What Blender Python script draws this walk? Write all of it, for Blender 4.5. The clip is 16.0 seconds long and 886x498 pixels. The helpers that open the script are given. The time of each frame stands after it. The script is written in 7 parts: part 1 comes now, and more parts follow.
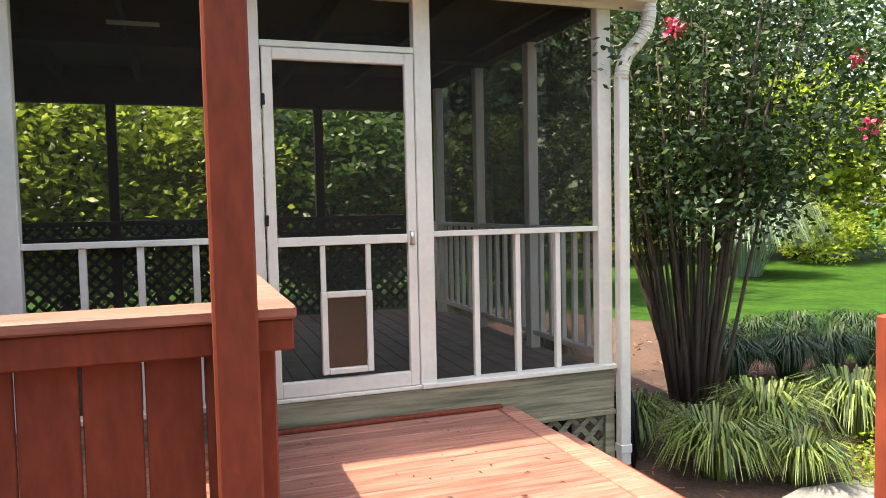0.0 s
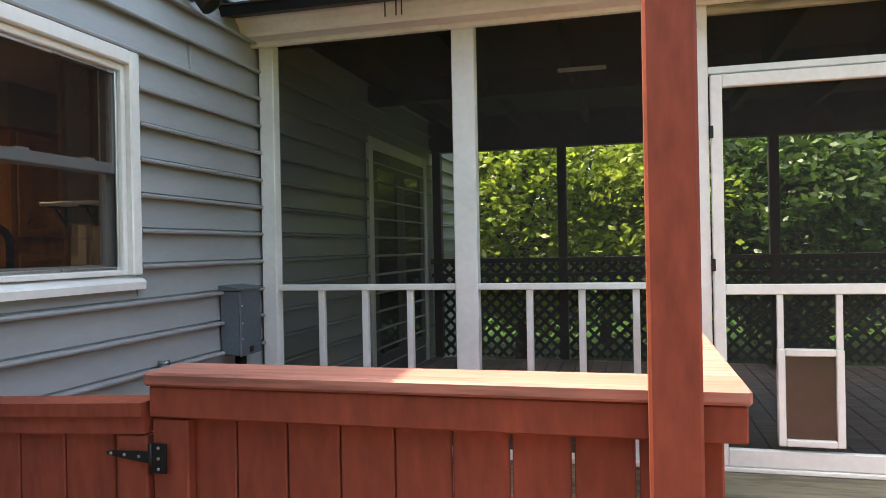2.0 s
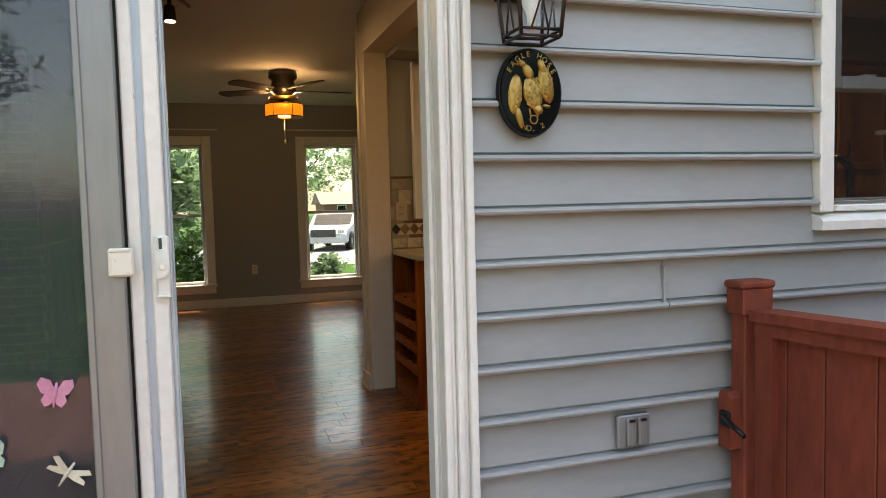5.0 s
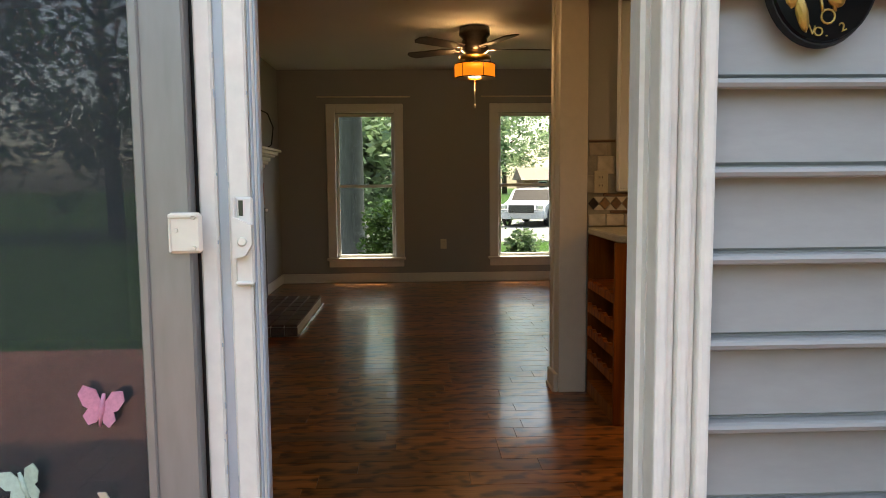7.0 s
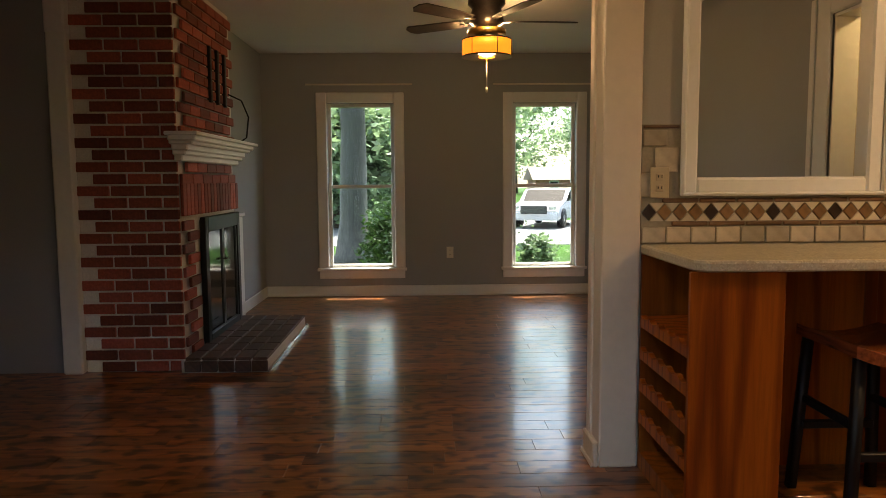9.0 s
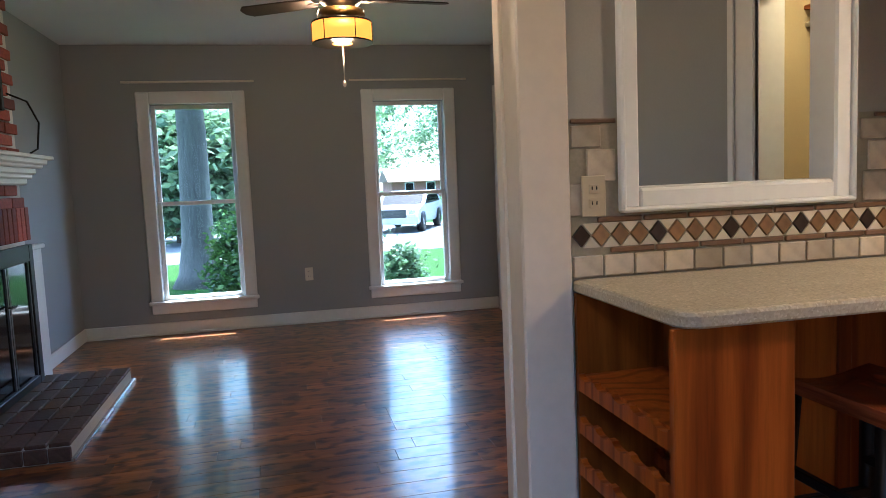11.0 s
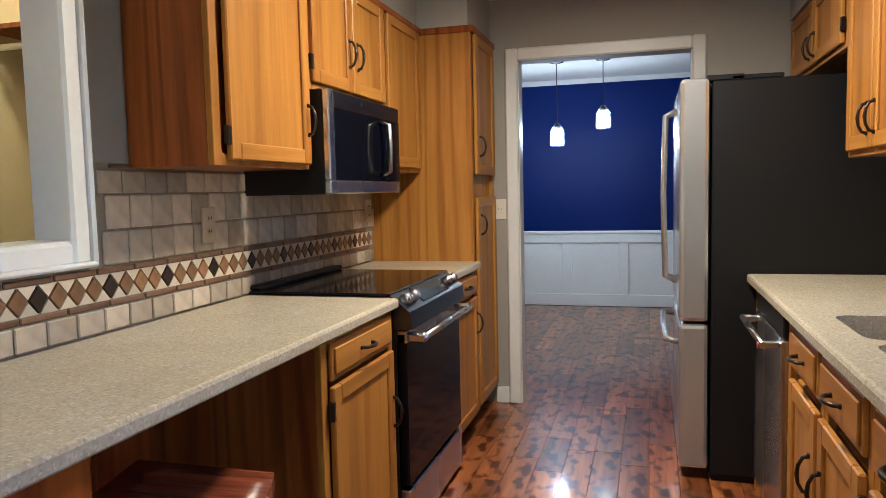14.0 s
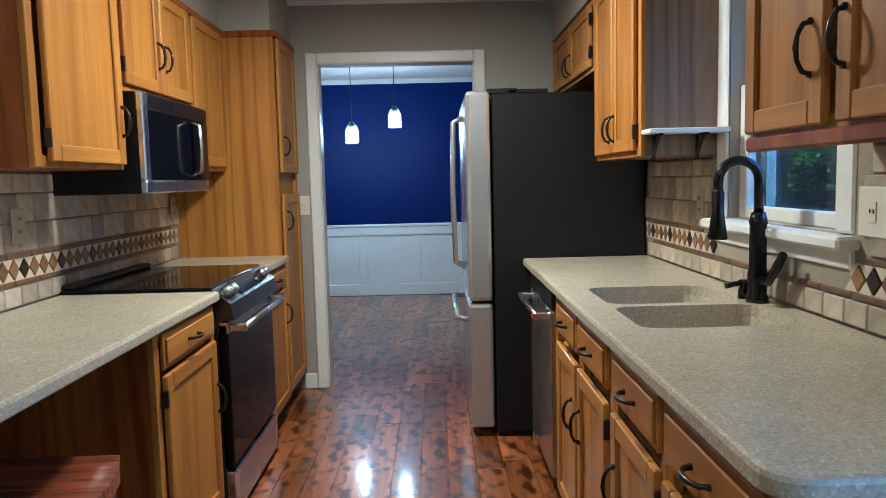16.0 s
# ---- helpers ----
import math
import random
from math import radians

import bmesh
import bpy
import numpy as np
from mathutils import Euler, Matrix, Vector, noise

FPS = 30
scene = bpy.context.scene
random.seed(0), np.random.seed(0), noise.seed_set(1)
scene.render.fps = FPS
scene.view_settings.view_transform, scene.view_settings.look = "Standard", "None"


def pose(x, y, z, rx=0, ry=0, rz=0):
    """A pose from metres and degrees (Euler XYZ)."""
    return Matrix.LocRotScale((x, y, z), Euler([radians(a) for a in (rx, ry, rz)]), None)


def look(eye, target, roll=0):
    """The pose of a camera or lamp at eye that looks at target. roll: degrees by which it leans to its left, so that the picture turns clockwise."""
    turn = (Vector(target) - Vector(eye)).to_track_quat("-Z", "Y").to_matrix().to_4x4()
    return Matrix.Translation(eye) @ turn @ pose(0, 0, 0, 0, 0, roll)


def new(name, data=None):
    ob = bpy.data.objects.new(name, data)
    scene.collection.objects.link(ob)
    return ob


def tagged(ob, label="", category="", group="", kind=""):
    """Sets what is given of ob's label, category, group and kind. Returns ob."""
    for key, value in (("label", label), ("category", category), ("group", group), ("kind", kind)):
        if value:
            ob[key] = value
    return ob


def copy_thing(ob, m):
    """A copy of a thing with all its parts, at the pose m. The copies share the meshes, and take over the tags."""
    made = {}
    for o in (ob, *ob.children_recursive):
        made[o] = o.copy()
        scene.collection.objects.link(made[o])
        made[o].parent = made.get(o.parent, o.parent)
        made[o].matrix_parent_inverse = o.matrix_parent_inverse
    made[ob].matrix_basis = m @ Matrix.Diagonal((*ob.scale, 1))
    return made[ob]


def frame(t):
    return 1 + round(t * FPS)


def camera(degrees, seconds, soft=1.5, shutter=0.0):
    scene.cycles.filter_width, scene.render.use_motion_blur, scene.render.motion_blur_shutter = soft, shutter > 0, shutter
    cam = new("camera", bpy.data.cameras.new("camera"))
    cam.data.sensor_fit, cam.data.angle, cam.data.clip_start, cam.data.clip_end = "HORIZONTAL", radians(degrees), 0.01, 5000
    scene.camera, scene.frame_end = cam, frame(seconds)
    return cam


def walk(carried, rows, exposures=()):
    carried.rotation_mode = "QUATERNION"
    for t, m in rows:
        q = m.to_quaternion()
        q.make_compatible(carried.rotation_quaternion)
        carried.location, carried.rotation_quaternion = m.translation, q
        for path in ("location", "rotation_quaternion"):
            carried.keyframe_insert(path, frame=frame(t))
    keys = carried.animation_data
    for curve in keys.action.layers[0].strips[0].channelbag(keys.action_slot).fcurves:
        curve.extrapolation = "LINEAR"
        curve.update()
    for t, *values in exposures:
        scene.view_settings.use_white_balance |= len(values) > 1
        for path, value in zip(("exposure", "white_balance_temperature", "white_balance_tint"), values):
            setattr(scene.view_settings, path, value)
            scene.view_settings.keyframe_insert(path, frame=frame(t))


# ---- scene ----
cam = camera(63.0, 16, 0.8)
PATH = [
    (0, (-0.327, 1.282, 1.179), (0.338, 3.165, 1.066), -1.2),
    (0.5, (-0.331, 1.358, 1.208), (0.043, 3.323, 1.177), -1.0),
    (1, (-0.352, 1.432, 1.235), (-0.194, 3.426, 1.249), -1.3),
    (1.5, (-0.352, 1.478, 1.235), (-0.478, 3.474, 1.25), -1.3),
    (2, (-0.31, 1.523, 1.239), (-0.813, 3.459, 1.236), -1.1),
    (2.5, (-0.305, 1.529, 1.245), (-1.183, 3.326, 1.229), -1.1),
    (3, (-0.307, 1.502, 1.251), (-1.507, 3.102, 1.233), -1.8),
    (3.5, (-0.316, 1.47, 1.248), (-1.754, 2.86, 1.228), -2.3),
    (4, (-0.332, 1.436, 1.248), (-1.953, 2.605, 1.2), -2.4),
    (4.5, (-0.352, 1.415, 1.232), (-2.131, 2.324, 1.138), -2.0),
    (5, (-0.414, 1.394, 1.218), (-2.312, 2.012, 1.086), -1.4),
    (5.2, (-0.468, 1.398, 1.209), (-2.395, 1.916, 1.069), -1.1),
    (7.3, (-1.248, 1.602, 1.172), (-3.238, 1.673, 0.983), -0.5),
    (7.5, (-1.363, 1.595, 1.183), (-3.352, 1.67, 0.995), -0.5),
    (8, (-1.626, 1.626, 1.19), (-3.616, 1.699, 1.005), -0.6),
    (8.2, (-1.738, 1.639, 1.188), (-3.728, 1.69, 1.0), -0.4),
    (10.3, (-2.67, 1.693, 1.142), (-4.66, 1.745, 0.952), -0.3),
    (10.5, (-2.76, 1.694, 1.138), (-4.747, 1.822, 0.95), -0.8),
    (11, (-2.992, 1.694, 1.227), (-4.934, 2.132, 1.036), -2.4),
    (11.5, (-3.106, 1.757, 1.307), (-4.948, 2.514, 1.124), -2.9),
    (12, (-3.204, 1.846, 1.323), (-4.925, 2.854, 1.164), -2.2),
    (12.5, (-3.286, 1.878, 1.311), (-4.771, 3.206, 1.139), -2.1),
    (13, (-3.391, 1.817, 1.302), (-4.562, 3.425, 1.094), -2.5),
    (13.5, (-3.468, 1.836, 1.29), (-4.313, 3.637, 1.083), -2.1),
    (14, (-3.528, 1.888, 1.289), (-4.078, 3.804, 1.128), -1.3),
    (14.5, (-3.555, 1.842, 1.304), (-3.866, 3.814, 1.175), -1.4),
    (15, (-3.609, 1.749, 1.305), (-3.696, 3.742, 1.167), -1.9),
    (15.5, (-3.618, 1.664, 1.305), (-3.598, 3.656, 1.131), -1.7),
    (16, (-3.564, 1.582, 1.312), (-3.545, 3.573, 1.12), -1.4),
]
EXPOSURES = [
    (0.0, 2.45, 7900, 9), (1.0, 2.62, 8200, 10), (2.0, 2.85, 7800, 8), (3.0, 2.85, 8200, 9), (3.5, 2.75, 8500, 9), (4.0, 3.1, 8600, 9), (5.2, 2.95, 8600, 10), (7.5, 2.9, 8300, 10), (8.2, 3.0, 8300, 10),
    (10.3, 4.3, 5300, 8), (11.0, 4.15, 5000, 7), (12.0, 3.9, 6000, 6), (12.5, 3.95, 6000, 6), (13.0, 4.25, 5500, 5), (13.5, 4.55, 4800, 3), (14.0, 4.55, 4300, 2), (14.5, 4.5, 4350, 1), (15.0, 4.45, 3850, -2), (16.0, 4.5, 3850, -4),
]
walk(cam, [(t, look(eye, target, roll)) for t, eye, target, roll in PATH], EXPOSURES)

# ---- sky, sun and lamps ----
SUN_TO = Vector((-0.42, 0.10, 1.0)).normalized()
world = bpy.data.worlds.new("sky")
scene.world = world
world.use_nodes = True
wn = world.node_tree.nodes
sky = wn.new("ShaderNodeTexSky")
sky.sky_type = "NISHITA"
sky.sun_disc = False
sky.sun_elevation = math.asin(SUN_TO.z)
sky.sun_rotation = math.atan2(SUN_TO.x, SUN_TO.y)
sky.air_density, sky.dust_density = 1.0, 3.0
world.node_tree.links.new(sky.outputs[0], wn["Background"].inputs[0])
wn["Background"].inputs[1].default_value = 0.15

sun_data = bpy.data.lights.new("sun", "SUN")
sun_data.energy, sun_data.angle, sun_data.color = 2.3, radians(0.6), (1.0, 0.95, 0.86)
sun = new("sun", sun_data)
sun.matrix_world = look((0, 0, 0), -SUN_TO)


def area_lamp(name, eye, target, sx, sy, watts, colour):
    d = bpy.data.lights.new(name, "AREA")
    d.shape, d.size, d.size_y, d.energy, d.color = "RECTANGLE", sx, sy, watts, colour
    ob = new(name, d)
    ob.matrix_world = look(eye, target)
    return ob


def bulb(name, place, watts, colour, radius=0.04):
    d = bpy.data.lights.new(name, "POINT")
    d.energy, d.color, d.shadow_soft_size = watts, colour, radius
    ob = new(name, d)
    ob.location = place
    return ob


def spot(name, eye, target, watts, colour, cone=70, radius=0.05):
    d = bpy.data.lights.new(name, "SPOT")
    d.energy, d.color, d.shadow_soft_size = watts, colour, radius
    d.spot_size, d.spot_blend = radians(cone), 0.6
    ob = new(name, d)
    ob.matrix_world = look(eye, target)
    return ob


WARM, SOFTWHITE, KITCHEN = (1.0, 0.62, 0.30), (1.0, 0.68, 0.38), (1.0, 0.65, 0.34)

# ---- materials ----
def nodes_of(name):
    m = bpy.data.materials.new(name)
    m.use_nodes = True
    t = m.node_tree
    return m, t.nodes, t.links, t.nodes["Principled BSDF"]


def coords(n, l, scale, rot=(0, 0, 0)):
    c = n.new("ShaderNodeTexCoord")
    mp = n.new("ShaderNodeMapping")
    mp.inputs["Scale"].default_value = scale if isinstance(scale, tuple) else (scale,) * 3
    mp.inputs["Rotation"].default_value = [radians(a) for a in rot]
    l.new(c.outputs["Object"], mp.inputs[0])
    return mp


def tex_noise(n, l, vec, scale, detail=4, rough=0.55):
    t = n.new("ShaderNodeTexNoise")
    t.inputs["Scale"].default_value, t.inputs["Detail"].default_value, t.inputs["Roughness"].default_value = scale, detail, rough
    l.new(vec.outputs[0], t.inputs["Vector"])
    return t


def ramp(n, l, src, stops):
    r = n.new("ShaderNodeValToRGB")
    e = r.color_ramp.elements
    while len(e) < len(stops):
        e.new(0.5)
    for el, (p, c) in zip(e, stops):
        el.position, el.color = p, (*c, 1)
    l.new(src, r.inputs[0])
    return r


def mix_rgb(n, l, fac, a, b, mode="MIX"):
    m = n.new("ShaderNodeMix")
    m.data_type, m.blend_type = "RGBA", mode
    for sock, v in ((m.inputs["Factor"], fac), (m.inputs["A"], a), (m.inputs["B"], b)):
        if hasattr(v, "is_linked"):
            l.new(v, sock)
        else:
            sock.default_value = v if isinstance(v, (int, float)) else (*v, 1)
    return m.outputs["Result"]


def add_bump(n, l, bsdf, src, strength, dist=0.01):
    b = n.new("ShaderNodeBump")
    b.inputs["Strength"].default_value, b.inputs["Distance"].default_value = strength, dist
    l.new(src, b.inputs["Height"])
    l.new(b.outputs[0], bsdf.inputs["Normal"])


def tint(c, k):
    return tuple(max(0.0, min(1.0, v * k)) for v in c)


def random_value(n, l, col, low, high, island=False):
    """Vary a colour from piece to piece."""
    o = n.new("ShaderNodeNewGeometry" if island else "ShaderNodeObjectInfo")
    r = n.new("ShaderNodeMapRange")
    r.inputs["To Min"].default_value, r.inputs["To Max"].default_value = low, high
    l.new(o.outputs["Random Per Island" if island else "Random"], r.inputs["Value"])
    return mix_rgb(n, l, 1.0, col, r.outputs[0], "MULTIPLY")


def plain(name, col, rough=0.5, metal=0.0, grain=40, vary=0.12, bump=0.08, stretch=(1, 1, 1), dirt=0.0, coat=0.0, spread=None):
    """Paint, metal, plastic: fine grain, a slow stain and a little relief."""
    m, n, l, b = nodes_of(name)
    v = coords(n, l, stretch)
    fine, slow = tex_noise(n, l, v, grain, 5), tex_noise(n, l, v, 2.3, 3)
    c = ramp(n, l, fine.outputs["Fac"], [(0.3, tint(col, 1 - vary)), (0.7, tint(col, 1 + vary * 0.6))]).outputs[0]
    st = ramp(n, l, slow.outputs["Fac"], [(0.38, (1 - vary * 0.8 - dirt,) * 3), (0.62, (1.0,) * 3)]).outputs[0]
    c = mix_rgb(n, l, 1.0, c, st, "MULTIPLY")
    if spread:
        c = random_value(n, l, c, *spread)
    l.new(c, b.inputs["Base Color"])
    rr = n.new("ShaderNodeMapRange")
    rr.inputs["To Min"].default_value, rr.inputs["To Max"].default_value = max(0.02, rough - 0.08), min(1, rough + 0.08)
    l.new(slow.outputs["Fac"], rr.inputs["Value"])
    l.new(rr.outputs[0], b.inputs["Roughness"])
    b.inputs["Metallic"].default_value = metal
    b.inputs["Coat Weight"].default_value = coat
    if bump:
        add_bump(n, l, b, fine.outputs["Fac"], bump, 0.004)
    return m


def wood(name, dark, light, along="z", rough=0.35, coat=0.2, fine=60, spread=None, blotch=None, bump=0.12, island=False, streak=0.5, figure=0.0):
    """Sawn wood with long grain along an axis; blotch adds dark knots."""
    m, n, l, b = nodes_of(name)
    k = {"x": (0.06, 1, 1), "y": (1, 0.06, 1), "z": (1, 1, 0.06)}[along]
    v = coords(n, l, k)
    if spread:
        o = n.new("ShaderNodeNewGeometry" if island else "ShaderNodeObjectInfo")
        sc = n.new("ShaderNodeVectorMath")
        sc.operation = "SCALE"
        sc.inputs[0].default_value = (7.0, 13.0, 5.0)
        l.new(o.outputs["Random Per Island" if island else "Random"], sc.inputs["Scale"])
        ad = n.new("ShaderNodeVectorMath")
        l.new(v.outputs[0], ad.inputs[0])
        l.new(sc.outputs[0], ad.inputs[1])
        v = ad
    g, w = tex_noise(n, l, v, fine, 6, 0.65), tex_noise(n, l, v, 13, 4, 0.6)
    w.inputs["Distortion"].default_value = 0.6
    c = ramp(n, l, w.outputs["Fac"], [(0.3, dark), (0.5, tuple((p_ + q_) / 2 for p_, q_ in zip(dark, light))), (0.68, light)]).outputs[0]
    gr = ramp(n, l, g.outputs["Fac"], [(0.36, (streak,) * 3), (0.58, (1.0,) * 3)]).outputs[0]
    c = mix_rgb(n, l, 1.0, c, gr, "MULTIPLY")
    if figure:
        wv = n.new("ShaderNodeTexWave")
        wv.inputs["Scale"].default_value, wv.inputs["Distortion"].default_value = 4.0, 16.0
        wv.inputs["Detail"].default_value, wv.inputs["Detail Scale"].default_value = 2.0, 0.7
        l.new(v.outputs[0], wv.inputs["Vector"])
        fg_ = ramp(n, l, wv.outputs["Fac"], [(0.0, (1 - figure, 1 - figure * 1.25, 1 - figure * 1.3)), (0.38, (1.0,) * 3)]).outputs[0]
        c = mix_rgb(n, l, 1.0, c, fg_, "MULTIPLY")
    if blotch:
        v2 = coords(n, l, {"x": (0.5, 1, 1), "y": (1, 0.5, 1), "z": (1, 1, 0.5)}[along])
        kn = tex_noise(n, l, v2, 17, 1.5, 0.45)
        kk = ramp(n, l, kn.outputs["Fac"], [(0.37, blotch), (0.43, tuple(0.55 + 0.2 * q_ for q_ in blotch)), (0.49, (1.0, 1.0, 1.0))]).outputs[0]
        c = mix_rgb(n, l, 1.0, c, kk, "MULTIPLY")
    if spread:
        c = random_value(n, l, c, *spread, island)
    l.new(c, b.inputs["Base Color"])
    b.inputs["Roughness"].default_value = rough
    b.inputs["Coat Weight"].default_value, b.inputs["Coat Roughness"].default_value = coat, 0.11
    add_bump(n, l, b, g.outputs["Fac"], bump, 0.004)
    return m


def speckle(name, base, spots, rough=0.25):
    m, n, l, b = nodes_of(name)
    v = coords(n, l, 1)
    vo = n.new("ShaderNodeTexVoronoi")
    vo.inputs["Scale"].default_value = 190
    l.new(v.outputs[0], vo.inputs["Vector"])
    c = ramp(n, l, vo.outputs["Color"], [(0.12, spots), (0.3, tint(base, 0.86)), (0.75, base), (0.97, tint(base, 1.25))]).outputs[0]
    sl = tex_noise(n, l, v, 5, 3)
    c = mix_rgb(n, l, 1.0, c, ramp(n, l, sl.outputs["Fac"], [(0.3, (0.9,) * 3), (0.7, (1,) * 3)]).outputs[0], "MULTIPLY")
    l.new(c, b.inputs["Base Color"])
    b.inputs["Roughness"].default_value = rough
    return m


def glass(name, colour=(1, 1, 1), veil=0.0, veil_colour=(0.3, 0.3, 0.3), ior=1.5):
    """A thin pane: clear, with a mirror's gloss by Fresnel; veil adds a grey film."""
    m, n, l, b = nodes_of(name)
    tr, gl, mx = n.new("ShaderNodeBsdfTransparent"), n.new("ShaderNodeBsdfGlossy"), n.new("ShaderNodeMixShader")
    lw, pw_, ma = n.new("ShaderNodeLayerWeight"), n.new("ShaderNodeMath"), n.new("ShaderNodeMath")
    tr.inputs[0].default_value = (*colour, 1)
    gl.inputs["Roughness"].default_value = 0.015
    pw_.operation, ma.operation = "POWER", "MULTIPLY_ADD"
    pw_.inputs[1].default_value = 4.0
    ma.inputs[1].default_value, ma.inputs[2].default_value = (0.6, 0.5 * ((ior - 1) / (ior + 1)) ** 2)
    l.new(lw.outputs["Facing"], pw_.inputs[0])
    l.new(pw_.outputs[0], ma.inputs[0])
    l.new(ma.outputs[0], mx.inputs[0])
    first = tr
    if veil:
        df, m2 = n.new("ShaderNodeBsdfDiffuse"), n.new("ShaderNodeMixShader")
        df.inputs[0].default_value = (*veil_colour, 1)
        m2.inputs[0].default_value = veil
        l.new(tr.outputs[0], m2.inputs[1])
        l.new(df.outputs[0], m2.inputs[2])
        first = m2
    l.new(first.outputs[0], mx.inputs[1])
    l.new(gl.outputs[0], mx.inputs[2])
    l.new(mx.outputs[0], n["Material Output"].inputs[0])
    return m


def glow(name, col, strength):
    m, n, l, b = nodes_of(name)
    b.inputs["Base Color"].default_value = (*col, 1)
    b.inputs["Emission Color"].default_value = (*col, 1)
    b.inputs["Emission Strength"].default_value = strength
    return m


def leafy(name, dark, light, trans=0.35):
    m, n, l, b = nodes_of(name)
    g = n.new("ShaderNodeNewGeometry")
    c = ramp(n, l, g.outputs["Random Per Island"], [(0.0, dark), (0.55, light), (1.0, tint(light, 1.35))]).outputs[0]
    l.new(c, b.inputs["Base Color"])
    b.inputs["Roughness"].default_value = 0.45
    tl, mx = n.new("ShaderNodeBsdfTranslucent"), n.new("ShaderNodeMixShader")
    l.new(c, tl.inputs[0])
    mx.inputs[0].default_value = trans
    l.new(b.outputs[0], mx.inputs[1])
    l.new(tl.outputs[0], mx.inputs[2])
    l.new(mx.outputs[0], n["Material Output"].inputs[0])
    return m


M_SIDING = plain("siding_paint", (0.305, 0.312, 0.303), 0.40, grain=30, vary=0.05, bump=0.10, stretch=(1, 0.5, 1.5), dirt=0.05)
M_WHITE = plain("white_paint", (0.74, 0.72, 0.66), 0.4, grain=30, vary=0.06, bump=0.05, dirt=0.05)
M_TRIM = plain("interior_trim_paint", (0.74, 0.74, 0.72), 0.35, grain=30, vary=0.03, bump=0.03)
M_CREAM = plain("cream_post_paint", (0.63, 0.54, 0.43), 0.4, grain=25, vary=0.04, bump=0.04)
M_RED = plain("red_deck_stain", (0.222, 0.050, 0.028), 0.65, grain=34, vary=0.22, bump=0.18, stretch=(1, 1, 0.3), dirt=0.08)
M_RED.node_tree.nodes["Principled BSDF"].inputs["Specular IOR Level"].default_value = 0.22
M_DECK = wood("worn_deck_boards", (0.26, 0.098, 0.070), (0.41, 0.195, 0.150), "x", 0.6, 0.0, 50, spread=(0.85, 1.1))
# cap paler than the fence: sun on its top and wear, both in the colour
M_CAPWOOD = wood("sunlit_worn_cap_board", (0.24, 0.075, 0.050), (0.36, 0.145, 0.105), "x", 0.6, 0.0, 50)
M_GREYWOOD = wood("weathered_timber", (0.20, 0.19, 0.12), (0.40, 0.36, 0.25), "x", 0.75, 0.0, 40)
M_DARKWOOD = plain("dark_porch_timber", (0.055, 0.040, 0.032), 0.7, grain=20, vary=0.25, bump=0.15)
M_PORCHFLOOR = wood("porch_floor_boards", (0.13, 0.10, 0.09), (0.22, 0.18, 0.16), "x", 0.6, 0.0, 40, spread=(0.8, 1.1))
M_DOORDARK = plain("dark_door_paint", (0.055, 0.048, 0.043), 0.5, grain=30, vary=0.15)
M_BOX = plain("blue_grey_box_paint", (0.125, 0.150, 0.165), 0.45, 0.2, grain=40, vary=0.12, bump=0.06, dirt=0.08)
M_LATTICE = plain("dark_lattice", (0.045, 0.05, 0.045), 0.7, grain=30)
M_WALL = plain("greige_wall_paint", (0.335, 0.315, 0.275), 0.6, grain=120, vary=0.03, bump=0.05)
M_GREY = plain("grey_wall_paint", (0.30, 0.312, 0.318), 0.6, grain=120, vary=0.03, bump=0.05)
M_BLUE = plain("navy_wall_paint", (0.003, 0.012, 0.105), 0.5, grain=90, vary=0.06, bump=0.05)
M_BLUE.node_tree.nodes["Principled BSDF"].inputs["Specular IOR Level"].default_value = 0.15
M_CEIL = plain("ceiling_paint", (0.66, 0.65, 0.63), 0.8, grain=150, vary=0.03, bump=0.25)
M_CLOSET = plain("closet_wall_paint", (0.40, 0.31, 0.15), 0.6, grain=90, vary=0.03)
M_OAK = wood("golden_oak", (0.35, 0.148, 0.015), (0.43, 0.205, 0.023), "z", 0.42, 0.05, 48, streak=0.84, figure=0.24)
M_OAKH = wood("golden_oak_across", (0.35, 0.148, 0.015), (0.43, 0.205, 0.023), "y", 0.42, 0.05, 48, streak=0.84, figure=0.24)
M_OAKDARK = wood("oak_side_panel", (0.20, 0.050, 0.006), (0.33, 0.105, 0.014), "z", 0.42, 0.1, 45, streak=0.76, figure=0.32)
M_OAKRED = wood("reddish_oak_panel", (0.28, 0.058, 0.005), (0.38, 0.098, 0.009), "z", 0.5, 0.03, 45, streak=0.74, figure=0.45)
for m_ in (M_OAKRED, M_OAKDARK, M_OAK, M_OAKH):
    m_.node_tree.nodes["Principled BSDF"].inputs["Specular IOR Level"].default_value = 0.2
FLOOR_LOOK = dict(dark=(0.17, 0.052, 0.011), light=(0.42, 0.150, 0.035), along="y", rough=0.33, coat=0.5, fine=30, spread=(0.55, 1.3), blotch=(0.20, 0.13, 0.11), bump=0.25, streak=0.66)
M_FLOOR = wood("scraped_hardwood", **FLOOR_LOOK)
M_FLOOR.node_tree.nodes["Principled BSDF"].inputs["Specular IOR Level"].default_value = 0.3
M_GROUT = plain("grout", (0.30, 0.26, 0.19), 0.8, grain=80)
M_TILE = plain("tumbled_travertine", (0.50, 0.42, 0.31), 0.45, grain=22, vary=0.20, bump=0.25, spread=(0.62, 1.22))
M_TILELIGHT = plain("cream_corner_tile", (0.60, 0.52, 0.40), 0.45, grain=22, vary=0.10, bump=0.15, spread=(0.85, 1.1))
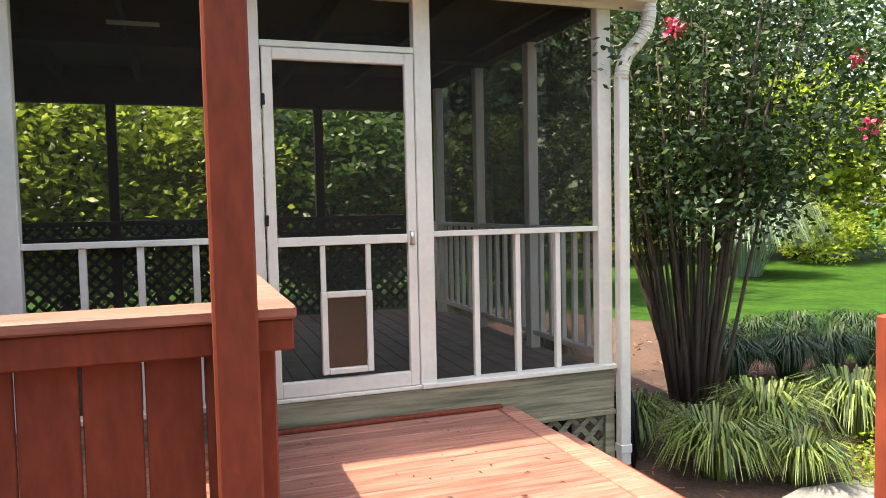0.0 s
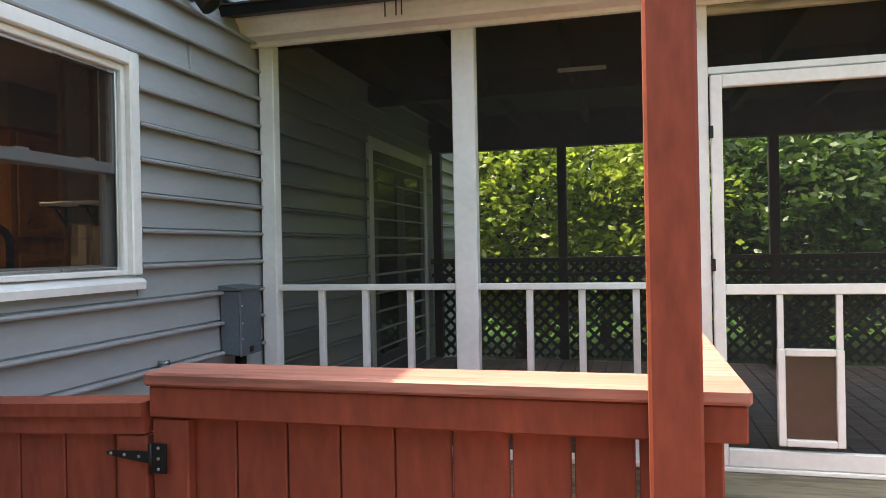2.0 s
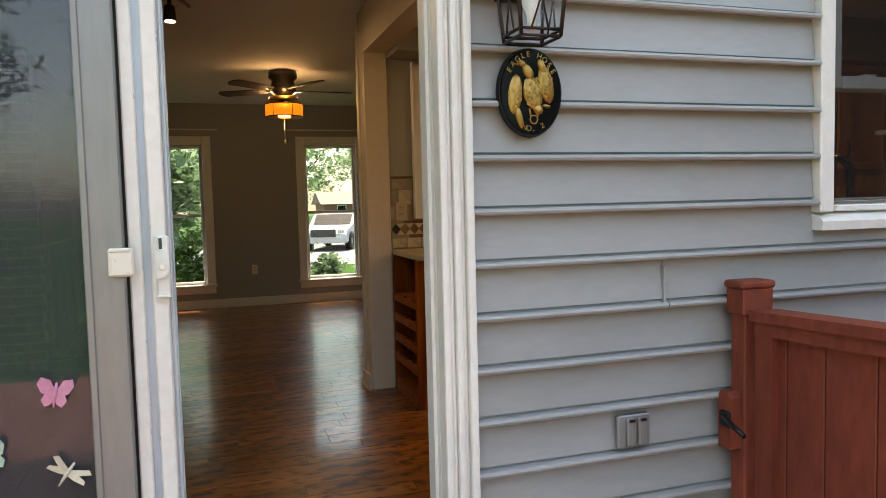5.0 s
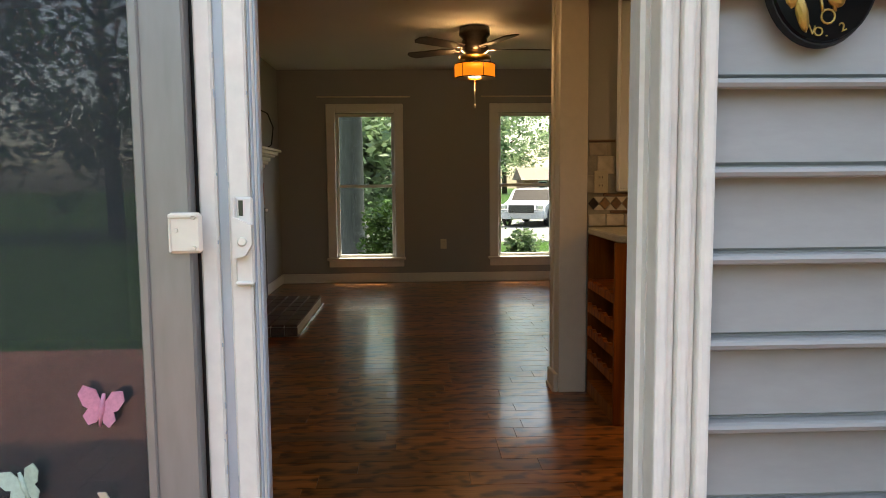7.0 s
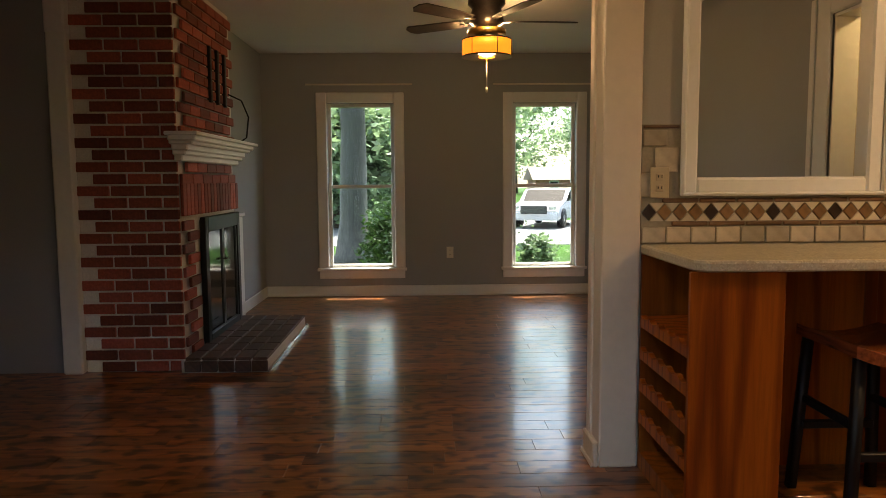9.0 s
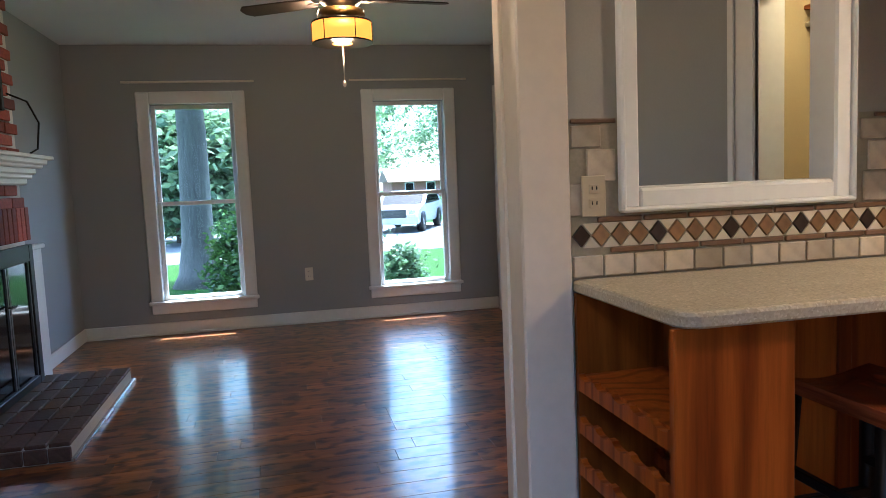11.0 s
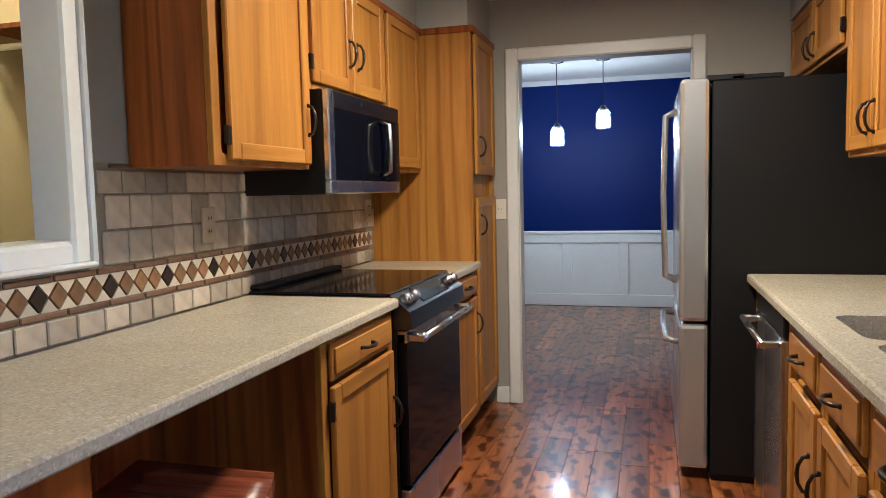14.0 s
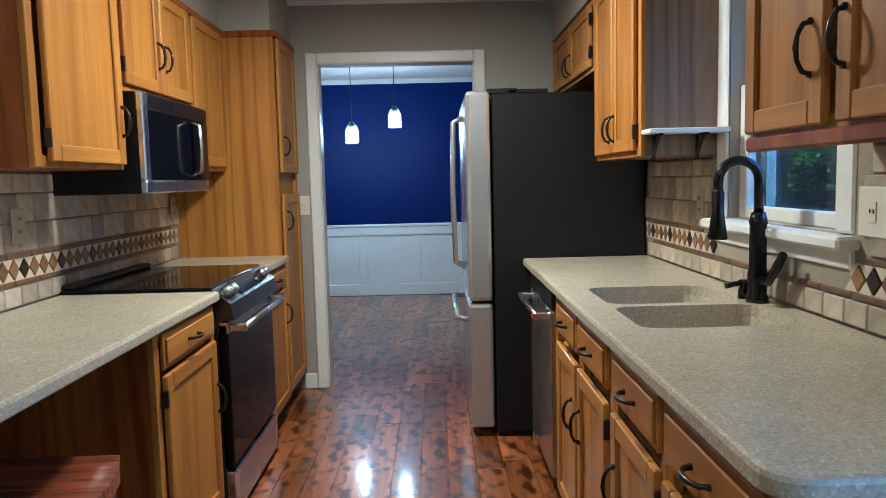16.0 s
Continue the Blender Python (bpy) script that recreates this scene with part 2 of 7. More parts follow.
M_TILESTRIP = plain("brown_tile_strip", (0.17, 0.095, 0.052), 0.4, grain=30, vary=0.2, spread=(0.75, 1.15))
M_DIAM1 = plain("tan_diamond_tile", (0.22, 0.118, 0.050), 0.4, grain=30, vary=0.25, spread=(0.65, 1.3))
M_DIAM2 = plain("dark_diamond_tile", (0.030, 0.018, 0.014), 0.3, grain=30, vary=0.2)
M_COUNTER = speckle("speckled_quartz", (0.50, 0.44, 0.32), (0.38, 0.33, 0.235))
M_STEEL = plain("brushed_steel", (0.60, 0.60, 0.60), 0.27, 1.0, grain=60, vary=0.06, bump=0.03, stretch=(1, 1, 0.05))
M_FRIDGE = plain("fridge_steel", (0.55, 0.55, 0.56), 0.24, 0.75, grain=60, vary=0.05, bump=0.03, stretch=(1, 1, 0.05))
M_ALU = plain("grey_aluminium_frame", (0.27, 0.265, 0.255), 0.42, 0.35, grain=40, vary=0.08, bump=0.04, stretch=(1, 1, 0.2), dirt=0.06)
M_GROOVE = plain("blue_grey_channel", (0.40, 0.46, 0.52), 0.4, 0.2, grain=40, vary=0.08, bump=0.04, stretch=(1, 1, 0.2), dirt=0.05)
M_STEELDARK = plain("dark_steel", (0.085, 0.085, 0.09), 0.3, 1.0, grain=60, vary=0.06, bump=0.03)
M_BLACKGLOSS = plain("black_glass", (0.004, 0.004, 0.005), 0.06, 0.0, grain=10, vary=0.0, bump=0.0)
M_BLACKGLOSS.node_tree.nodes["Principled BSDF"].inputs["Specular IOR Level"].default_value = 0.13
M_BLACK = plain("black_textured_plastic", (0.008, 0.008, 0.009), 0.45, 0.0, grain=220, vary=0.1, bump=0.12)
M_BLACK.node_tree.nodes["Principled BSDF"].inputs["Specular IOR Level"].default_value = 0.25
M_BRONZE = plain("dark_bronze", (0.050, 0.040, 0.035), 0.3, 0.8, grain=60, vary=0.2, bump=0.04)
M_IRON = plain("black_iron", (0.02, 0.02, 0.02), 0.45, 0.6, grain=90, vary=0.2)
M_BRICK = plain("red_brick", (0.34, 0.078, 0.046), 0.75, grain=55, vary=0.30, bump=0.5, spread=(0.42, 1.4))
M_BRICKHEARTH = plain("brown_hearth_brick", (0.115, 0.058, 0.040), 0.6, grain=40, vary=0.4, bump=0.5, spread=(0.6, 1.2))
M_MORTAR = plain("mortar", (0.74, 0.71, 0.67), 0.9, grain=120, vary=0.12, bump=0.3)
M_GLASS = glass("window_glass")
M_SCREENGLASS = glass("screened_window_glass", (0.80, 0.84, 0.85))
M_DARKGLASS = glass("outside_window_glass", (0.90, 0.93, 0.94), 0.01, (0.10, 0.10, 0.10))
M_WINSCREEN = glass("window_insect_screen", (0.92, 0.92, 0.92), 0.36, (0.018, 0.016, 0.015), 1.0)
M_DOORGLASS = glass("patio_door_glass", (0.58, 0.60, 0.62), 0.06, (0.28, 0.31, 0.32), 1.65)
M_JAR = glass("jar_glass", (0.95, 0.96, 0.97), 0.28, (0.75, 0.76, 0.78))
M_SCREEN = glass("insect_screen", (0.96, 0.96, 0.96), 0.20, (0.045, 0.04, 0.037), 1.0)
M_SHADE = glow("orange_lamp_shade", (1.0, 0.23, 0.02), 0.16)
M_BULB = glow("lit_bulb", (1.0, 0.86, 0.62), 3.0)
M_PLATE = plain("ivory_plastic", (0.72, 0.68, 0.58), 0.35, grain=60, vary=0.03, bump=0)
M_IVORY = plain("tan_plastic", (0.47, 0.39, 0.26), 0.35, grain=60, vary=0.04, bump=0)
M_BRASS = plain("gold_paint", (0.46, 0.28, 0.075), 0.35, 0.7, grain=50, vary=0.3, bump=0.4)
M_STOOL = wood("cherry_stool_seat", (0.17, 0.042, 0.016), (0.30, 0.082, 0.030), "x", 0.22, 0.5, 60)

# ---- shaping ----
ORIGIN = {}


def box(bm, a, b, bev=0.0, seg=1):
    c = [(p + q) / 2 for p, q in zip(a, b)]
    s = [abs(q - p) for p, q in zip(a, b)]
    g = bmesh.ops.create_cube(bm, size=1, matrix=Matrix.LocRotScale(c, None, s))
    if bev:
        es = list({e for v in g["verts"] for e in v.link_edges})
        bmesh.ops.bevel(bm, geom=es, offset=min(bev, min(s) * 0.45), segments=seg, affect="EDGES", profile=0.5)
    return bm


def obox(bm, m, s, bev=0.0):
    """A box of size s at the pose m."""
    g = bmesh.ops.create_cube(bm, size=1, matrix=m @ Matrix.Diagonal((*s, 1)))
    if bev:
        es = list({e for v in g["verts"] for e in v.link_edges})
        bmesh.ops.bevel(bm, geom=es, offset=bev, segments=1, affect="EDGES")
    return bm


def tube(bm, pts, r, seg=8, cap=True):
    """A round bar along a line of points; r: one radius or one for each point."""
    pts = [Vector(p) for p in pts]
    rs = r if isinstance(r, (list, tuple)) else [r] * len(pts)
    rings, ref = [], None
    for i, p in enumerate(pts):
        d = (pts[min(i + 1, len(pts) - 1)] - pts[max(i - 1, 0)]).normalized()
        if ref is None:
            ref = d.orthogonal().normalized()
        ref = (ref - d * ref.dot(d)).normalized()
        o = d.cross(ref)
        rings.append([bm.verts.new(p + rs[i] * (ref * math.cos(2 * math.pi * k / seg) + o * math.sin(2 * math.pi * k / seg))) for k in range(seg)])
    for a, b in zip(rings, rings[1:]):
        for k in range(seg):
            f = bm.faces.new((a[k], a[(k + 1) % seg], b[(k + 1) % seg], b[k]))
            f.smooth = True
    if cap:
        bm.faces.new(rings[0][::-1])
        bm.faces.new(rings[-1])
    return bm


def lathe(bm, prof, m, seg=20):
    """Turn a profile of (radius, height) round the pose's z axis."""
    rings = [[bm.verts.new(m @ Vector((r * math.cos(2 * math.pi * k / seg), r * math.sin(2 * math.pi * k / seg), z))) for k in range(seg)] for r, z in prof]
    for a, b in zip(rings, rings[1:]):
        for k in range(seg):
            bm.faces.new((a[k], a[(k + 1) % seg], b[(k + 1) % seg], b[k])).smooth = True
    bm.faces.new(rings[0][::-1])
    bm.faces.new(rings[-1])
    return bm


def prism(bm, poly, axis, a0, a1):
    """A flat outline drawn in the two other axes and pushed along axis from a0 to a1."""
    def put(u, v, w):
        return {"x": (w, u, v), "y": (u, w, v), "z": (u, v, w)}[axis]
    lo = [bm.verts.new(put(u, v, a0)) for u, v in poly]
    hi = [bm.verts.new(put(u, v, a1)) for u, v in poly]
    k = len(poly)
    bm.faces.new(lo[::-1])
    bm.faces.new(hi)
    for i in range(k):
        bm.faces.new((lo[i], lo[(i + 1) % k], hi[(i + 1) % k], hi[i]))
    return bm


def new_bm():
    return bmesh.new()


def link(name, bm, material, origin):
    bmesh.ops.recalc_face_normals(bm, faces=bm.faces)
    bmesh.ops.translate(bm, verts=bm.verts, vec=-Vector(origin))
    me = bpy.data.meshes.new(name)
    bm.to_mesh(me)
    bm.free()
    me.materials.append(material)
    return new(name, me)


def thing(name, base, label, category, group="", kind=""):
    ob = new(name)
    ob.location = base
    ob.empty_display_size = 0.1
    ORIGIN[ob] = Vector(base)
    return tagged(ob, label, category, group, kind)


def solid(name, bm, material, base, label, category, group="", kind=""):
    ob = link(name, bm, material, base)
    ob.location = base
    ORIGIN[ob] = Vector(base)
    return tagged(ob, label, category, group, kind)


def part(name, bm, material, parent, label=""):
    o = ORIGIN[parent]
    ob = link(name, bm, material, o)
    ob.parent = parent
    ORIGIN[ob] = o
    return tagged(ob, label)


def piece(name, mesh, parent, place, rot=None):
    """One of many alike pieces, on shared mesh data, as a child of parent."""
    ob = new(name, mesh)
    ob.parent = parent
    ob.matrix_basis = Matrix.Translation(Vector(place) - ORIGIN[parent]) @ (rot or Matrix())
    return ob


def mesh_of(name, bm, material):
    bmesh.ops.recalc_face_normals(bm, faces=bm.faces)
    me = bpy.data.meshes.new(name)
    bm.to_mesh(me)
    bm.free()
    me.materials.append(material)
    return me


def boxes(*abs_):
    bm = new_bm()
    for a, b in abs_:
        box(bm, a, b)
    return bm


def bx(a, b, bev=0.0, seg=1):
    return box(new_bm(), a, b, bev, seg)


def wall_with_holes(plane, t0, t1, u0, u1, z0, z1, holes):
    """A wall across x or y from t0 to t1, between u0 and u1, with oblong openings (u0, u1, z0, z1) in order."""
    bm = new_bm()

    def put(ua, ub, za, zb):
        if ub - ua > 1e-4 and zb - za > 1e-4:
            box(bm, *(((t0, ua, za), (t1, ub, zb)) if plane == "x" else ((ua, t0, za), (ub, t1, zb))))
    at = u0
    for ha, hb, hz0, hz1 in holes:
        put(at, ha, z0, z1)
        put(ha, hb, z0, hz0)
        put(ha, hb, hz1, z1)
        at = hb
    put(at, u1, z0, z1)
    return bm

# ---- house: walls, floors, ceilings ----
def structure(name, bm, material, label, category, base=(0, 0, 0)):
    return solid(name, bm, material, base, label, category, "", "structure")


CEIL = 2.44
floor = structure("floor", boxes(((-9.5, -2.0, -0.15), (-2.4, 6.24, -0.016)), ((-6.5, 6.24, -0.15), (-2.51, 9.86, -0.016))), M_FLOOR,
                  "dark hand-scraped hardwood plank floor, glossy", "floor")
structure("ceiling", boxes(((-9.62, -2.1, CEIL), (-2.4, 6.24, CEIL + 0.12)), ((-6.5, 6.24, CEIL), (-2.4, 10.0, CEIL + 0.12))), M_CEIL,
          "pale textured plaster ceiling", "ceiling")
wall_east = structure("wall_east", wall_with_holes("x", -2.51, -2.40, -2.1, 10.0, -0.5, 3.5, [(0.13, 2.035, 0.0, 2.05), (3.47, 4.165, 1.15, 2.04)]), M_WALL,
                      "greige painted kitchen wall, lap siding on its outer face", "wall")
structure("wall_west", wall_with_holes("x", -9.64, -9.5, -2.1, 3.8, -0.4, CEIL, [(0.70, 1.37, 0.29, 1.95), (2.575, 3.215, 0.29, 1.95)]), M_GREY,
          "grey painted living room wall with two tall windows", "wall")
structure("wall_living_north", wall_with_holes("y", 3.68, 3.80, -9.5, -5.14, 0, CEIL, [(-5.69, -5.165, 0.0, 1.97)]), M_GREY,
          "grey painted living room wall with a doorway", "wall")
structure("wall_kitchen_west", wall_with_holes("x", -5.14, -4.99, 2.53, 6.12, 0, CEIL, [(2.747, 3.492, 1.172, 2.06)]), M_WALL,
          "greige kitchen wall with a framed pass-through", "wall")
structure("wall_kitchen_north", wall_with_holes("y", 6.12, 6.24, -6.5, -2.51, 0, CEIL, [(-4.268, -3.305, 0.0, 2.028)]), M_WALL,
          "greige kitchen end wall with a cased doorway", "wall")
structure("wall_dining_north", bx((-6.5, 9.86, -0.1), (-2.51, 10.0, CEIL)), M_BLUE, "deep navy blue dining room wall", "wall")
structure("wall_dining_west", bx((-6.62, 6.12, -0.1), (-6.5, 10.0, CEIL)), M_BLUE, "deep navy blue dining room side wall", "wall")
structure("wall_dining_east", bx((-2.53, 6.24, -0.1), (-2.512, 9.86, CEIL)), M_BLUE, "deep navy blue dining room side wall", "wall")
structure("wall_living_south", bx((-9.5, -0.10, 0), (-7.9, 0.05, CEIL)), M_GREY, "grey painted wall beside the chimney breast", "wall")
structure("wall_nook_west", bx((-6.72, -2.1, 0), (-6.58, -0.53, CEIL)), M_GREY, "grey painted wall beside the brick chimney", "wall")
structure("wall_nook_south", bx((-6.6, -2.22, 0), (-2.4, -2.1, CEIL)), M_GREY, "grey painted wall of the breakfast nook", "wall")
structure("wall_closet", boxes(((-6.42, 4.75, 0), (-5.14, 4.87, CEIL)), ((-6.42, 3.8, 0), (-6.30, 4.75, CEIL)), ((-5.16, 3.8, 0), (-5.142, 4.75, CEIL))), M_CLOSET,
          "yellow-cream closet walls", "wall")
structure("kitchen_header", bx((-4.98, 2.374, 2.17), (-2.51, 2.53, CEIL), 0.004), M_CREAM, "cream painted header beam over the kitchen opening", "beam")
structure("soffit_west", boxes(((-4.99, 2.53, 2.135), (-4.705, 5.58, CEIL)), ((-4.99, 5.58, 2.135), (-4.43, 6.12, CEIL))), M_WALL,
          "greige boxed soffit above the wall cabinets", "soffit")
structure("soffit_east", bx((-2.82, 2.53, 2.135), (-2.51, 6.12, CEIL)), M_WALL, "greige boxed soffit above the wall cabinets", "soffit")

post = thing("wall_end_post", (-5.06, 2.45, 0), "cream painted square post at the end of the kitchen wall", "post", "", "structure")
part("shaft", box(box(new_bm(), (-5.14, 2.374, 0), (-4.968, 2.528, CEIL), 0.006), (-5.148, 2.362, 0.0), (-5.09, 2.376, CEIL), 0.003), M_CREAM, post)
part("base_trim", box(bx((-5.162, 2.350, 0), (-4.97, 2.374, 0.105), 0.006), (-5.165, 2.342, 0), (-4.972, 2.350, 0.022), 0.004), M_CREAM, post)


def trim(name, bm, label, material=M_TRIM):
    return structure(name, bm, material, label, "trim")


def casing_y(x0, x1, y0, y1, z0, z1, w, bottom=True):
    """A picture-frame casing on a wall across x, round the opening y0..y1, z0..z1."""
    bm = new_bm()
    box(bm, (x0, y0 - w, z0 if not bottom else z0 - w), (x1, y0, z1 + w), 0.008)
    box(bm, (x0, y1, z0 if not bottom else z0 - w), (x1, y1 + w, z1 + w), 0.008)
    box(bm, (x0, y0, z1), (x1, y1, z1 + w), 0.008)
    if bottom:
        box(bm, (x0, y0, z0 - w), (x1, y1, z0), 0.008)
    return bm


def casing_x(y0, y1, x0, x1, z1, w):
    bm = new_bm()
    box(bm, (x0 - w, y0, 0), (x0, y1, z1 + w), 0.008)
    box(bm, (x1, y0, 0), (x1 + w, y1, z1 + w), 0.008)
    box(bm, (x0, y0, z1), (x1, y1, z1 + w), 0.008)
    return bm


# pass-through frame, with a stepped outer band and lined sides
pt = casing_y(-4.99, -4.968, 2.75, 3.43, 1.176, 2.05, 0.060)
for a, b in (((-4.99, 2.686, 1.112), (-4.955, 2.702, 2.12)), ((-4.99, 3.488, 1.112), (-4.955, 3.504, 2.12)), ((-4.99, 2.686, 1.106), (-4.955, 3.504, 1.122))):
    box(pt, a, b, 0.006)
for a, b in (((-5.15, 2.747, 1.172), (-4.985, 2.755, 2.06)), ((-5.15, 3.484, 1.172), (-4.985, 3.492, 2.06)), ((-5.15, 2.747, 1.172), (-4.985, 3.484, 1.180))):
    box(pt, a, b)
trim("trim_pass_through", pt, "white moulded frame round the kitchen pass-through")
trim("trim_dining_door", box(box(casing_x(6.098, 6.12, -4.268, -3.305, 2.028, 0.072), (-4.275, 6.12, 0), (-4.263, 6.24, 2.028)), (-3.31, 6.12, 0), (-3.298, 6.24, 2.028)),
     "white casing round the dining room doorway")
hd_ = new_bm()
box(hd_, (-5.865, 3.664, 0), (-5.70, 3.68, 2.07), 0.006)
box(hd_, (-5.865, 3.652, 0), (-5.82, 3.664, 2.07), 0.005)
box(hd_, (-5.70, 3.658, 1.97), (-5.145, 3.68, 2.07), 0.008)
box(hd_, (-5.70, 3.68, 0), (-5.68, 3.80, 1.97))
box(hd_, (-5.68, 3.68, 1.955), (-5.165, 3.80, 1.972))
trim("trim_hall_door", hd_, "white casing round the closet doorway")
trim("trim_far_door", bx((-9.40, 3.655, 0), (-9.29, 3.68, 2.06), 0.008), "white door casing on the living room side wall")
trim("trim_brick_side", box(bx((-6.60, -0.55, 0), (-6.53, -0.43, 2.06), 0.01), (-6.60, -0.55, 2.05), (-6.52, -0.43, 2.44), 0.01), "cream casing beside the brick chimney")
trim("baseboard_west", box(box(new_bm(), (-9.5, 0.05, 0), (-9.484, 3.68, 0.105), 0.005), (-9.484, 0.05, 0), (-9.47, 3.68, 0.02), 0.004), "white baseboard under the living room windows")
trim("baseboard_south", bx((-9.484, 0.05, 0), (-8.35, 0.068, 0.105), 0.005), "white baseboard beside the chimney")
trim("baseboard_kitchen", box(bx((-4.42, 6.103, 0), (-4.342, 6.12, 0.10), 0.005), (-3.228, 6.103, 0), (-2.55, 6.12, 0.10), 0.005), "white baseboard on the kitchen end wall")
crown = new_bm()
prism(crown, [(6.12, 2.385), (6.105, 2.385), (6.095, 2.405), (6.06, 2.428), (6.05, CEIL), (6.12, CEIL)], "x", -4.43, -2.82)
trim("crown_kitchen", crown, "white crown moulding on the kitchen end wall")
crown2 = new_bm()
prism(crown2, [(9.86, 2.395), (9.85, 2.395), (9.84, 2.405), (9.815, 2.425), (9.80, CEIL), (9.86, CEIL)], "x", -6.5, -2.53)
trim("crown_dining", crown2, "white crown moulding on the navy dining wall")
# dining wainscot: board with raised stiles
wains = trim("wainscot_dining", bx((-6.5, 9.845, 0), (-2.53, 9.86, 0.80)), "white panelled wainscot below the navy wall")
part("cap", bx((-6.5, 9.812, 0.785), (-2.53, 9.844, 0.820), 0.008), M_TRIM, wains)
part("bottom_rail", bx((-6.5, 9.825, 0.0), (-2.53, 9.844, 0.13), 0.004), M_TRIM, wains)
part("top_rail", bx((-6.5, 9.826, 0.69), (-2.53, 9.844, 0.784), 0.003), M_TRIM, wains)
for k in range(6):
    x = -6.265 + k * 0.606
    part("stile", bx((x, 9.826, 0.131), (x + 0.095, 9.844, 0.689), 0.003), M_TRIM, wains)
# low white built-in beside the chimney
bi = bx((-8.36, 0.05, 0), (-7.92, 0.115, 0.88), 0.004)
box(bi, (-8.38, 0.05, 0.88), (-7.92, 0.135, 0.91), 0.006)
box(bi, (-8.30, 0.115, 0.12), (-7.98, 0.122, 0.80), 0.004)
trim("builtin_panel", bi, "low white panelled built-in beside the chimney")
curt = tube(new_bm(), [(-9.46, 0.50, 2.13), (-9.46, 1.56, 2.13)], 0.009)
tube(curt, [(-9.5, 0.55, 2.13), (-9.46, 0.55, 2.13)], 0.006)
tube(curt, [(-9.5, 1.52, 2.13), (-9.46, 1.52, 2.13)], 0.006)
rod = solid("curtain_rod", curt, M_PLATE, (-9.46, 1.03, 2.13), "thin pale curtain rod above a living room window", "curtain rod", "curtain rods")
copy_thing(rod, pose(-9.46, 2.9, 2.13))


def tall_window(name, y0, y1, z0, z1):
    w = thing(name, (-9.5, (y0 + y1) / 2, z0), "white double-hung living room window", "window", "living room windows", "structure")
    part("window_frame", casing_y(-9.5, -9.475, y0, y1, z0, z1, 0.105, False), M_TRIM, w)
    part("window_sill", box(bx((-9.5, y0 - 0.12, z0 - 0.03), (-9.45, y1 + 0.12, z0), 0.006), (-9.5, y0 - 0.10, z0 - 0.11), (-9.48, y1 + 0.10, z0 - 0.03), 0.005), M_TRIM, w)
    zm = (z0 + z1) / 2 - 0.02
    for nm, xa, za, zb in (("upper_sash", -9.60, zm, z1), ("lower_sash", -9.565, z0, zm + 0.035)):
        f = new_bm()
        box(f, (xa, y0, za), (xa + 0.035, y0 + 0.035, zb), 0.004)
        box(f, (xa, y1 - 0.035, za), (xa + 0.035, y1, zb), 0.004)
        box(f, (xa, y0 + 0.035, zb - 0.035), (xa + 0.035, y1 - 0.035, zb), 0.004)
        box(f, (xa, y0 + 0.035, za), (xa + 0.035, y1 - 0.035, za + 0.035), 0.004)
        s = part(nm, f, M_TRIM, w)
        g = part("pane", bx((xa + 0.014, y0 + 0.035, za + 0.035), (xa + 0.018, y1 - 0.035, zb - 0.035)), M_SCREENGLASS, s)
        g.visible_shadow = False


tall_window("window_1", 0.70, 1.37, 0.29, 1.95)
tall_window("window_2", 2.575, 3.215, 0.29, 1.95)

# kitchen window, seen from both sides
kw = thing("window_3", (-2.45, 3.82, 1.15), "white double-hung kitchen window in the siding", "window", "", "structure")
o = new_bm()
box(o, (-2.40, 3.372, 1.148), (-2.345, 3.432, 2.10), 0.006)
box(o, (-2.40, 4.155, 1.148), (-2.345, 4.215, 2.10), 0.006)
box(o, (-2.40, 3.432, 2.04), (-2.345, 4.155, 2.10), 0.006)
prism(o, [(-2.40, 1.088), (-2.336, 1.088), (-2.333, 1.118), (-2.343, 1.130), (-2.40, 1.150)], "y", 3.369, 4.218)
box(o, (-2.405, 3.432, 1.15), (-2.372, 3.458, 2.04), 0.004)
box(o, (-2.405, 4.128, 1.15), (-2.372, 4.155, 2.04), 0.004)
box(o, (-2.405, 3.458, 2.010), (-2.372, 4.128, 2.04), 0.004)
box(o, (-2.405, 3.458, 1.15), (-2.362, 4.128, 1.172), 0.004)
part("outer_frame", o, M_WHITE, kw, "cream painted picture-frame casing")
sc_ = bx((-2.398, 3.458, 1.172), (-2.3965, 4.128, 2.010))
part("insect_screen", sc_, M_WINSCREEN, kw, "fine dark insect screen").visible_shadow = False
scf = new_bm()
box(scf, (-2.402, 3.458, 1.172), (-2.390, 3.472, 2.010), 0.002)
box(scf, (-2.402, 4.114, 1.172), (-2.390, 4.128, 2.010), 0.002)
box(scf, (-2.402, 3.472, 1.172), (-2.390, 4.114, 1.186), 0.002)
box(scf, (-2.402, 3.472, 1.996), (-2.390, 4.114, 2.010), 0.002)
part("screen_frame", scf, M_STEEL, kw, "thin aluminium screen frame")
i = casing_y(-2.525, -2.51, 3.455, 4.165, 1.15, 2.04, 0.085, False)
part("inner_frame", i, M_TRIM, kw)
part("window_sill", box(bx((-2.575, 3.35, 1.110), (-2.46, 4.275, 1.145), 0.008), (-2.53, 3.37, 1.06), (-2.51, 4.255, 1.110), 0.004), M_TRIM, kw)
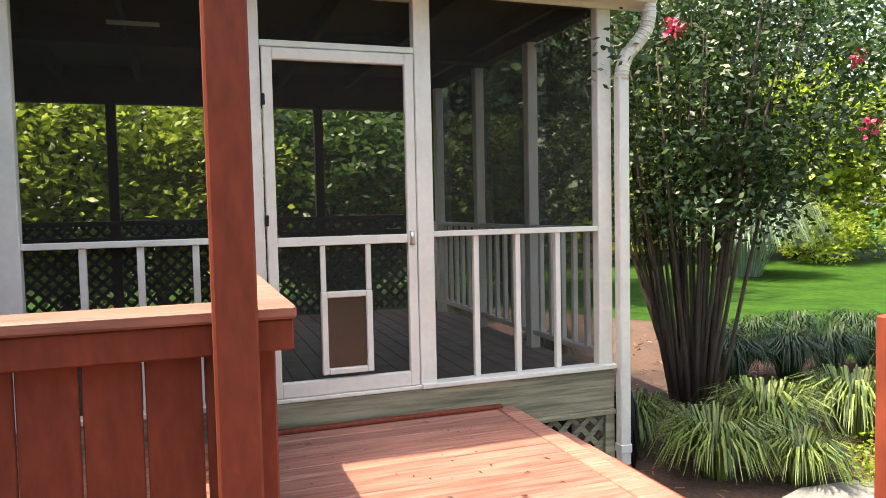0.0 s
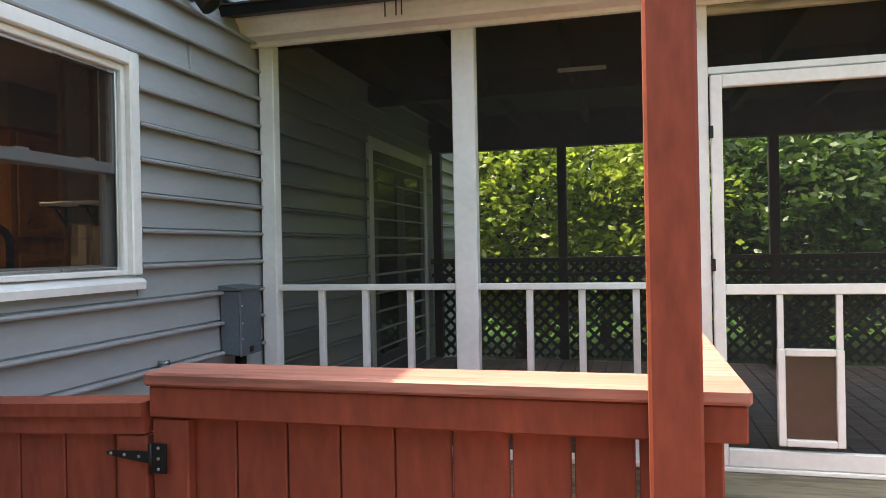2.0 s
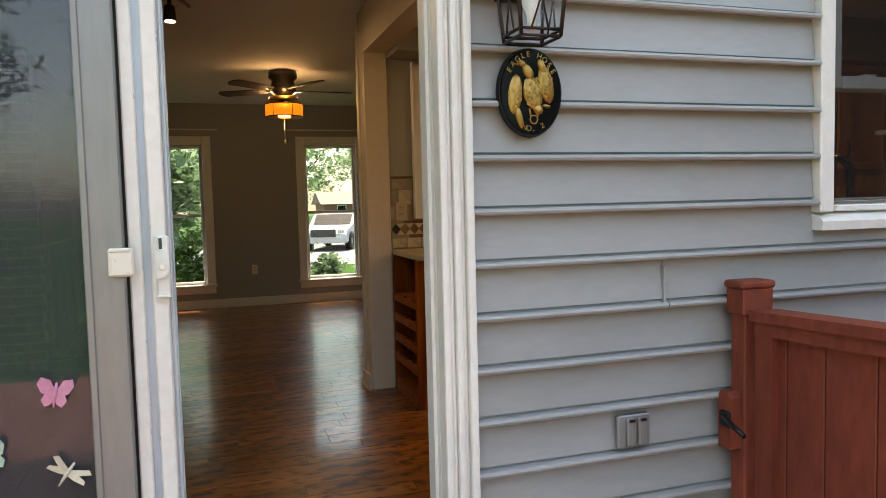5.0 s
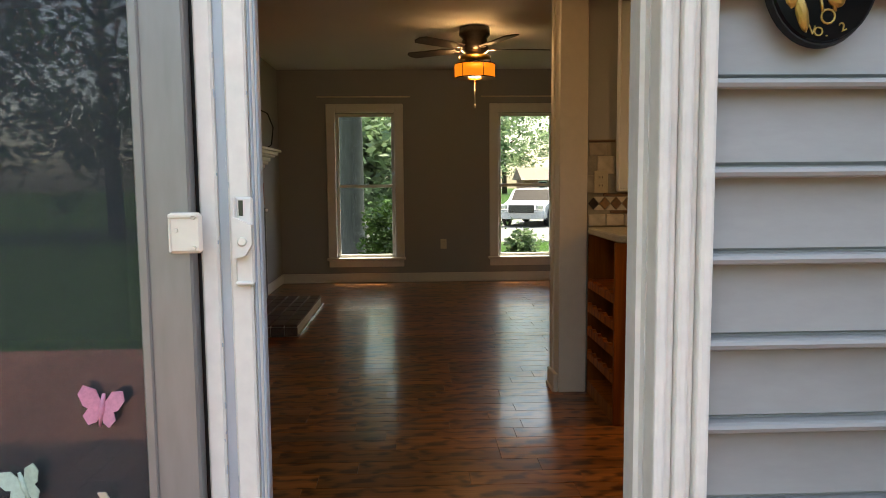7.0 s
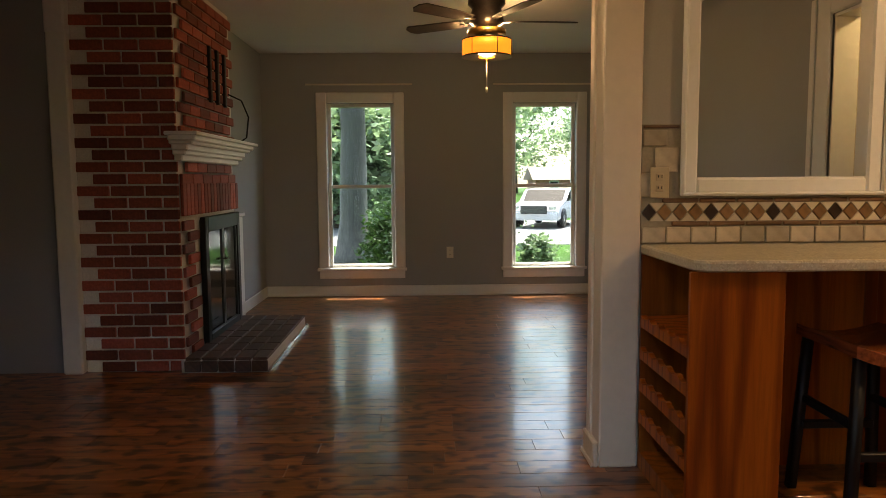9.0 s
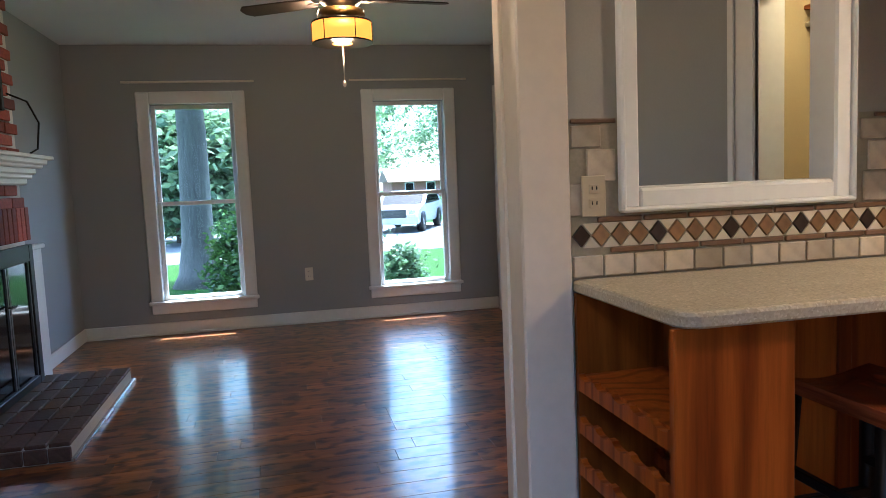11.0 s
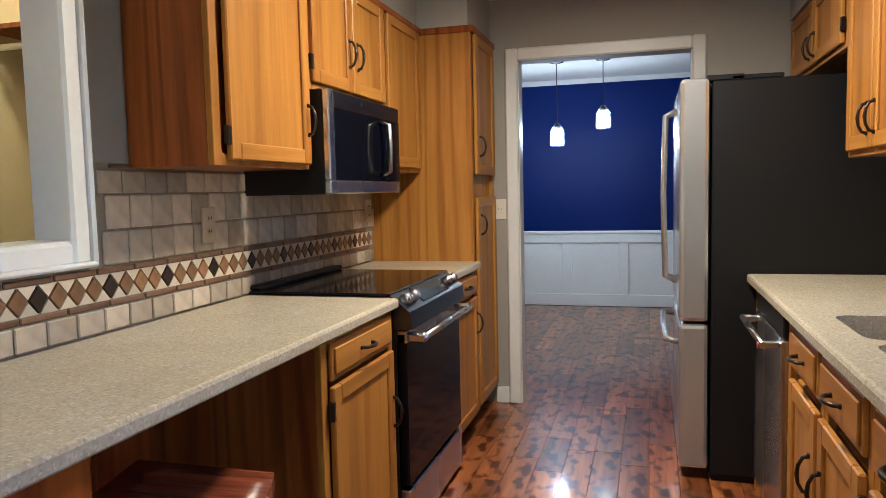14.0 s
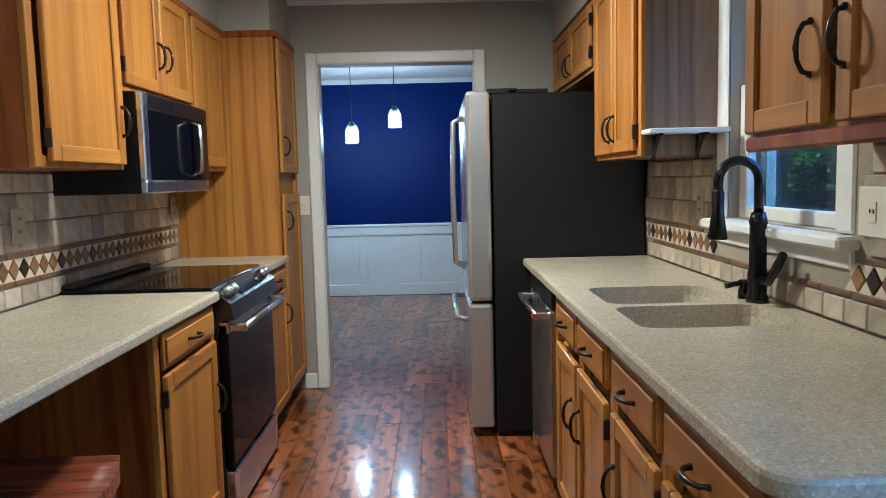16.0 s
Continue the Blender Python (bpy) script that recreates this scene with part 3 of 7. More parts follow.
for nm, xa, za, zb in (("upper_sash", -2.435, 1.575, 2.04), ("lower_sash", -2.475, 1.15, 1.615)):
    f = new_bm()
    box(f, (xa, 3.47, za), (xa + 0.035, 3.515, zb), 0.004)
    box(f, (xa, 4.105, za), (xa + 0.035, 4.165, zb), 0.004)
    box(f, (xa, 3.515, zb - 0.04), (xa + 0.035, 4.105, zb), 0.004)
    box(f, (xa, 3.515, za), (xa + 0.035, 4.105, za + 0.045), 0.004)
    s = part(nm, f, M_WHITE, kw)
    g = part("pane", bx((xa + 0.015, 3.515, za + 0.045), (xa + 0.019, 4.105, zb - 0.04)), M_DARKGLASS, s)
    g.visible_shadow = False
for y in (3.65, 3.98):
    part("sash_lock", bx((-2.44, y - 0.03, 1.612), (-2.405, y + 0.03, 1.63), 0.004), M_PLATE, kw)

# ---- patio door ----
pd = thing("door_1", (-2.43, 1.05, 0), "white sliding patio door standing open", "patio door", "", "structure")
c = new_bm()
for ya, yb, xo in ((2.018, 2.040, -2.338), (2.040, 2.056, -2.350), (2.056, 2.078, -2.335), (2.078, 2.092, -2.348), (2.092, 2.117, -2.330)):
    box(c, (-2.40, ya, -0.05), (xo, yb, 2.17), 0.007, 2)
box(c, (-2.40, 0.0, 2.05), (-2.34, 2.018, 2.17), 0.008)
box(c, (-2.40, 0.0, -0.05), (-2.335, 0.13, 2.05), 0.008)
part("casing", c, M_WHITE, pd, "fluted white outer casing")
j = boxes(((-2.52, 2.018, 0), (-2.40, 2.034, 2.05)), ((-2.52, 0.13, 0), (-2.40, 0.15, 2.05)), ((-2.52, 0.15, 2.03), (-2.40, 2.018, 2.05)))
box(j, (-2.535, 2.024, 0), (-2.512, 2.10, 2.12), 0.006)
box(j, (-2.445, 2.008, 0), (-2.425, 2.018, 2.03))
part("jamb", j, M_WHITE, pd)
part("threshold", bx((-2.53, 0.13, -0.03), (-2.36, 2.03, 0.012), 0.006), M_STEEL, pd, "metal threshold track")


def slider(name, xa, y0, y1, stile, label, mat_=M_WHITE):
    f = new_bm()
    box(f, (xa, y0, 0.015), (xa + 0.04, y0 + stile, 2.03), 0.004)
    box(f, (xa, y1 - stile, 0.015), (xa + 0.04, y1, 2.03), 0.004)
    box(f, (xa, y0 + stile, 1.93), (xa + 0.04, y1 - stile, 2.03), 0.004)
    box(f, (xa, y0 + stile, 0.015), (xa + 0.04, y1 - stile, 0.12), 0.004)
    p = part(name, f, mat_, pd, label)
    g = part("pane", bx((xa + 0.018, y0 + stile, 0.12), (xa + 0.022, y1 - stile, 1.93)), M_DOORGLASS, p)
    g.visible_shadow = False
    return p


fixed = slider("fixed_panel", -2.44, 0.15, 1.192, 0.088, "grey aluminium framed fixed glass panel", M_ALU)
part("glazing_bead", bx((-2.402, 1.098, 0.12), (-2.394, 1.116, 1.93), 0.003), M_ALU, fixed)
moving = slider("sliding_panel", -2.482, 0.27, 1.304, 0.095, "white sliding panel with chipped paint")
part("gasket", bx((-2.452, 1.193, 0.02), (-2.437, 1.199, 2.03)), M_BLACK, moving, "thin black rubber gasket")
part("stile_cover", bx((-2.446, 1.199, 0.02), (-2.430, 1.232, 2.03), 0.004), M_WHITE, moving)
part("stile_groove", bx((-2.446, 1.2325, 0.02), (-2.441, 1.2515, 2.03)), M_GROOVE, moving, "blue-grey metal channel")
part("pull_stile", bx((-2.446, 1.252, 0.02), (-2.429, 1.292, 2.03), 0.004), M_WHITE, moving)
part("edge_strip", box(bx((-2.449, 1.294, 0.02), (-2.436, 1.299, 2.03), 0.002), (-2.470, 1.304, 0.02), (-2.440, 1.309, 2.03), 0.002), M_GROOVE, moving)
chip = new_bm()
for k in range(26):
    zc, yc = random.uniform(0.45, 1.75), random.choice((1.2325, 1.2518, 1.292))
    obox(chip, pose(-2.4295, yc + random.uniform(-0.002, 0.002), zc, random.uniform(-8, 8)), (0.0022, random.uniform(0.001, 0.0025), random.uniform(0.004, 0.018)))
part("paint_chips", chip, M_GROOVE, moving, "bare chipped metal")
h = bx((-2.432, 1.264, 0.985), (-2.420, 1.298, 1.146), 0.004)
prism(h, [(1.264, 1.112), (1.298, 1.095), (1.298, 1.060), (1.286, 1.040), (1.266, 1.034)], "x", -2.421, -2.404)
box(h, (-2.421, 1.264, 1.100), (-2.408, 1.270, 1.146), 0.002)
box(h, (-2.421, 1.264, 0.985), (-2.414, 1.298, 0.992), 0.002)
hd_m = part("door_handle", h, M_WHITE, moving, "white painted flush pull handle")
part("thumb_turn", lathe(new_bm(), [(0.0085, 0), (0.0085, 0.003), (0.006, 0.004)], pose(-2.404, 1.281, 1.066, 0, 90, 0), 14), M_PLATE, hd_m)
part("pull_slot", bx((-2.4205, 1.273, 1.112), (-2.4195, 1.281, 1.140)), M_STEELDARK, hd_m)
lp = bx((-2.400, 1.154, 1.047), (-2.388, 1.214, 1.120), 0.006)
box(lp, (-2.389, 1.156, 1.110), (-2.385, 1.208, 1.118), 0.002)
box(lp, (-2.389, 1.156, 1.049), (-2.385, 1.161, 1.110), 0.002)
for dy, dz in ((0.012, 0.05), (0.046, 0.078), (0.046, 0.01)):
    lathe(lp, [(0.004, 0), (0.003, 0.003)], pose(-2.388, 1.159 + dy * 0.9, 1.049 + dz * 0.8, 0, 90, 0), 8)
part("strike_plate", lp, M_PLATE, pd, "square white plastic plate")


# butterflies stuck to the glass
def insect(y, z, s, colour, turn, slim=False):
    m = plain("insect_paint", colour, 0.5, grain=120, vary=0.15)
    base = pose(-2.413, y, z, 0, 0, 0) @ Matrix.Rotation(radians(turn), 4, "X")
    wings = [(0.0, 0.15), (0.35, 0.85), (0.85, 1.0), (1.0, 0.6), (0.75, 0.1), (0.55, 0.0), (0.7, -0.35), (0.45, -0.75), (0.15, -0.6), (0.0, -0.15)]
    if slim:
        wings = [(0.0, 0.2), (0.9, 0.75), (1.15, 0.6), (0.6, 0.2), (1.05, 0.1), (1.1, -0.1), (0.5, -0.15), (0.0, -0.1)]
    t = thing("window_decoration", (-2.413, y, z), "small painted winged insect stuck on the patio glass", "decoration", "patio glass insects")
    for side in (1, -1):
        b = new_bm()
        ring = [base @ Vector((0.004 + 0.012 * u, side * u * s, v * s)) for u, v in wings]
        low = [b.verts.new(p) for p in ring]
        top = [b.verts.new(p + Vector((0.003, 0, 0))) for p in ring]
        b.faces.new(low)
        b.faces.new(top[::-1])
        for k in range(len(low)):
            b.faces.new((low[k], low[(k + 1) % len(low)], top[(k + 1) % len(low)], top[k]))
        part("wing", b, m, t)
    part("body", tube(new_bm(), [base @ Vector((0.006, 0, -0.8 * s)), base @ Vector((0.008, 0, 0)), base @ Vector((0.008, 0, 0.7 * s))], [0.002, 0.006, 0.003], 6), m, t)


insect(1.016, 0.761, 0.042, (0.62, 0.25, 0.36), -10)
insect(0.868, 0.618, 0.040, (0.42, 0.55, 0.46), 15)
insect(1.032, 0.556, 0.045, (0.62, 0.55, 0.42), -35, True)

# ---- fireplace ----
fp = thing("fireplace", (-7.23, 0.0, 0), "red brick chimney breast with white mortar joints and glass-doored firebox", "fireplace")
core = boxes(((-7.89, -0.43, 0), (-6.592, 0.165, CEIL)))
part("mortar_core", core, M_MORTAR, fp, "pale mortar joints")
he = boxes(((-7.97, 0.165, 0), (-6.545, 0.69, 0.075)))
part("hearth_bed", he, M_MORTAR, fp)
part("hearth_edge", bx((-7.97, 0.695, 0.002), (-6.53, 0.718, 0.022), 0.004), M_STEEL, fp, "bright metal floor strip")
dr = thing("fireplace_door", (-7.45, 0.19, 0.08), "black framed glass fireplace doors", "fireplace door")
FX0, FX1 = -7.86, -6.97
f = new_bm()
box(f, (FX0, 0.178, 0.08), (FX0 + 0.07, 0.215, 0.94), 0.004)
box(f, (FX1 - 0.07, 0.178, 0.08), (FX1, 0.215, 0.94), 0.004)
box(f, (FX0 + 0.07, 0.178, 0.84), (FX1 - 0.07, 0.215, 0.94), 0.004)
box(f, (FX0 + 0.07, 0.178, 0.08), (FX1 - 0.07, 0.215, 0.14), 0.004)
part("frame", f, M_IRON, dr)
part("back", bx((FX0 + 0.02, 0.170, 0.10), (FX1 - 0.02, 0.176, 0.92)), M_BLACK, dr)
for a, b in ((FX0 + 0.075, -7.42), (-7.41, FX1 - 0.075)):
    p = part("pane", bx((a, 0.192, 0.145), (b, 0.198, 0.835)), M_BLACKGLOSS, dr, "dark reflective glass pane")
    part("stile", box(bx((a, 0.198, 0.145), (a + 0.02, 0.207, 0.835)), (b - 0.02, 0.198, 0.145), (b, 0.207, 0.835)), M_STEELDARK, dr)
part("pull", tube(new_bm(), [(-7.44, 0.21, 0.62), (-7.44, 0.23, 0.62), (-7.38, 0.23, 0.62), (-7.38, 0.21, 0.62)], 0.006), M_BRONZE, dr)
man = thing("mantel_shelf", (-7.2, 0.27, 1.30), "white moulded mantel shelf on the brick chimney", "mantel")
mb = new_bm()
for zz, dd, ee in ((1.30, 0.05, 0.0), (1.335, 0.08, 0.03), (1.36, 0.10, 0.045), (1.395, 0.14, 0.085), (1.415, 0.165, 0.11)):
    box(mb, (-7.84 - ee * 0.2, 0.178, zz), (-6.52 + ee, 0.178 + dd, zz + 0.045), 0.008)
part("moulding", mb, M_TRIM, man)
part("top_board", bx((-7.90, 0.178, 1.445), (-6.36, 0.37, 1.468), 0.005), M_TRIM, man)
tv = thing("tv_bracket", (-7.4, 0.2, 1.9), "black metal television wall bracket with a loose cable", "tv bracket")
for x in (-7.58, -7.40, -7.22):
    part("arm", bx((x - 0.02, 0.19, 1.72), (x + 0.02, 0.22, 2.10), 0.004), M_IRON, tv)
for z in (1.82, 1.98):
    part("wall_bar", bx((-7.64, 0.175, z), (-7.16, 0.192, z + 0.04), 0.003), M_IRON, tv)
part("cable", tube(new_bm(), [(-7.70, 0.20, 1.83), (-7.86, 0.26, 1.80), (-7.95, 0.29, 1.68), (-7.95, 0.27, 1.52), (-7.86, 0.22, 1.47)], 0.006, 6), M_BLACK, tv)
part("socket", bx((-7.84, 0.172, 1.64), (-7.77, 0.182, 1.74), 0.003), M_PLATE, tv)


def outlet(name, m, label, w=0.07, h=0.115, double=True, mat_=M_PLATE):
    """A wall plate facing the pose's +x."""
    t = thing(name, m.translation, label, "wall outlet")
    b = obox(new_bm(), m @ pose(0.003, 0, 0), (0.006, w, h), 0.002)
    part("plate", b, mat_, t)
    for dz in ((0.022, -0.022) if double else (0,)):
        s = obox(new_bm(), m @ pose(0.0075, 0, dz), (0.003, 0.03, 0.026 if double else 0.05), 0.001)
        r = part("receptacle", s, mat_, t)
        k = new_bm()
        for dy in (-0.007, 0.007):
            obox(k, m @ pose(0.0095, dy, dz + 0.002), (0.002, 0.003, 0.010))
        part("slots", k, M_BLACK, r)


outlet("wall_outlet", pose(-9.5, 1.93, 0.44), "ivory wall outlet between the living room windows")
outlet("wall_outlet", pose(-4.972, 2.60, 1.16), "ivory duplex outlet in the tiled backsplash", 0.075, 0.12, True, M_IVORY)
outlet("wall_outlet", pose(-4.972, 4.03, 1.19), "ivory duplex outlet in the tiled backsplash", 0.075, 0.12, True, M_IVORY)
outlet("wall_outlet", pose(-4.972, 5.48, 1.19), "ivory duplex outlet in the tiled backsplash", 0.075, 0.12, True, M_IVORY)
outlet("light_switch", pose(-4.383, 6.12, 1.17, 0, 0, -90), "white light switch by the dining doorway", 0.075, 0.12, False)
outlet("wall_outlet", pose(-2.523, 4.40, 1.19, 0, 0, 180), "ivory duplex outlet by the kitchen sink", 0.075, 0.12, True, M_IVORY)
outlet("light_switch", pose(-2.523, 3.28, 1.21, 0, 0, 180), "ivory double switch beside the kitchen window", 0.12, 0.12, False)

# ---- ceiling fan, track light, pendants ----
fan = thing("ceiling_fan", (-7.2, 2.11, CEIL), "bronze ceiling fan with dark blades and a lit orange drum shade", "ceiling fan")
FM = pose(-7.2, 2.11, 0)
part("motor", lathe(new_bm(), [(0.085, 2.44), (0.125, 2.43), (0.13, 2.37), (0.10, 2.34), (0.11, 2.30), (0.12, 2.25), (0.09, 2.22), (0.05, 2.20), (0.05, 2.15)], FM, 24), M_BRONZE, fan)
part("light_ring", lathe(new_bm(), [(0.06, 2.205), (0.13, 2.20), (0.135, 2.17), (0.06, 2.165)], FM, 24), M_BRASS, fan)
part("shade", lathe(new_bm(), [(0.03, 2.135), (0.168, 2.13), (0.168, 2.02), (0.03, 2.015)], FM, 28), M_SHADE, fan, "glowing orange drum shade")
for zz in (2.128, 2.016):
    part("shade_band", lathe(new_bm(), [(0.167, zz), (0.171, zz), (0.171, zz + 0.008), (0.167, zz + 0.008)], FM, 28), M_BRONZE, fan)
for k in range(6):
    a = math.radians(60 * k + 20)
    part("shade_rib", tube(new_bm(), [(-7.2 + 0.170 * math.cos(a), 2.11 + 0.170 * math.sin(a), 2.02), (-7.2 + 0.170 * math.cos(a), 2.11 + 0.170 * math.sin(a), 2.13)], 0.003, 5), M_BRONZE, fan)
part("pull_chain", lathe(tube(new_bm(), [(-7.2, 2.11, 2.02), (-7.2, 2.11, 1.80)], 0.003, 5), [(0.002, 1.815), (0.010, 1.80), (0.010, 1.785), (0.002, 1.775)], FM, 10), M_PLATE, fan)
for k in range(5):
    m = FM @ pose(0, 0, 2.26, 0, 0, 72 * k + 95)
    b = new_bm()
    prism(b, [(0.16, -0.045), (0.30, -0.062), (0.60, -0.068), (0.635, -0.03), (0.635, 0.03), (0.60, 0.068), (0.30, 0.062), (0.16, 0.045)], "z", -0.004, 0.004)
    bmesh.ops.transform(b, matrix=m @ pose(0, 0, 0, 10, 0, 0), verts=b.verts)
    bl = part("blade", b, M_DARKWOOD, fan)
    part("blade_arm", obox(new_bm(), m @ pose(0.14, 0, -0.006), (0.12, 0.03, 0.008), 0.003), M_BRONZE, bl)
for a in (0, 120, 240):
    bulb("fan_bulb", (-7.2 + 0.17 * math.cos(radians(a)), 2.11 + 0.17 * math.sin(radians(a)), 2.215), 0.35, WARM, 0.03)
bulb("fan_bulb", (-7.2, 2.11, 1.97), 0.8, WARM, 0.06)

tr = thing("track_light", (-4.3, 1.15, CEIL), "dark metal track light with small lit spots", "track light")
part("track", tube(new_bm(), [(-5.0, 1.35, 2.40), (-4.6, 1.20, 2.40), (-4.2, 1.22, 2.40), (-3.6, 1.12, 2.40)], 0.012), M_BRONZE, tr)
for x, y, aim in ((-4.75, 1.25, (-4.9, 2.6, 1.2)), (-4.25, 1.22, (-4.6, 3.0, 0.9)), (-3.75, 1.15, (-2.9, 2.9, 1.4))):
    hd = part("spot_head", lathe(new_bm(), [(0.012, 2.40), (0.012, 2.34), (0.028, 2.33), (0.036, 2.25), (0.030, 2.25)], pose(x, y, 0), 14), M_BRONZE, tr)
    part("bulb", lathe(new_bm(), [(0.026, 2.252), (0.028, 2.245), (0.01, 2.243)], pose(x, y, 0), 12), M_BULB, hd)
    spot("track_spot", (x, y, 2.235), aim, 1.7, SOFTWHITE, 95, 0.03)

for px, py, pz in ((-4.34, 8.58, 1.76), (-3.93, 8.60, 1.90), (-4.75, 8.58, 1.86)):
    p = thing("pendant_lamp", (px, py, CEIL), "clear glass pendant lamp with a lit bulb", "pendant lamp", "dining pendants")
    part("canopy", lathe(new_bm(), [(0.06, CEIL), (0.062, CEIL - 0.02), (0.02, CEIL - 0.03)], pose(px, py, 0), 18), M_STEEL, p)
    part("cord", tube(new_bm(), [(px, py, CEIL - 0.02), (px, py, pz + 0.11)], 0.004, 6), M_BLACK, p)
    part("socket", lathe(new_bm(), [(0.03, pz + 0.07), (0.035, pz + 0.085), (0.018, pz + 0.12)], pose(px, py, 0), 14), M_IRON, p)
    part("glass", lathe(new_bm(), [(0.058, pz - 0.085), (0.064, pz - 0.075), (0.064, pz + 0.045), (0.050, pz + 0.065), (0.046, pz + 0.085)], pose(px, py, 0), 18), M_JAR, p, "ribbed clear glass jar shade").visible_shadow = False
    part("bulb", lathe(new_bm(), [(0.010, pz - 0.05), (0.026, pz - 0.040), (0.033, pz - 0.015), (0.028, pz + 0.015), (0.014, pz + 0.05)], pose(px, py, 0), 14), M_BULB, p)
    bulb("pendant_bulb", (px, py, pz - 0.14), 0.7, (1.0, 0.85, 0.68), 0.05)

# kitchen ceiling light, flush dome: unseen, added to light the room
kl = thing("ceiling_light", (-3.75, 4.3, CEIL), "flush white glass ceiling light, unseen, added to light the kitchen", "ceiling light")
part("rim", lathe(new_bm(), [(0.17, CEIL), (0.18, CEIL - 0.03), (0.165, CEIL - 0.035)], pose(-3.75, 4.3, 0), 28), M_STEEL, kl)
part("dome", lathe(new_bm(), [(0.165, CEIL - 0.03), (0.13, CEIL - 0.075), (0.05, CEIL - 0.10)], pose(-3.75, 4.3, 0), 28), glow("dome_glass", (1.0, 0.84, 0.62), 0.8), kl)
area_lamp("ceiling_light_lamp", (-3.75, 4.3, CEIL - 0.115), (-3.75, 4.301, 0), 0.24, 0.24, 2.9, KITCHEN)
cl = thing("closet_bulb", (-5.55, 4.05, CEIL), "bare lit bulb on the closet ceiling", "light bulb")
part("holder", lathe(new_bm(), [(0.05, CEIL), (0.05, CEIL - 0.03), (0.025, CEIL - 0.05)], pose(-5.45, 4.25, 0), 16), M_PLATE, cl)
part("globe", lathe(new_bm(), [(0.02, 2.39), (0.04, 2.36), (0.045, 2.33), (0.02, 2.285)], pose(-5.45, 4.25, 0), 16), M_BULB, cl)
bulb("closet_lamp", (-5.45, 4.25, 2.24), 1.6, (1.0, 0.72, 0.36), 0.04)
cs = thing("closet_shelf", (-5.7, 4.55, 1.7), "dark closet shelf with a pale hanging rod", "closet shelf")
part("shelf", bx((-6.3, 4.40, 2.02), (-5.16, 4.75, 2.04)), M_OAKDARK, cs)
part("rod", tube(new_bm(), [(-6.3, 4.42, 1.945), (-5.16, 4.42, 1.945)], 0.014), M_PLATE, cs)
part("bracket", tube(new_bm(), [(-5.62, 4.42, 2.02), (-5.62, 4.72, 1.80), (-5.62, 4.74, 1.55)], 0.008), M_IRON, cs)

# ---- kitchen ----
def handle(parent, p, along, out, span=0.10):
    """A bowed pull: p its middle on the door face, along and out unit vectors."""
    p, along, out = Vector(p), Vector(along), Vector(out)
    pts = [p - along * span / 2, p - along * span * 0.46 + out * 0.016, p - along * span * 0.25 + out * 0.027, p + out * 0.030,
           p + along * span * 0.25 + out * 0.027, p + along * span * 0.46 + out * 0.016, p + along * span / 2]
    b = tube(new_bm(), pts, [0.006, 0.0055, 0.005, 0.0065, 0.005, 0.0055, 0.006], 8)
    for s in (-1, 1):
        obox(b, Matrix.Translation(p + along * s * span * 0.52 + out * 0.002), (0.012, 0.012, 0.012), 0.003)
    return part("handle", b, M_BRONZE, parent, "dark bronze bow handle")


def cab_door(parent, x, out, y0, y1, z0, z1, pull=None, hinge=None, drawer=False):
    """A framed oak door or drawer front on the plane x, facing out (+1 or -1 along x)."""
    b = new_bm()
    x1 = x + out * 0.019
    if drawer:
        box(b, (x, y0, z0), (x + out * 0.012, y1, z1), 0.003)
        box(b, (x + out * 0.012, y0 + 0.016, z0 + 0.016), (x1, y1 - 0.016, z1 - 0.016), 0.006)
        d = part("drawer_front", b, M_OAKH, parent)
    else:
        w = 0.052
        d = part("door", bx((x, y0, z0), (x1, y0 + w, z1), 0.004), M_OAK, parent)
        part("stile", bx((x, y1 - w, z0), (x1, y1, z1), 0.004), M_OAK, d)
        part("rail", bx((x, y0 + w, z0), (x1, y1 - w, z0 + w), 0.004), M_OAKH, d)
        part("rail", bx((x, y0 + w, z1 - w), (x1, y1 - w, z1), 0.004), M_OAKH, d)
        pn = bx((x, y0 + w, z0 + w), (x + out * 0.009, y1 - w, z1 - w))
        part("panel", pn, M_OAK, d)
    if pull:
        y, z, kind = pull
        handle(d, (x1, y, z), (0, 0, 1) if kind == "v" else (0, 1, 0), (out, 0, 0), 0.10 if kind == "v" else 0.085)
    if hinge:
        for z in (z0 + 0.07, z1 - 0.07):
            hb = bx((x + out * 0.002, hinge - 0.010, z - 0.028), (x + out * 0.022, hinge + 0.006, z + 0.028), 0.003)
            part("hinge", hb, M_BRONZE, d)
    return d


def cabinet(name, x_back, x_face, y0, y1, z0, z1, label, toe=False, side=M_OAK, body_top=None):
    t = thing(name, ((x_back + x_face) / 2, (y0 + y1) / 2, z0 if not toe else 0), label, "cabinet", "oak kitchen cabinets")
    out = 1 if x_face > x_back else -1
    b = bx((x_back, y0, z0 + (0.10 if toe else 0)), (x_face - out * 0.02, y1, body_top or z1), 0.002)
    part("body", b, side, t)
    fr = new_bm()
    za = z0 + (0.10 if toe else 0)
    xa = x_face - out * 0.02
    box(fr, (xa, y0, za), (x_face, y0 + 0.04, z1), 0.002)
    box(fr, (xa, y1 - 0.04, za), (x_face, y1, z1), 0.002)
    box(fr, (xa, y0 + 0.04, za), (x_face, y1 - 0.04, za + 0.035), 0.002)
    box(fr, (xa, y0 + 0.04, z1 - 0.035), (x_face, y1 - 0.04, z1), 0.002)
    part("face_frame", fr, M_OAK, t)
    if toe:
        part("toe_kick", bx((x_back, y0, 0), (x_face - out * 0.08, y1, 0.10)), M_BLACK, t)
    return t, out


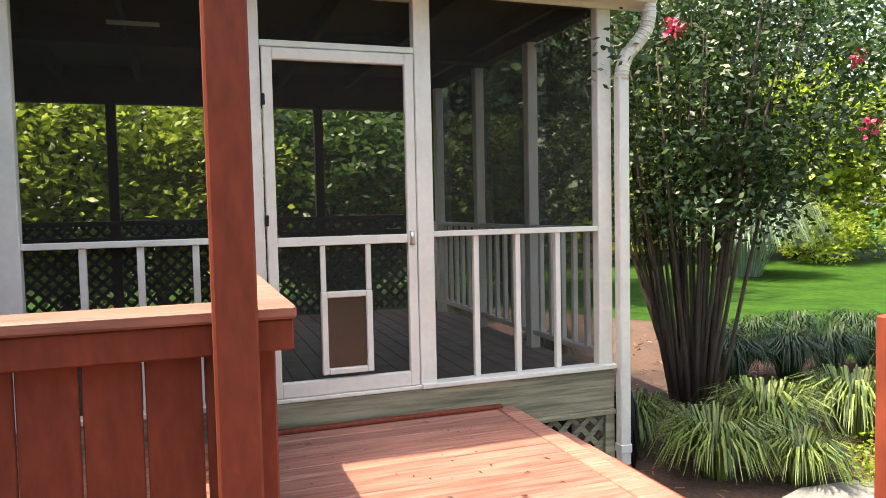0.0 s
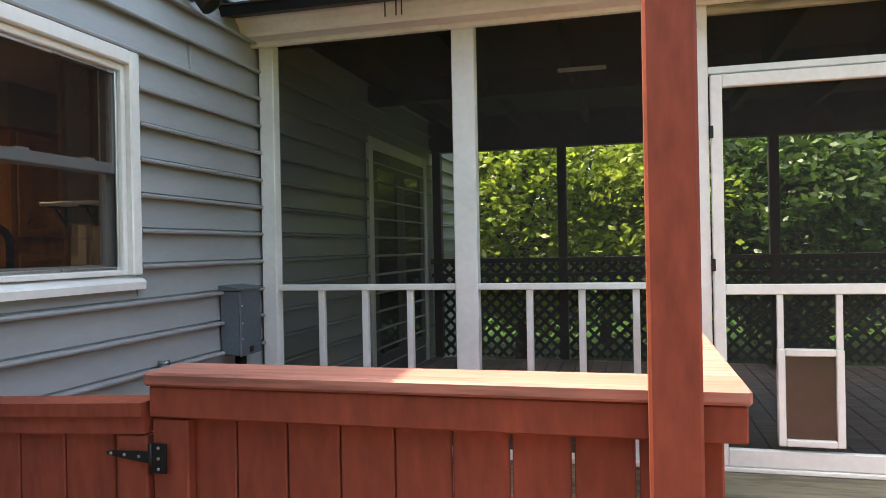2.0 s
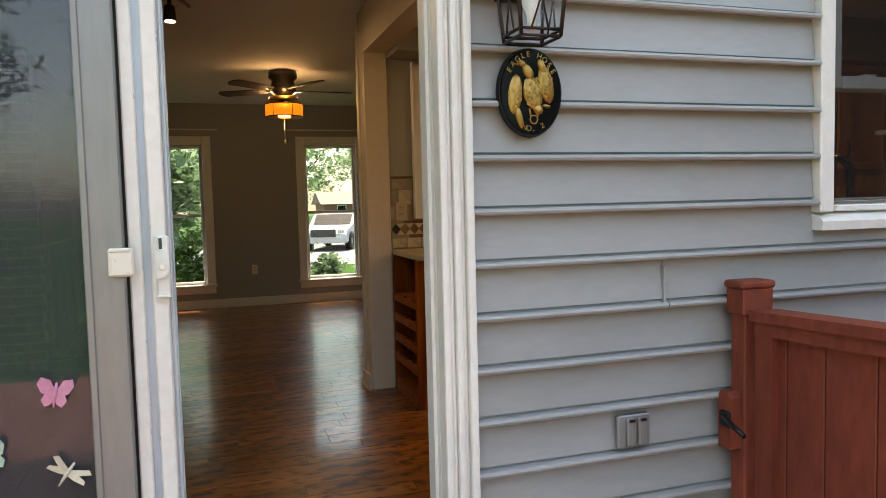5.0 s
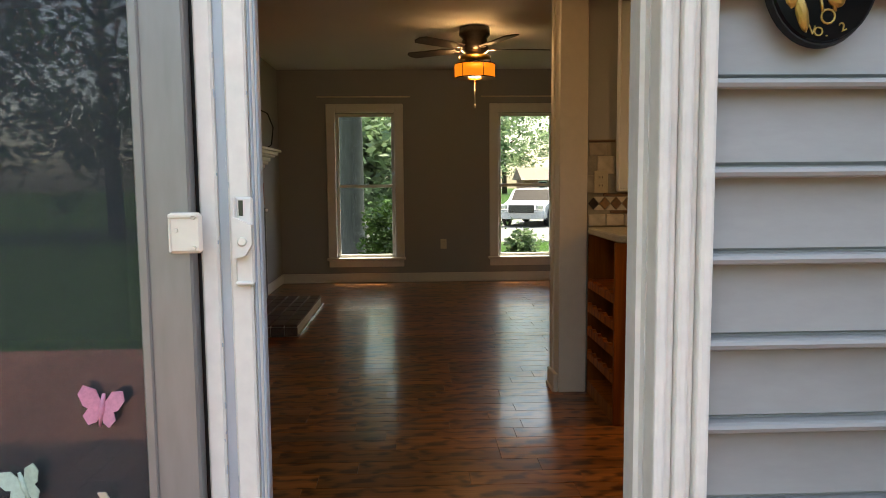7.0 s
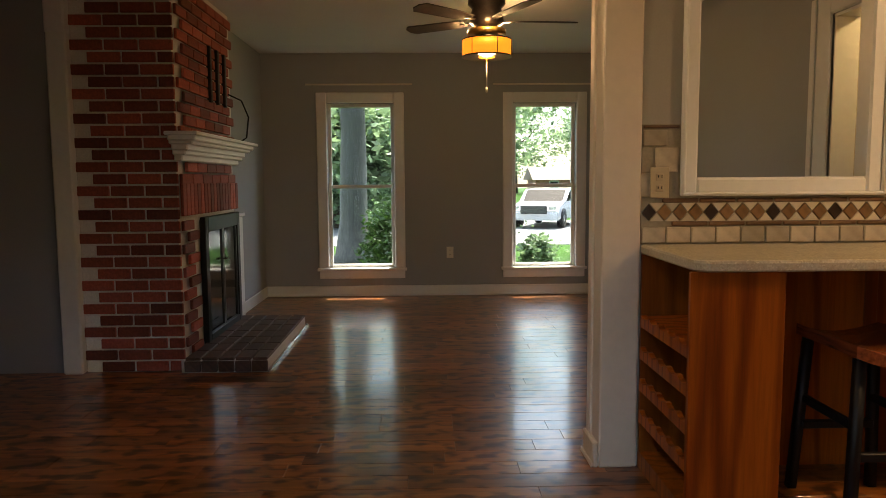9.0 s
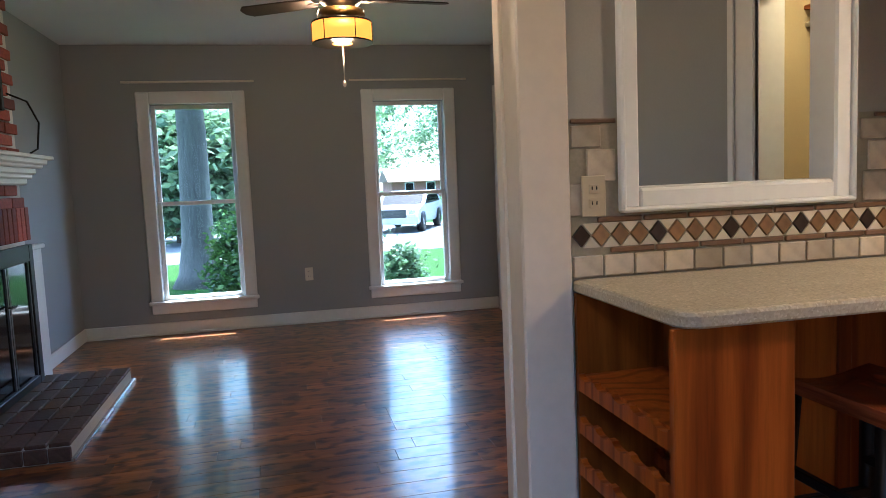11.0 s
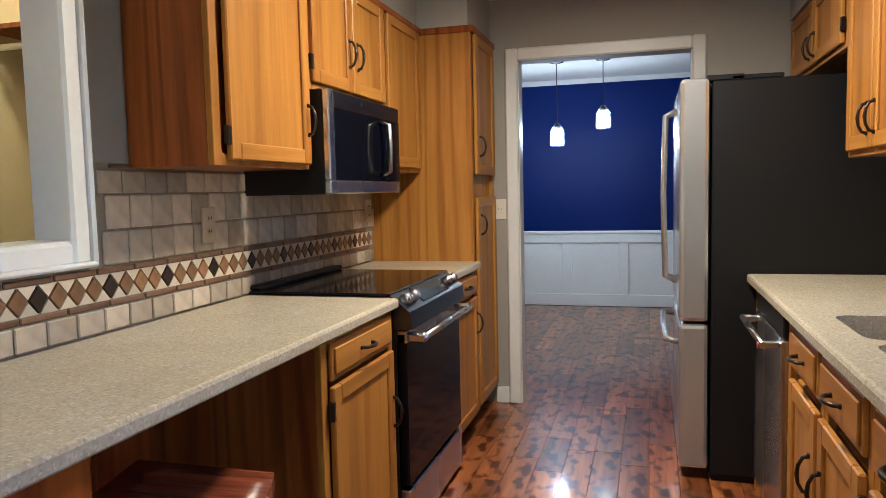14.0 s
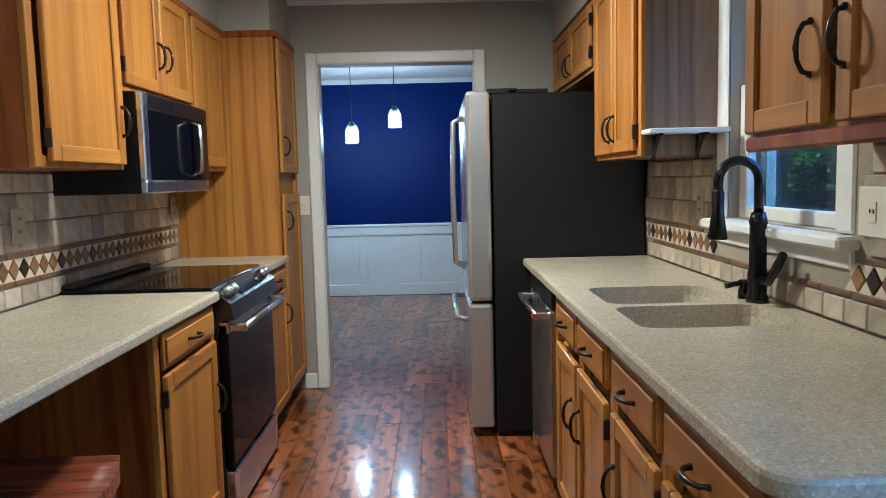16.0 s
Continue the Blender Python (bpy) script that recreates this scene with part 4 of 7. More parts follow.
# west run: base units
XL, XB = -4.411, -4.985
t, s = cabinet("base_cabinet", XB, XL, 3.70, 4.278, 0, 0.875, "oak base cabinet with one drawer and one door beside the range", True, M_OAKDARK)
cab_door(t, XL, s, 3.745, 4.245, 0.752, 0.862, (3.995, 0.807, "h"), None, True)
cab_door(t, XL, s, 3.745, 4.245, 0.125, 0.735, (4.225, 0.52, "v"), 3.742)
t, s = cabinet("base_cabinet", XB, XL, 5.05, 5.578, 0, 0.875, "narrow oak base cabinet beyond the range", True)
cab_door(t, XL, s, 5.085, 5.545, 0.752, 0.862, (5.31, 0.807, "h"), None, True)
cab_door(t, XL, s, 5.085, 5.545, 0.125, 0.735, (5.51, 0.60, "v"))
t, s = cabinet("pantry_cabinet", XB, -4.42, 5.58, 6.115, 0, 2.132, "tall oak pantry cabinet with two stacked doors", True)
cab_door(t, -4.42, s, 5.63, 6.085, 0.13, 1.25, (5.70, 1.10, "v"))
cab_door(t, -4.42, s, 5.63, 6.085, 1.37, 2.10, (5.70, 1.52, "v"))
part("top_rail", bx((XB, 5.572, 2.10), (-4.40, 6.115, 2.135), 0.004), M_OAKDARK, t)
# wall units
XU = -4.70
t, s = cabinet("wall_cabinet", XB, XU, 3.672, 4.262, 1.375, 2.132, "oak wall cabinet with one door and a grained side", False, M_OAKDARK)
cab_door(t, XU, s, 3.735, 4.250, 1.392, 2.115, (4.226, 1.545, "v"), 3.730)
t, s = cabinet("wall_cabinet", XB, XU, 4.264, 5.04, 1.665, 2.132, "short oak wall cabinet with two doors above the microwave")
cab_door(t, XU, s, 4.29, 4.650, 1.69, 2.115, (4.615, 1.84, "v"), 4.284)
cab_door(t, XU, s, 4.662, 5.025, 1.69, 2.115, (4.697, 1.84, "v"))
t, s = cabinet("wall_cabinet", XB, XU, 5.042, 5.575, 1.385, 2.132, "oak wall cabinet with one door beside the pantry")
cab_door(t, XU, s, 5.07, 5.545, 1.405, 2.115)
tr_ = thing("cabinet_cornice", (-4.70, 4.6, 2.13), "dark oak strip under the soffit", "cabinet trim")
part("strip", bx((XU - 0.02, 3.66, 2.105), (XU + 0.022, 5.575, 2.135), 0.003), M_OAKDARK, tr_)

# wine rack end of the counter
wr = thing("wine_rack", (-4.7, 2.7, 0), "oak wine rack with scalloped shelves at the end of the counter", "wine rack")
part("front_panel", bx((-4.435, 2.527, 0), (-4.41, 2.838, 0.875), 0.003), M_OAKRED, wr)
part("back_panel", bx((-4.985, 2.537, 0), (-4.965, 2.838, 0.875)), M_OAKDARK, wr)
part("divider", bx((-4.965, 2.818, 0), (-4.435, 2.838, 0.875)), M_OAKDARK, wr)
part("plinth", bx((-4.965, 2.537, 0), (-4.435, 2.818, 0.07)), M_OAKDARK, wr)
for k, z in enumerate((0.605, 0.475, 0.345, 0.215)):
    sh = new_bm()
    x0, x1 = -4.963, -4.437
    poly, n = [(x0, z - 0.02), (x1, z - 0.02), (x1, z + 0.03)], 5
    for q in range(n - 1, -1, -1):
        cx = x0 + (x1 - x0) * (q + 0.5) / n
        poly += [(cx + 0.040 * math.cos(math.pi * a / 6), z + 0.03 - 0.013 * math.sin(math.pi * a / 6)) for a in range(7)]
    poly.append((x0, z + 0.03))
    prism(sh, poly, "y", 2.533, 2.553)
    if k == 0:
        box(sh, (x0, 2.553, z + 0.008), (x1, 2.816, z + 0.026))
    else:
        prism(sh, poly, "y", 2.78, 2.798)
    part("shelf", sh, M_OAKRED, wr)
kn = thing("knee_space_panel", (-4.97, 3.28, 0), "oak back panel with battens under the counter", "panel")
part("board", bx((-4.985, 2.840, 0), (-4.97, 3.698, 0.875)), M_OAKRED, kn)
for y in (3.02, 3.44):
    part("batten", bx((-4.97, y, 0), (-4.955, y + 0.05, 0.875), 0.003), M_OAKRED, kn)


def slab(bm, outline, z0, z1, inset=0.010):
    """A worktop: outline pushed up, with an eased top edge."""
    k = len(outline)
    def ring(shrink, z):
        vs = []
        for i in range(k):
            p, a, b = (Vector(outline[j % k]) for j in (i, i - 1, i + 1))
            d1, d2 = (p - a).normalized(), (b - p).normalized()
            nrm = Vector((-(d1.y + d2.y), d1.x + d2.x))
            nrm = nrm.normalized() / max(0.3, nrm.normalized().dot(Vector((-d1.y, d1.x))))
            vs.append(bm.verts.new((*(p + nrm * shrink), z)))
        return vs
    rs = [ring(inset * 0.6, z0), ring(0, z0 + inset * 0.6), ring(0, z1 - inset), ring(inset * 0.35, z1 - inset * 0.3), ring(inset, z1)]
    bm.faces.new(rs[0][::-1])
    bm.faces.new(rs[-1])
    for a, b in zip(rs, rs[1:]):
        for i in range(k):
            bm.faces.new((a[i], a[(i + 1) % k], b[(i + 1) % k], b[i]))
    return bm


def rounded(x0, x1, y0, y1, r00=0.0, r10=0.0, r11=0.0, r01=0.0):
    """A counter-clockwise oblong with rounded corners."""
    out = []
    for cx, cy, r, a0 in ((x0, y0, r00, 180), (x1, y0, r10, 270), (x1, y1, r11, 0), (x0, y1, r01, 90)):
        if r == 0:
            out.append((cx, cy))
            continue
        ox, oy = cx + (r if cx == x0 else -r), cy + (r if cy == y0 else -r)
        out += [(ox + r * math.cos(radians(a0 + 15 * k)), oy + r * math.sin(radians(a0 + 15 * k))) for k in range(7)]
    return out


solid("counter_west", slab(new_bm(), rounded(-4.985, -4.383, 2.535, 4.280, 0, 0.06), 0.877, 0.915), M_COUNTER, (-4.67, 3.4, 0.877),
      "speckled beige quartz worktop with a rounded corner", "worktop")
solid("counter_corner", slab(new_bm(), rounded(-4.985, -4.383, 5.046, 5.578), 0.877, 0.915), M_COUNTER, (-4.67, 5.3, 0.877),
      "short speckled beige worktop beyond the range", "worktop")

# range
rg = thing("kitchen_range", (-4.67, 4.66, 0), "stainless slide-in range with black glass cooktop and oven door", "range")
R0, R1 = 4.287, 5.040
part("body", bx((-4.98, R0, 0.03), (-4.40, R1, 0.90), 0.003), M_BLACK, rg)
part("cooktop", bx((-4.985, R0 - 0.008, 0.916), (-4.415, R1 + 0.006, 0.928), 0.004), M_BLACKGLOSS, rg, "black glass cooktop")
part("rear_vent", bx((-4.985, R0, 0.928), (-4.93, R1, 0.948), 0.008), M_BLACK, rg)
cp = prism(new_bm(), [(-4.42, 0.925), (-4.345, 0.862), (-4.335, 0.80), (-4.40, 0.80), (-4.42, 0.88)], "y", R0, R1)
part("control_panel", cp, M_STEELDARK, rg)
cpg = prism(new_bm(), [(-4.411, 0.9215), (-4.353, 0.873), (-4.355, 0.871), (-4.413, 0.919)], "y", R0 + 0.20, R1 - 0.20)
part("display", cpg, M_BLACKGLOSS, rg)
for y in (R0 + 0.06, R0 + 0.14, R1 - 0.14, R1 - 0.06):
    part("knob", lathe(new_bm(), [(0.024, 0), (0.022, 0.018), (0.018, 0.032), (0.006, 0.034)], pose(-4.383, y, 0.893, 0, 50, 0), 16), M_STEEL, rg)
od = part("oven_door", bx((-4.40, R0 + 0.004, 0.22), (-4.362, R1 - 0.004, 0.785), 0.006), M_BLACKGLOSS, rg, "black glass oven door")
part("door_top", bx((-4.40, R0 + 0.004, 0.745), (-4.360, R1 - 0.004, 0.796), 0.005), M_STEEL, od)
hb = tube(new_bm(), [(-4.308, R0 + 0.03, 0.765), (-4.308, R1 - 0.03, 0.765)], 0.013, 12)
for y in (R0 + 0.045, R1 - 0.045):
    box(hb, (-4.365, y - 0.022, 0.748), (-4.300, y + 0.022, 0.782), 0.006)
part("handle", hb, M_STEEL, od, "steel bar handle")
part("drawer", bx((-4.40, R0 + 0.004, 0.035), (-4.36, R1 - 0.004, 0.205), 0.005), M_STEEL, rg)

# microwave
mw = thing("microwave", (-4.8, 4.66, 1.28), "stainless over-the-range microwave with black glass door", "microwave")
part("body", bx((-4.985, 4.284, 1.285), (-4.655, 5.038, 1.663), 0.004), M_BLACK, mw)
fr = new_bm()
box(fr, (-4.655, 4.284, 1.285), (-4.628, 5.038, 1.335), 0.005)
box(fr, (-4.655, 4.284, 1.335), (-4.628, 4.335, 1.663), 0.005)
part("top_band", bx((-4.655, 4.3355, 1.600), (-4.6285, 5.038, 1.663), 0.005), M_STEELDARK, mw)
part("front_frame", fr, M_STEEL, mw)
part("window", bx((-4.652, 4.3355, 1.3355), (-4.632, 4.868, 1.5995)), M_BLACKGLOSS, mw, "black glass door window")
part("keypad", bx((-4.652, 4.874, 1.3355), (-4.629, 5.038, 1.5995), 0.002), M_BLACKGLOSS, mw)
hh = tube(new_bm(), [(-4.63, 4.80, 1.36), (-4.59, 4.80, 1.375), (-4.585, 4.80, 1.47), (-4.59, 4.80, 1.57), (-4.63, 4.80, 1.585)], 0.011, 10)
part("handle", hh, M_STEEL, mw)
part("badge", lathe(new_bm(), [(0.014, 0), (0.012, 0.003)], pose(-4.628, 4.60, 1.632, 0, 90, 0), 16), M_STEELDARK, mw)

# stool under the counter
st = thing("bar_stool", (-4.62, 3.22, 0), "black-legged stool with a curved cherry saddle seat under the counter", "stool")
sb = new_bm()
SX0, SX1, SY0, SY1 = -4.78, -4.36, 3.06, 3.37
ny, top, bot = 9, [], []
for i in range(ny):
    v = i / (ny - 1)
    y = SY0 + (SY1 - SY0) * v
    z = 0.60 + 0.035 * (2 * v - 1) ** 2
    e = 0.02 * (2 * v - 1) ** 4
    top.append([sb.verts.new((x, y, z)) for x in (SX0 + e, SX0 + 0.1, SX1 - 0.1, SX1 - e)])
    bot.append([sb.verts.new((x, y, z - 0.04)) for x in (SX0 + e, SX0 + 0.1, SX1 - 0.1, SX1 - e)])
for i in range(ny - 1):
    for k in range(3):
        sb.faces.new((top[i][k], top[i][k + 1], top[i + 1][k + 1], top[i + 1][k])).smooth = True
        sb.faces.new((bot[i][k + 1], bot[i][k], bot[i + 1][k], bot[i + 1][k + 1]))
    for k in (0, 3):
        sb.faces.new((top[i][k], bot[i][k], bot[i + 1][k], top[i + 1][k]))
for rowt, rowb in ((top[0], bot[0]), (top[-1], bot[-1])):
    for k in range(3):
        sb.faces.new((rowt[k], rowb[k], rowb[k + 1], rowt[k + 1]))
part("seat", sb, M_STOOL, st, "glossy cherry saddle seat")
for x, y in ((SX0 + 0.05, SY0 + 0.03), (SX1 - 0.05, SY0 + 0.03), (SX0 + 0.05, SY1 - 0.03), (SX1 - 0.05, SY1 - 0.03)):
    lx, ly = (0.03 if x > -4.57 else -0.03), (0.03 if y > 3.2 else -0.03)
    lb = new_bm()
    tube(lb, [(x + lx, y + ly, 0.0), (x, y, 0.585)], 0.022, 4)
    part("leg", lb, M_BLACK, st)
for x in (SX0 + 0.045, SX1 - 0.045):
    part("stretcher", bx((x - 0.012, SY0 + 0.02, 0.24), (x + 0.012, SY1 - 0.02, 0.27), 0.003), M_BLACK, st)
for y in (SY0 + 0.015, SY1 - 0.035):
    part("stretcher", bx((SX0 + 0.04, y, 0.34), (SX1 - 0.04, y + 0.022, 0.37), 0.003), M_BLACK, st)

# east run
XR, XW = -3.105, -2.515
for y0, y1, fa, fz, lab in ((3.86, 4.355, 3.885, 4.24, "narrow"), (3.44, 3.858, 3.475, 3.85, "narrow"), (3.0, 3.438, 3.025, 3.405, "wide"), (2.52, 2.998, 2.55, 2.98, "wide")):
    t, s = cabinet("base_cabinet", XW, XR, y0, y1, 0, 0.875, lab + " oak base cabinet with a drawer front under the sink worktop", True, M_OAK, 0.68)
    cab_door(t, XR, s, fa, fz, 0.735, 0.860, ((fa + fz) / 2, 0.797, "h"), None, True)
    pull_y = fa + 0.045 if y1 > 4.1 else fz - 0.045
    cab_door(t, XR, s, fa, fz, 0.125, 0.70, (pull_y, 0.52, "v"), None if y1 > 4.1 else fa - 0.004)
dw = thing("dishwasher", (-2.9, 4.66, 0), "stainless dishwasher with a towel-bar handle", "dishwasher")
part("body", bx((-3.085, 4.36, 0.10), (-2.52, 4.955, 0.872)), M_BLACK, dw)
part("door", bx((-3.125, 4.362, 0.11), (-3.085, 4.953, 0.79), 0.006), M_STEEL, dw)
part("control_strip", bx((-3.12, 4.362, 0.792), (-3.085, 4.953, 0.868), 0.005), M_BLACK, dw)
hb = tube(new_bm(), [(-3.175, 4.39, 0.765), (-3.175, 4.925, 0.765)], 0.012, 12)
for y in (4.41, 4.905):
    box(hb, (-3.178, y - 0.014, 0.752), (-3.12, y + 0.014, 0.778), 0.005)
part("handle", hb, M_STEEL, dw, "steel bar handle")
part("badge", lathe(new_bm(), [(0.011, 0), (0.011, 0.004)], pose(-3.188, 4.40, 0.765, 0, -90, 0), 12), plain("red_badge", (0.5, 0.02, 0.02), 0.3), dw, "small red round badge")
part("toe_kick", bx((-3.05, 4.36, 0), (-2.52, 4.955, 0.10)), M_BLACK, dw)
er = thing("end_rack", (-2.9, 5.04, 0), "narrow oak rack with notched shelves beside the dishwasher", "rack")
part("panel", bx((-3.08, 4.965, 0), (-2.52, 4.985, 0.875)), M_OAKDARK, er)
part("far_panel", bx((-3.10, 5.095, 0), (-2.52, 5.115, 0.875)), M_OAK, er)
for z in (0.12, 0.27, 0.42, 0.57, 0.72, 0.84):
    part("shelf", bx((-3.10, 4.985, z), (-2.55, 5.095, z + 0.02), 0.003), M_OAK, er)

ce = new_bm()
OUT = rounded(-3.137, -2.515, 2.478, 5.125, 0.06, 0.0)
slab(ce, OUT, 0.877, 0.915)
counter_east = solid("counter_east", ce, M_COUNTER, (-2.83, 3.8, 0.877), "speckled beige quartz worktop with an integral double sink", "worktop")
cut = bpy.data.meshes.new("sink_cut")
cb = new_bm()
BOWLS = ((-3.035, -2.62, 3.78, 4.125), (-3.035, -2.60, 3.415, 3.735))
for x0, x1, y0, y1 in BOWLS:
    prism(cb, rounded(x0, x1, y0, y1, 0.05, 0.09, 0.09, 0.05), "z", 0.80, 1.0)
bmesh.ops.recalc_face_normals(cb, faces=cb.faces)
bmesh.ops.translate(cb, verts=cb.verts, vec=(2.83, -3.8, -0.877))
cb.to_mesh(cut)
cb.free()
cutter = bpy.data.objects.new("sink_cutter", cut)
cutter.location = (-2.83, 3.8, 0.877)
scene.collection.objects.link(cutter)
md = counter_east.modifiers.new("sink", "BOOLEAN")
md.operation, md.object, md.solver = "DIFFERENCE", cutter, "EXACT"
dg = bpy.context.evaluated_depsgraph_get()
done = bpy.data.meshes.new_from_object(counter_east.evaluated_get(dg))
counter_east.modifiers.clear()
counter_east.data = done
bpy.data.objects.remove(cutter)
for x0, x1, y0, y1 in BOWLS:
    b = new_bm()
    up = rounded(x0 - 0.003, x1 + 0.003, y0 - 0.003, y1 + 0.003, 0.05, 0.09, 0.09, 0.05)
    lo = rounded(x0 + 0.02, x1 - 0.02, y0 + 0.02, y1 - 0.02, 0.05, 0.09, 0.09, 0.05)
    r0 = [b.verts.new((x, y, 0.905)) for x, y in up]
    r1 = [b.verts.new((x, y, 0.72)) for x, y in lo]
    for k in range(len(r0)):
        b.faces.new((r0[k], r0[(k + 1) % len(r0)], r1[(k + 1) % len(r0)], r1[k]))
    b.faces.new(r1)
    bw = part("sink_bowl", b, M_COUNTER, counter_east, "speckled integral sink bowl")
    part("drain", lathe(new_bm(), [(0.045, 0.721), (0.045, 0.726), (0.02, 0.724)], pose((x0 + x1) / 2, (y0 + y1) / 2, 0), 16), M_STEEL, bw)

fc = thing("kitchen_faucet", (-2.585, 3.76, 0.915), "black gooseneck pull-down kitchen faucet", "faucet")
FX, FY = -2.585, 3.76
M_FAUCET = plain("black_faucet", (0.012, 0.012, 0.014), 0.16, 0.3, grain=40, vary=0.05, bump=0.0)
part("base", lathe(new_bm(), [(0.034, 0.915), (0.034, 0.925), (0.028, 0.94), (0.030, 1.00), (0.026, 1.02), (0.025, 1.15), (0.028, 1.16), (0.020, 1.19)], pose(FX, FY, 0), 20), M_FAUCET, fc)
arc = [(FX, FY, 1.18)] + [(FX - 0.062 + 0.062 * math.cos(radians(a)), FY, 1.285 + 0.062 * math.sin(radians(a))) for a in range(0, 181, 15)] + [(FX - 0.124, FY, 1.26)]
part("neck", tube(new_bm(), arc, 0.0148, 14), M_FAUCET, fc)
part("spray_head", lathe(new_bm(), [(0.014, 1.265), (0.018, 1.25), (0.018, 1.19), (0.029, 1.115), (0.027, 1.11)], pose(FX - 0.124, FY, 0), 18), M_FAUCET, fc)
part("lever", tube(new_bm(), [(FX, FY - 0.02, 0.98), (FX + 0.005, FY - 0.06, 0.985), (FX + 0.01, FY - 0.10, 1.03), (FX + 0.01, FY - 0.14, 1.075)], [0.020, 0.014, 0.014, 0.012], 10), M_FAUCET, fc)
part("soap_pump", lathe(tube(new_bm(), [(FX - 0.02, FY + 0.07, 0.965), (FX - 0.07, FY + 0.07, 0.955)], 0.009, 8), [(0.02, 0.915), (0.018, 0.94), (0.012, 0.96), (0.014, 0.975)], pose(FX - 0.01, FY + 0.07, 0), 14), M_FAUCET, fc)

XE = -2.805
t, s = cabinet("wall_cabinet", XW, XE, 4.245, 4.965, 1.378, 2.132, "oak wall cabinet with two doors beside the kitchen window", False, wood("grey_brown_veneer", (0.16, 0.100, 0.062), (0.27, 0.180, 0.115), "z", 0.5, 0.05, 50, streak=0.8, figure=0.3))
cab_door(t, XE, s, 4.29, 4.60, 1.40, 2.11, (4.565, 1.50, "v"), 4.285)
cab_door(t, XE, s, 4.615, 4.93, 1.40, 2.11, (4.65, 1.50, "v"))
t, s = cabinet("wall_cabinet", XW, XE, 5.0, 6.10, 1.80, 2.132, "short oak wall cabinet with two doors above the refrigerator")
cab_door(t, XE, s, 5.04, 5.54, 1.82, 2.11, (5.50, 1.90, "v"), 5.035)
cab_door(t, XE, s, 5.56, 6.07, 1.82, 2.11, (5.60, 1.90, "v"))
t, s = cabinet("wall_cabinet", XW, XE, 2.45, 3.325, 1.385, 2.132, "oak wall cabinet with two doors and bow handles")
cab_door(t, XE, s, 2.970, 3.315, 1.400, 2.11, (3.015, 1.55, "v"))
cab_door(t, XE, s, 2.49, 2.925, 1.400, 2.11, (2.895, 1.55, "v"))
part("valance", bx((XE - 0.010, 2.45, 1.358), (XE + 0.018, 3.330, 1.392), 0.006), M_OAKDARK, t)
ws = thing("wall_shelf", (-2.66, 4.18, 1.46), "small white shelf on two black iron brackets", "shelf")
part("board", bx((-2.805, 4.13, 1.455), (-2.52, 4.243, 1.472), 0.003), M_TRIM, ws)
for x in (-2.76, -2.60):
    b = tube(new_bm(), [(x, 4.14, 1.452), (x, 4.238, 1.452)], 0.006, 6)
    tube(b, [(x, 4.236, 1.452), (x, 4.236, 1.365)], 0.007, 6)
    tube(b, [(x, 4.17, 1.45), (x, 4.20, 1.42), (x, 4.234, 1.38)], 0.006, 6)
    part("bracket", b, M_IRON, ws)

# refrigerator
fg = thing("refrigerator", (-2.95, 5.58, 0), "stainless french-door refrigerator with black sides", "refrigerator")
part("body", bx((-3.275, 5.14, 0.03), (-2.53, 6.03, 1.72), 0.006), M_BLACK, fg, "black textured case")
part("hinge_cover", box(bx((-3.30, 5.15, 1.72), (-3.15, 5.24, 1.745), 0.005), (-3.20, 5.15, 1.72), (-3.00, 5.60, 1.74), 0.004), M_BLACK, fg)
for y0, y1, z0, z1, nm in ((5.14, 5.583, 0.70, 1.735, "door"), (5.588, 6.03, 0.70, 1.735, "door"), (5.14, 6.03, 0.05, 0.688, "freezer_drawer")):
    b = bx((-3.405, y0, z0), (-3.285, y1, z1), 0.018, 2)
    d = part(nm, b, M_FRIDGE, fg)
    if nm == "door":
        hy = y1 - 0.05 if y0 < 5.3 else y0 + 0.05
        hd = tube(new_bm(), [(-3.405, hy, 0.83), (-3.455, hy, 0.85), (-3.465, hy, 1.25), (-3.455, hy, 1.62), (-3.405, hy, 1.64)], 0.014, 10)
    else:
        hd = tube(new_bm(), [(-3.405, 5.20, 0.60), (-3.46, 5.22, 0.61), (-3.465, 5.585, 0.61), (-3.46, 5.95, 0.61), (-3.405, 5.97, 0.60)], 0.014, 10)
    part("handle", hd, M_FRIDGE, d, "long steel bar handle")
part("toe_grille", bx((-3.27, 5.16, 0.0), (-2.6, 6.01, 0.05)), M_BLACK, fg)

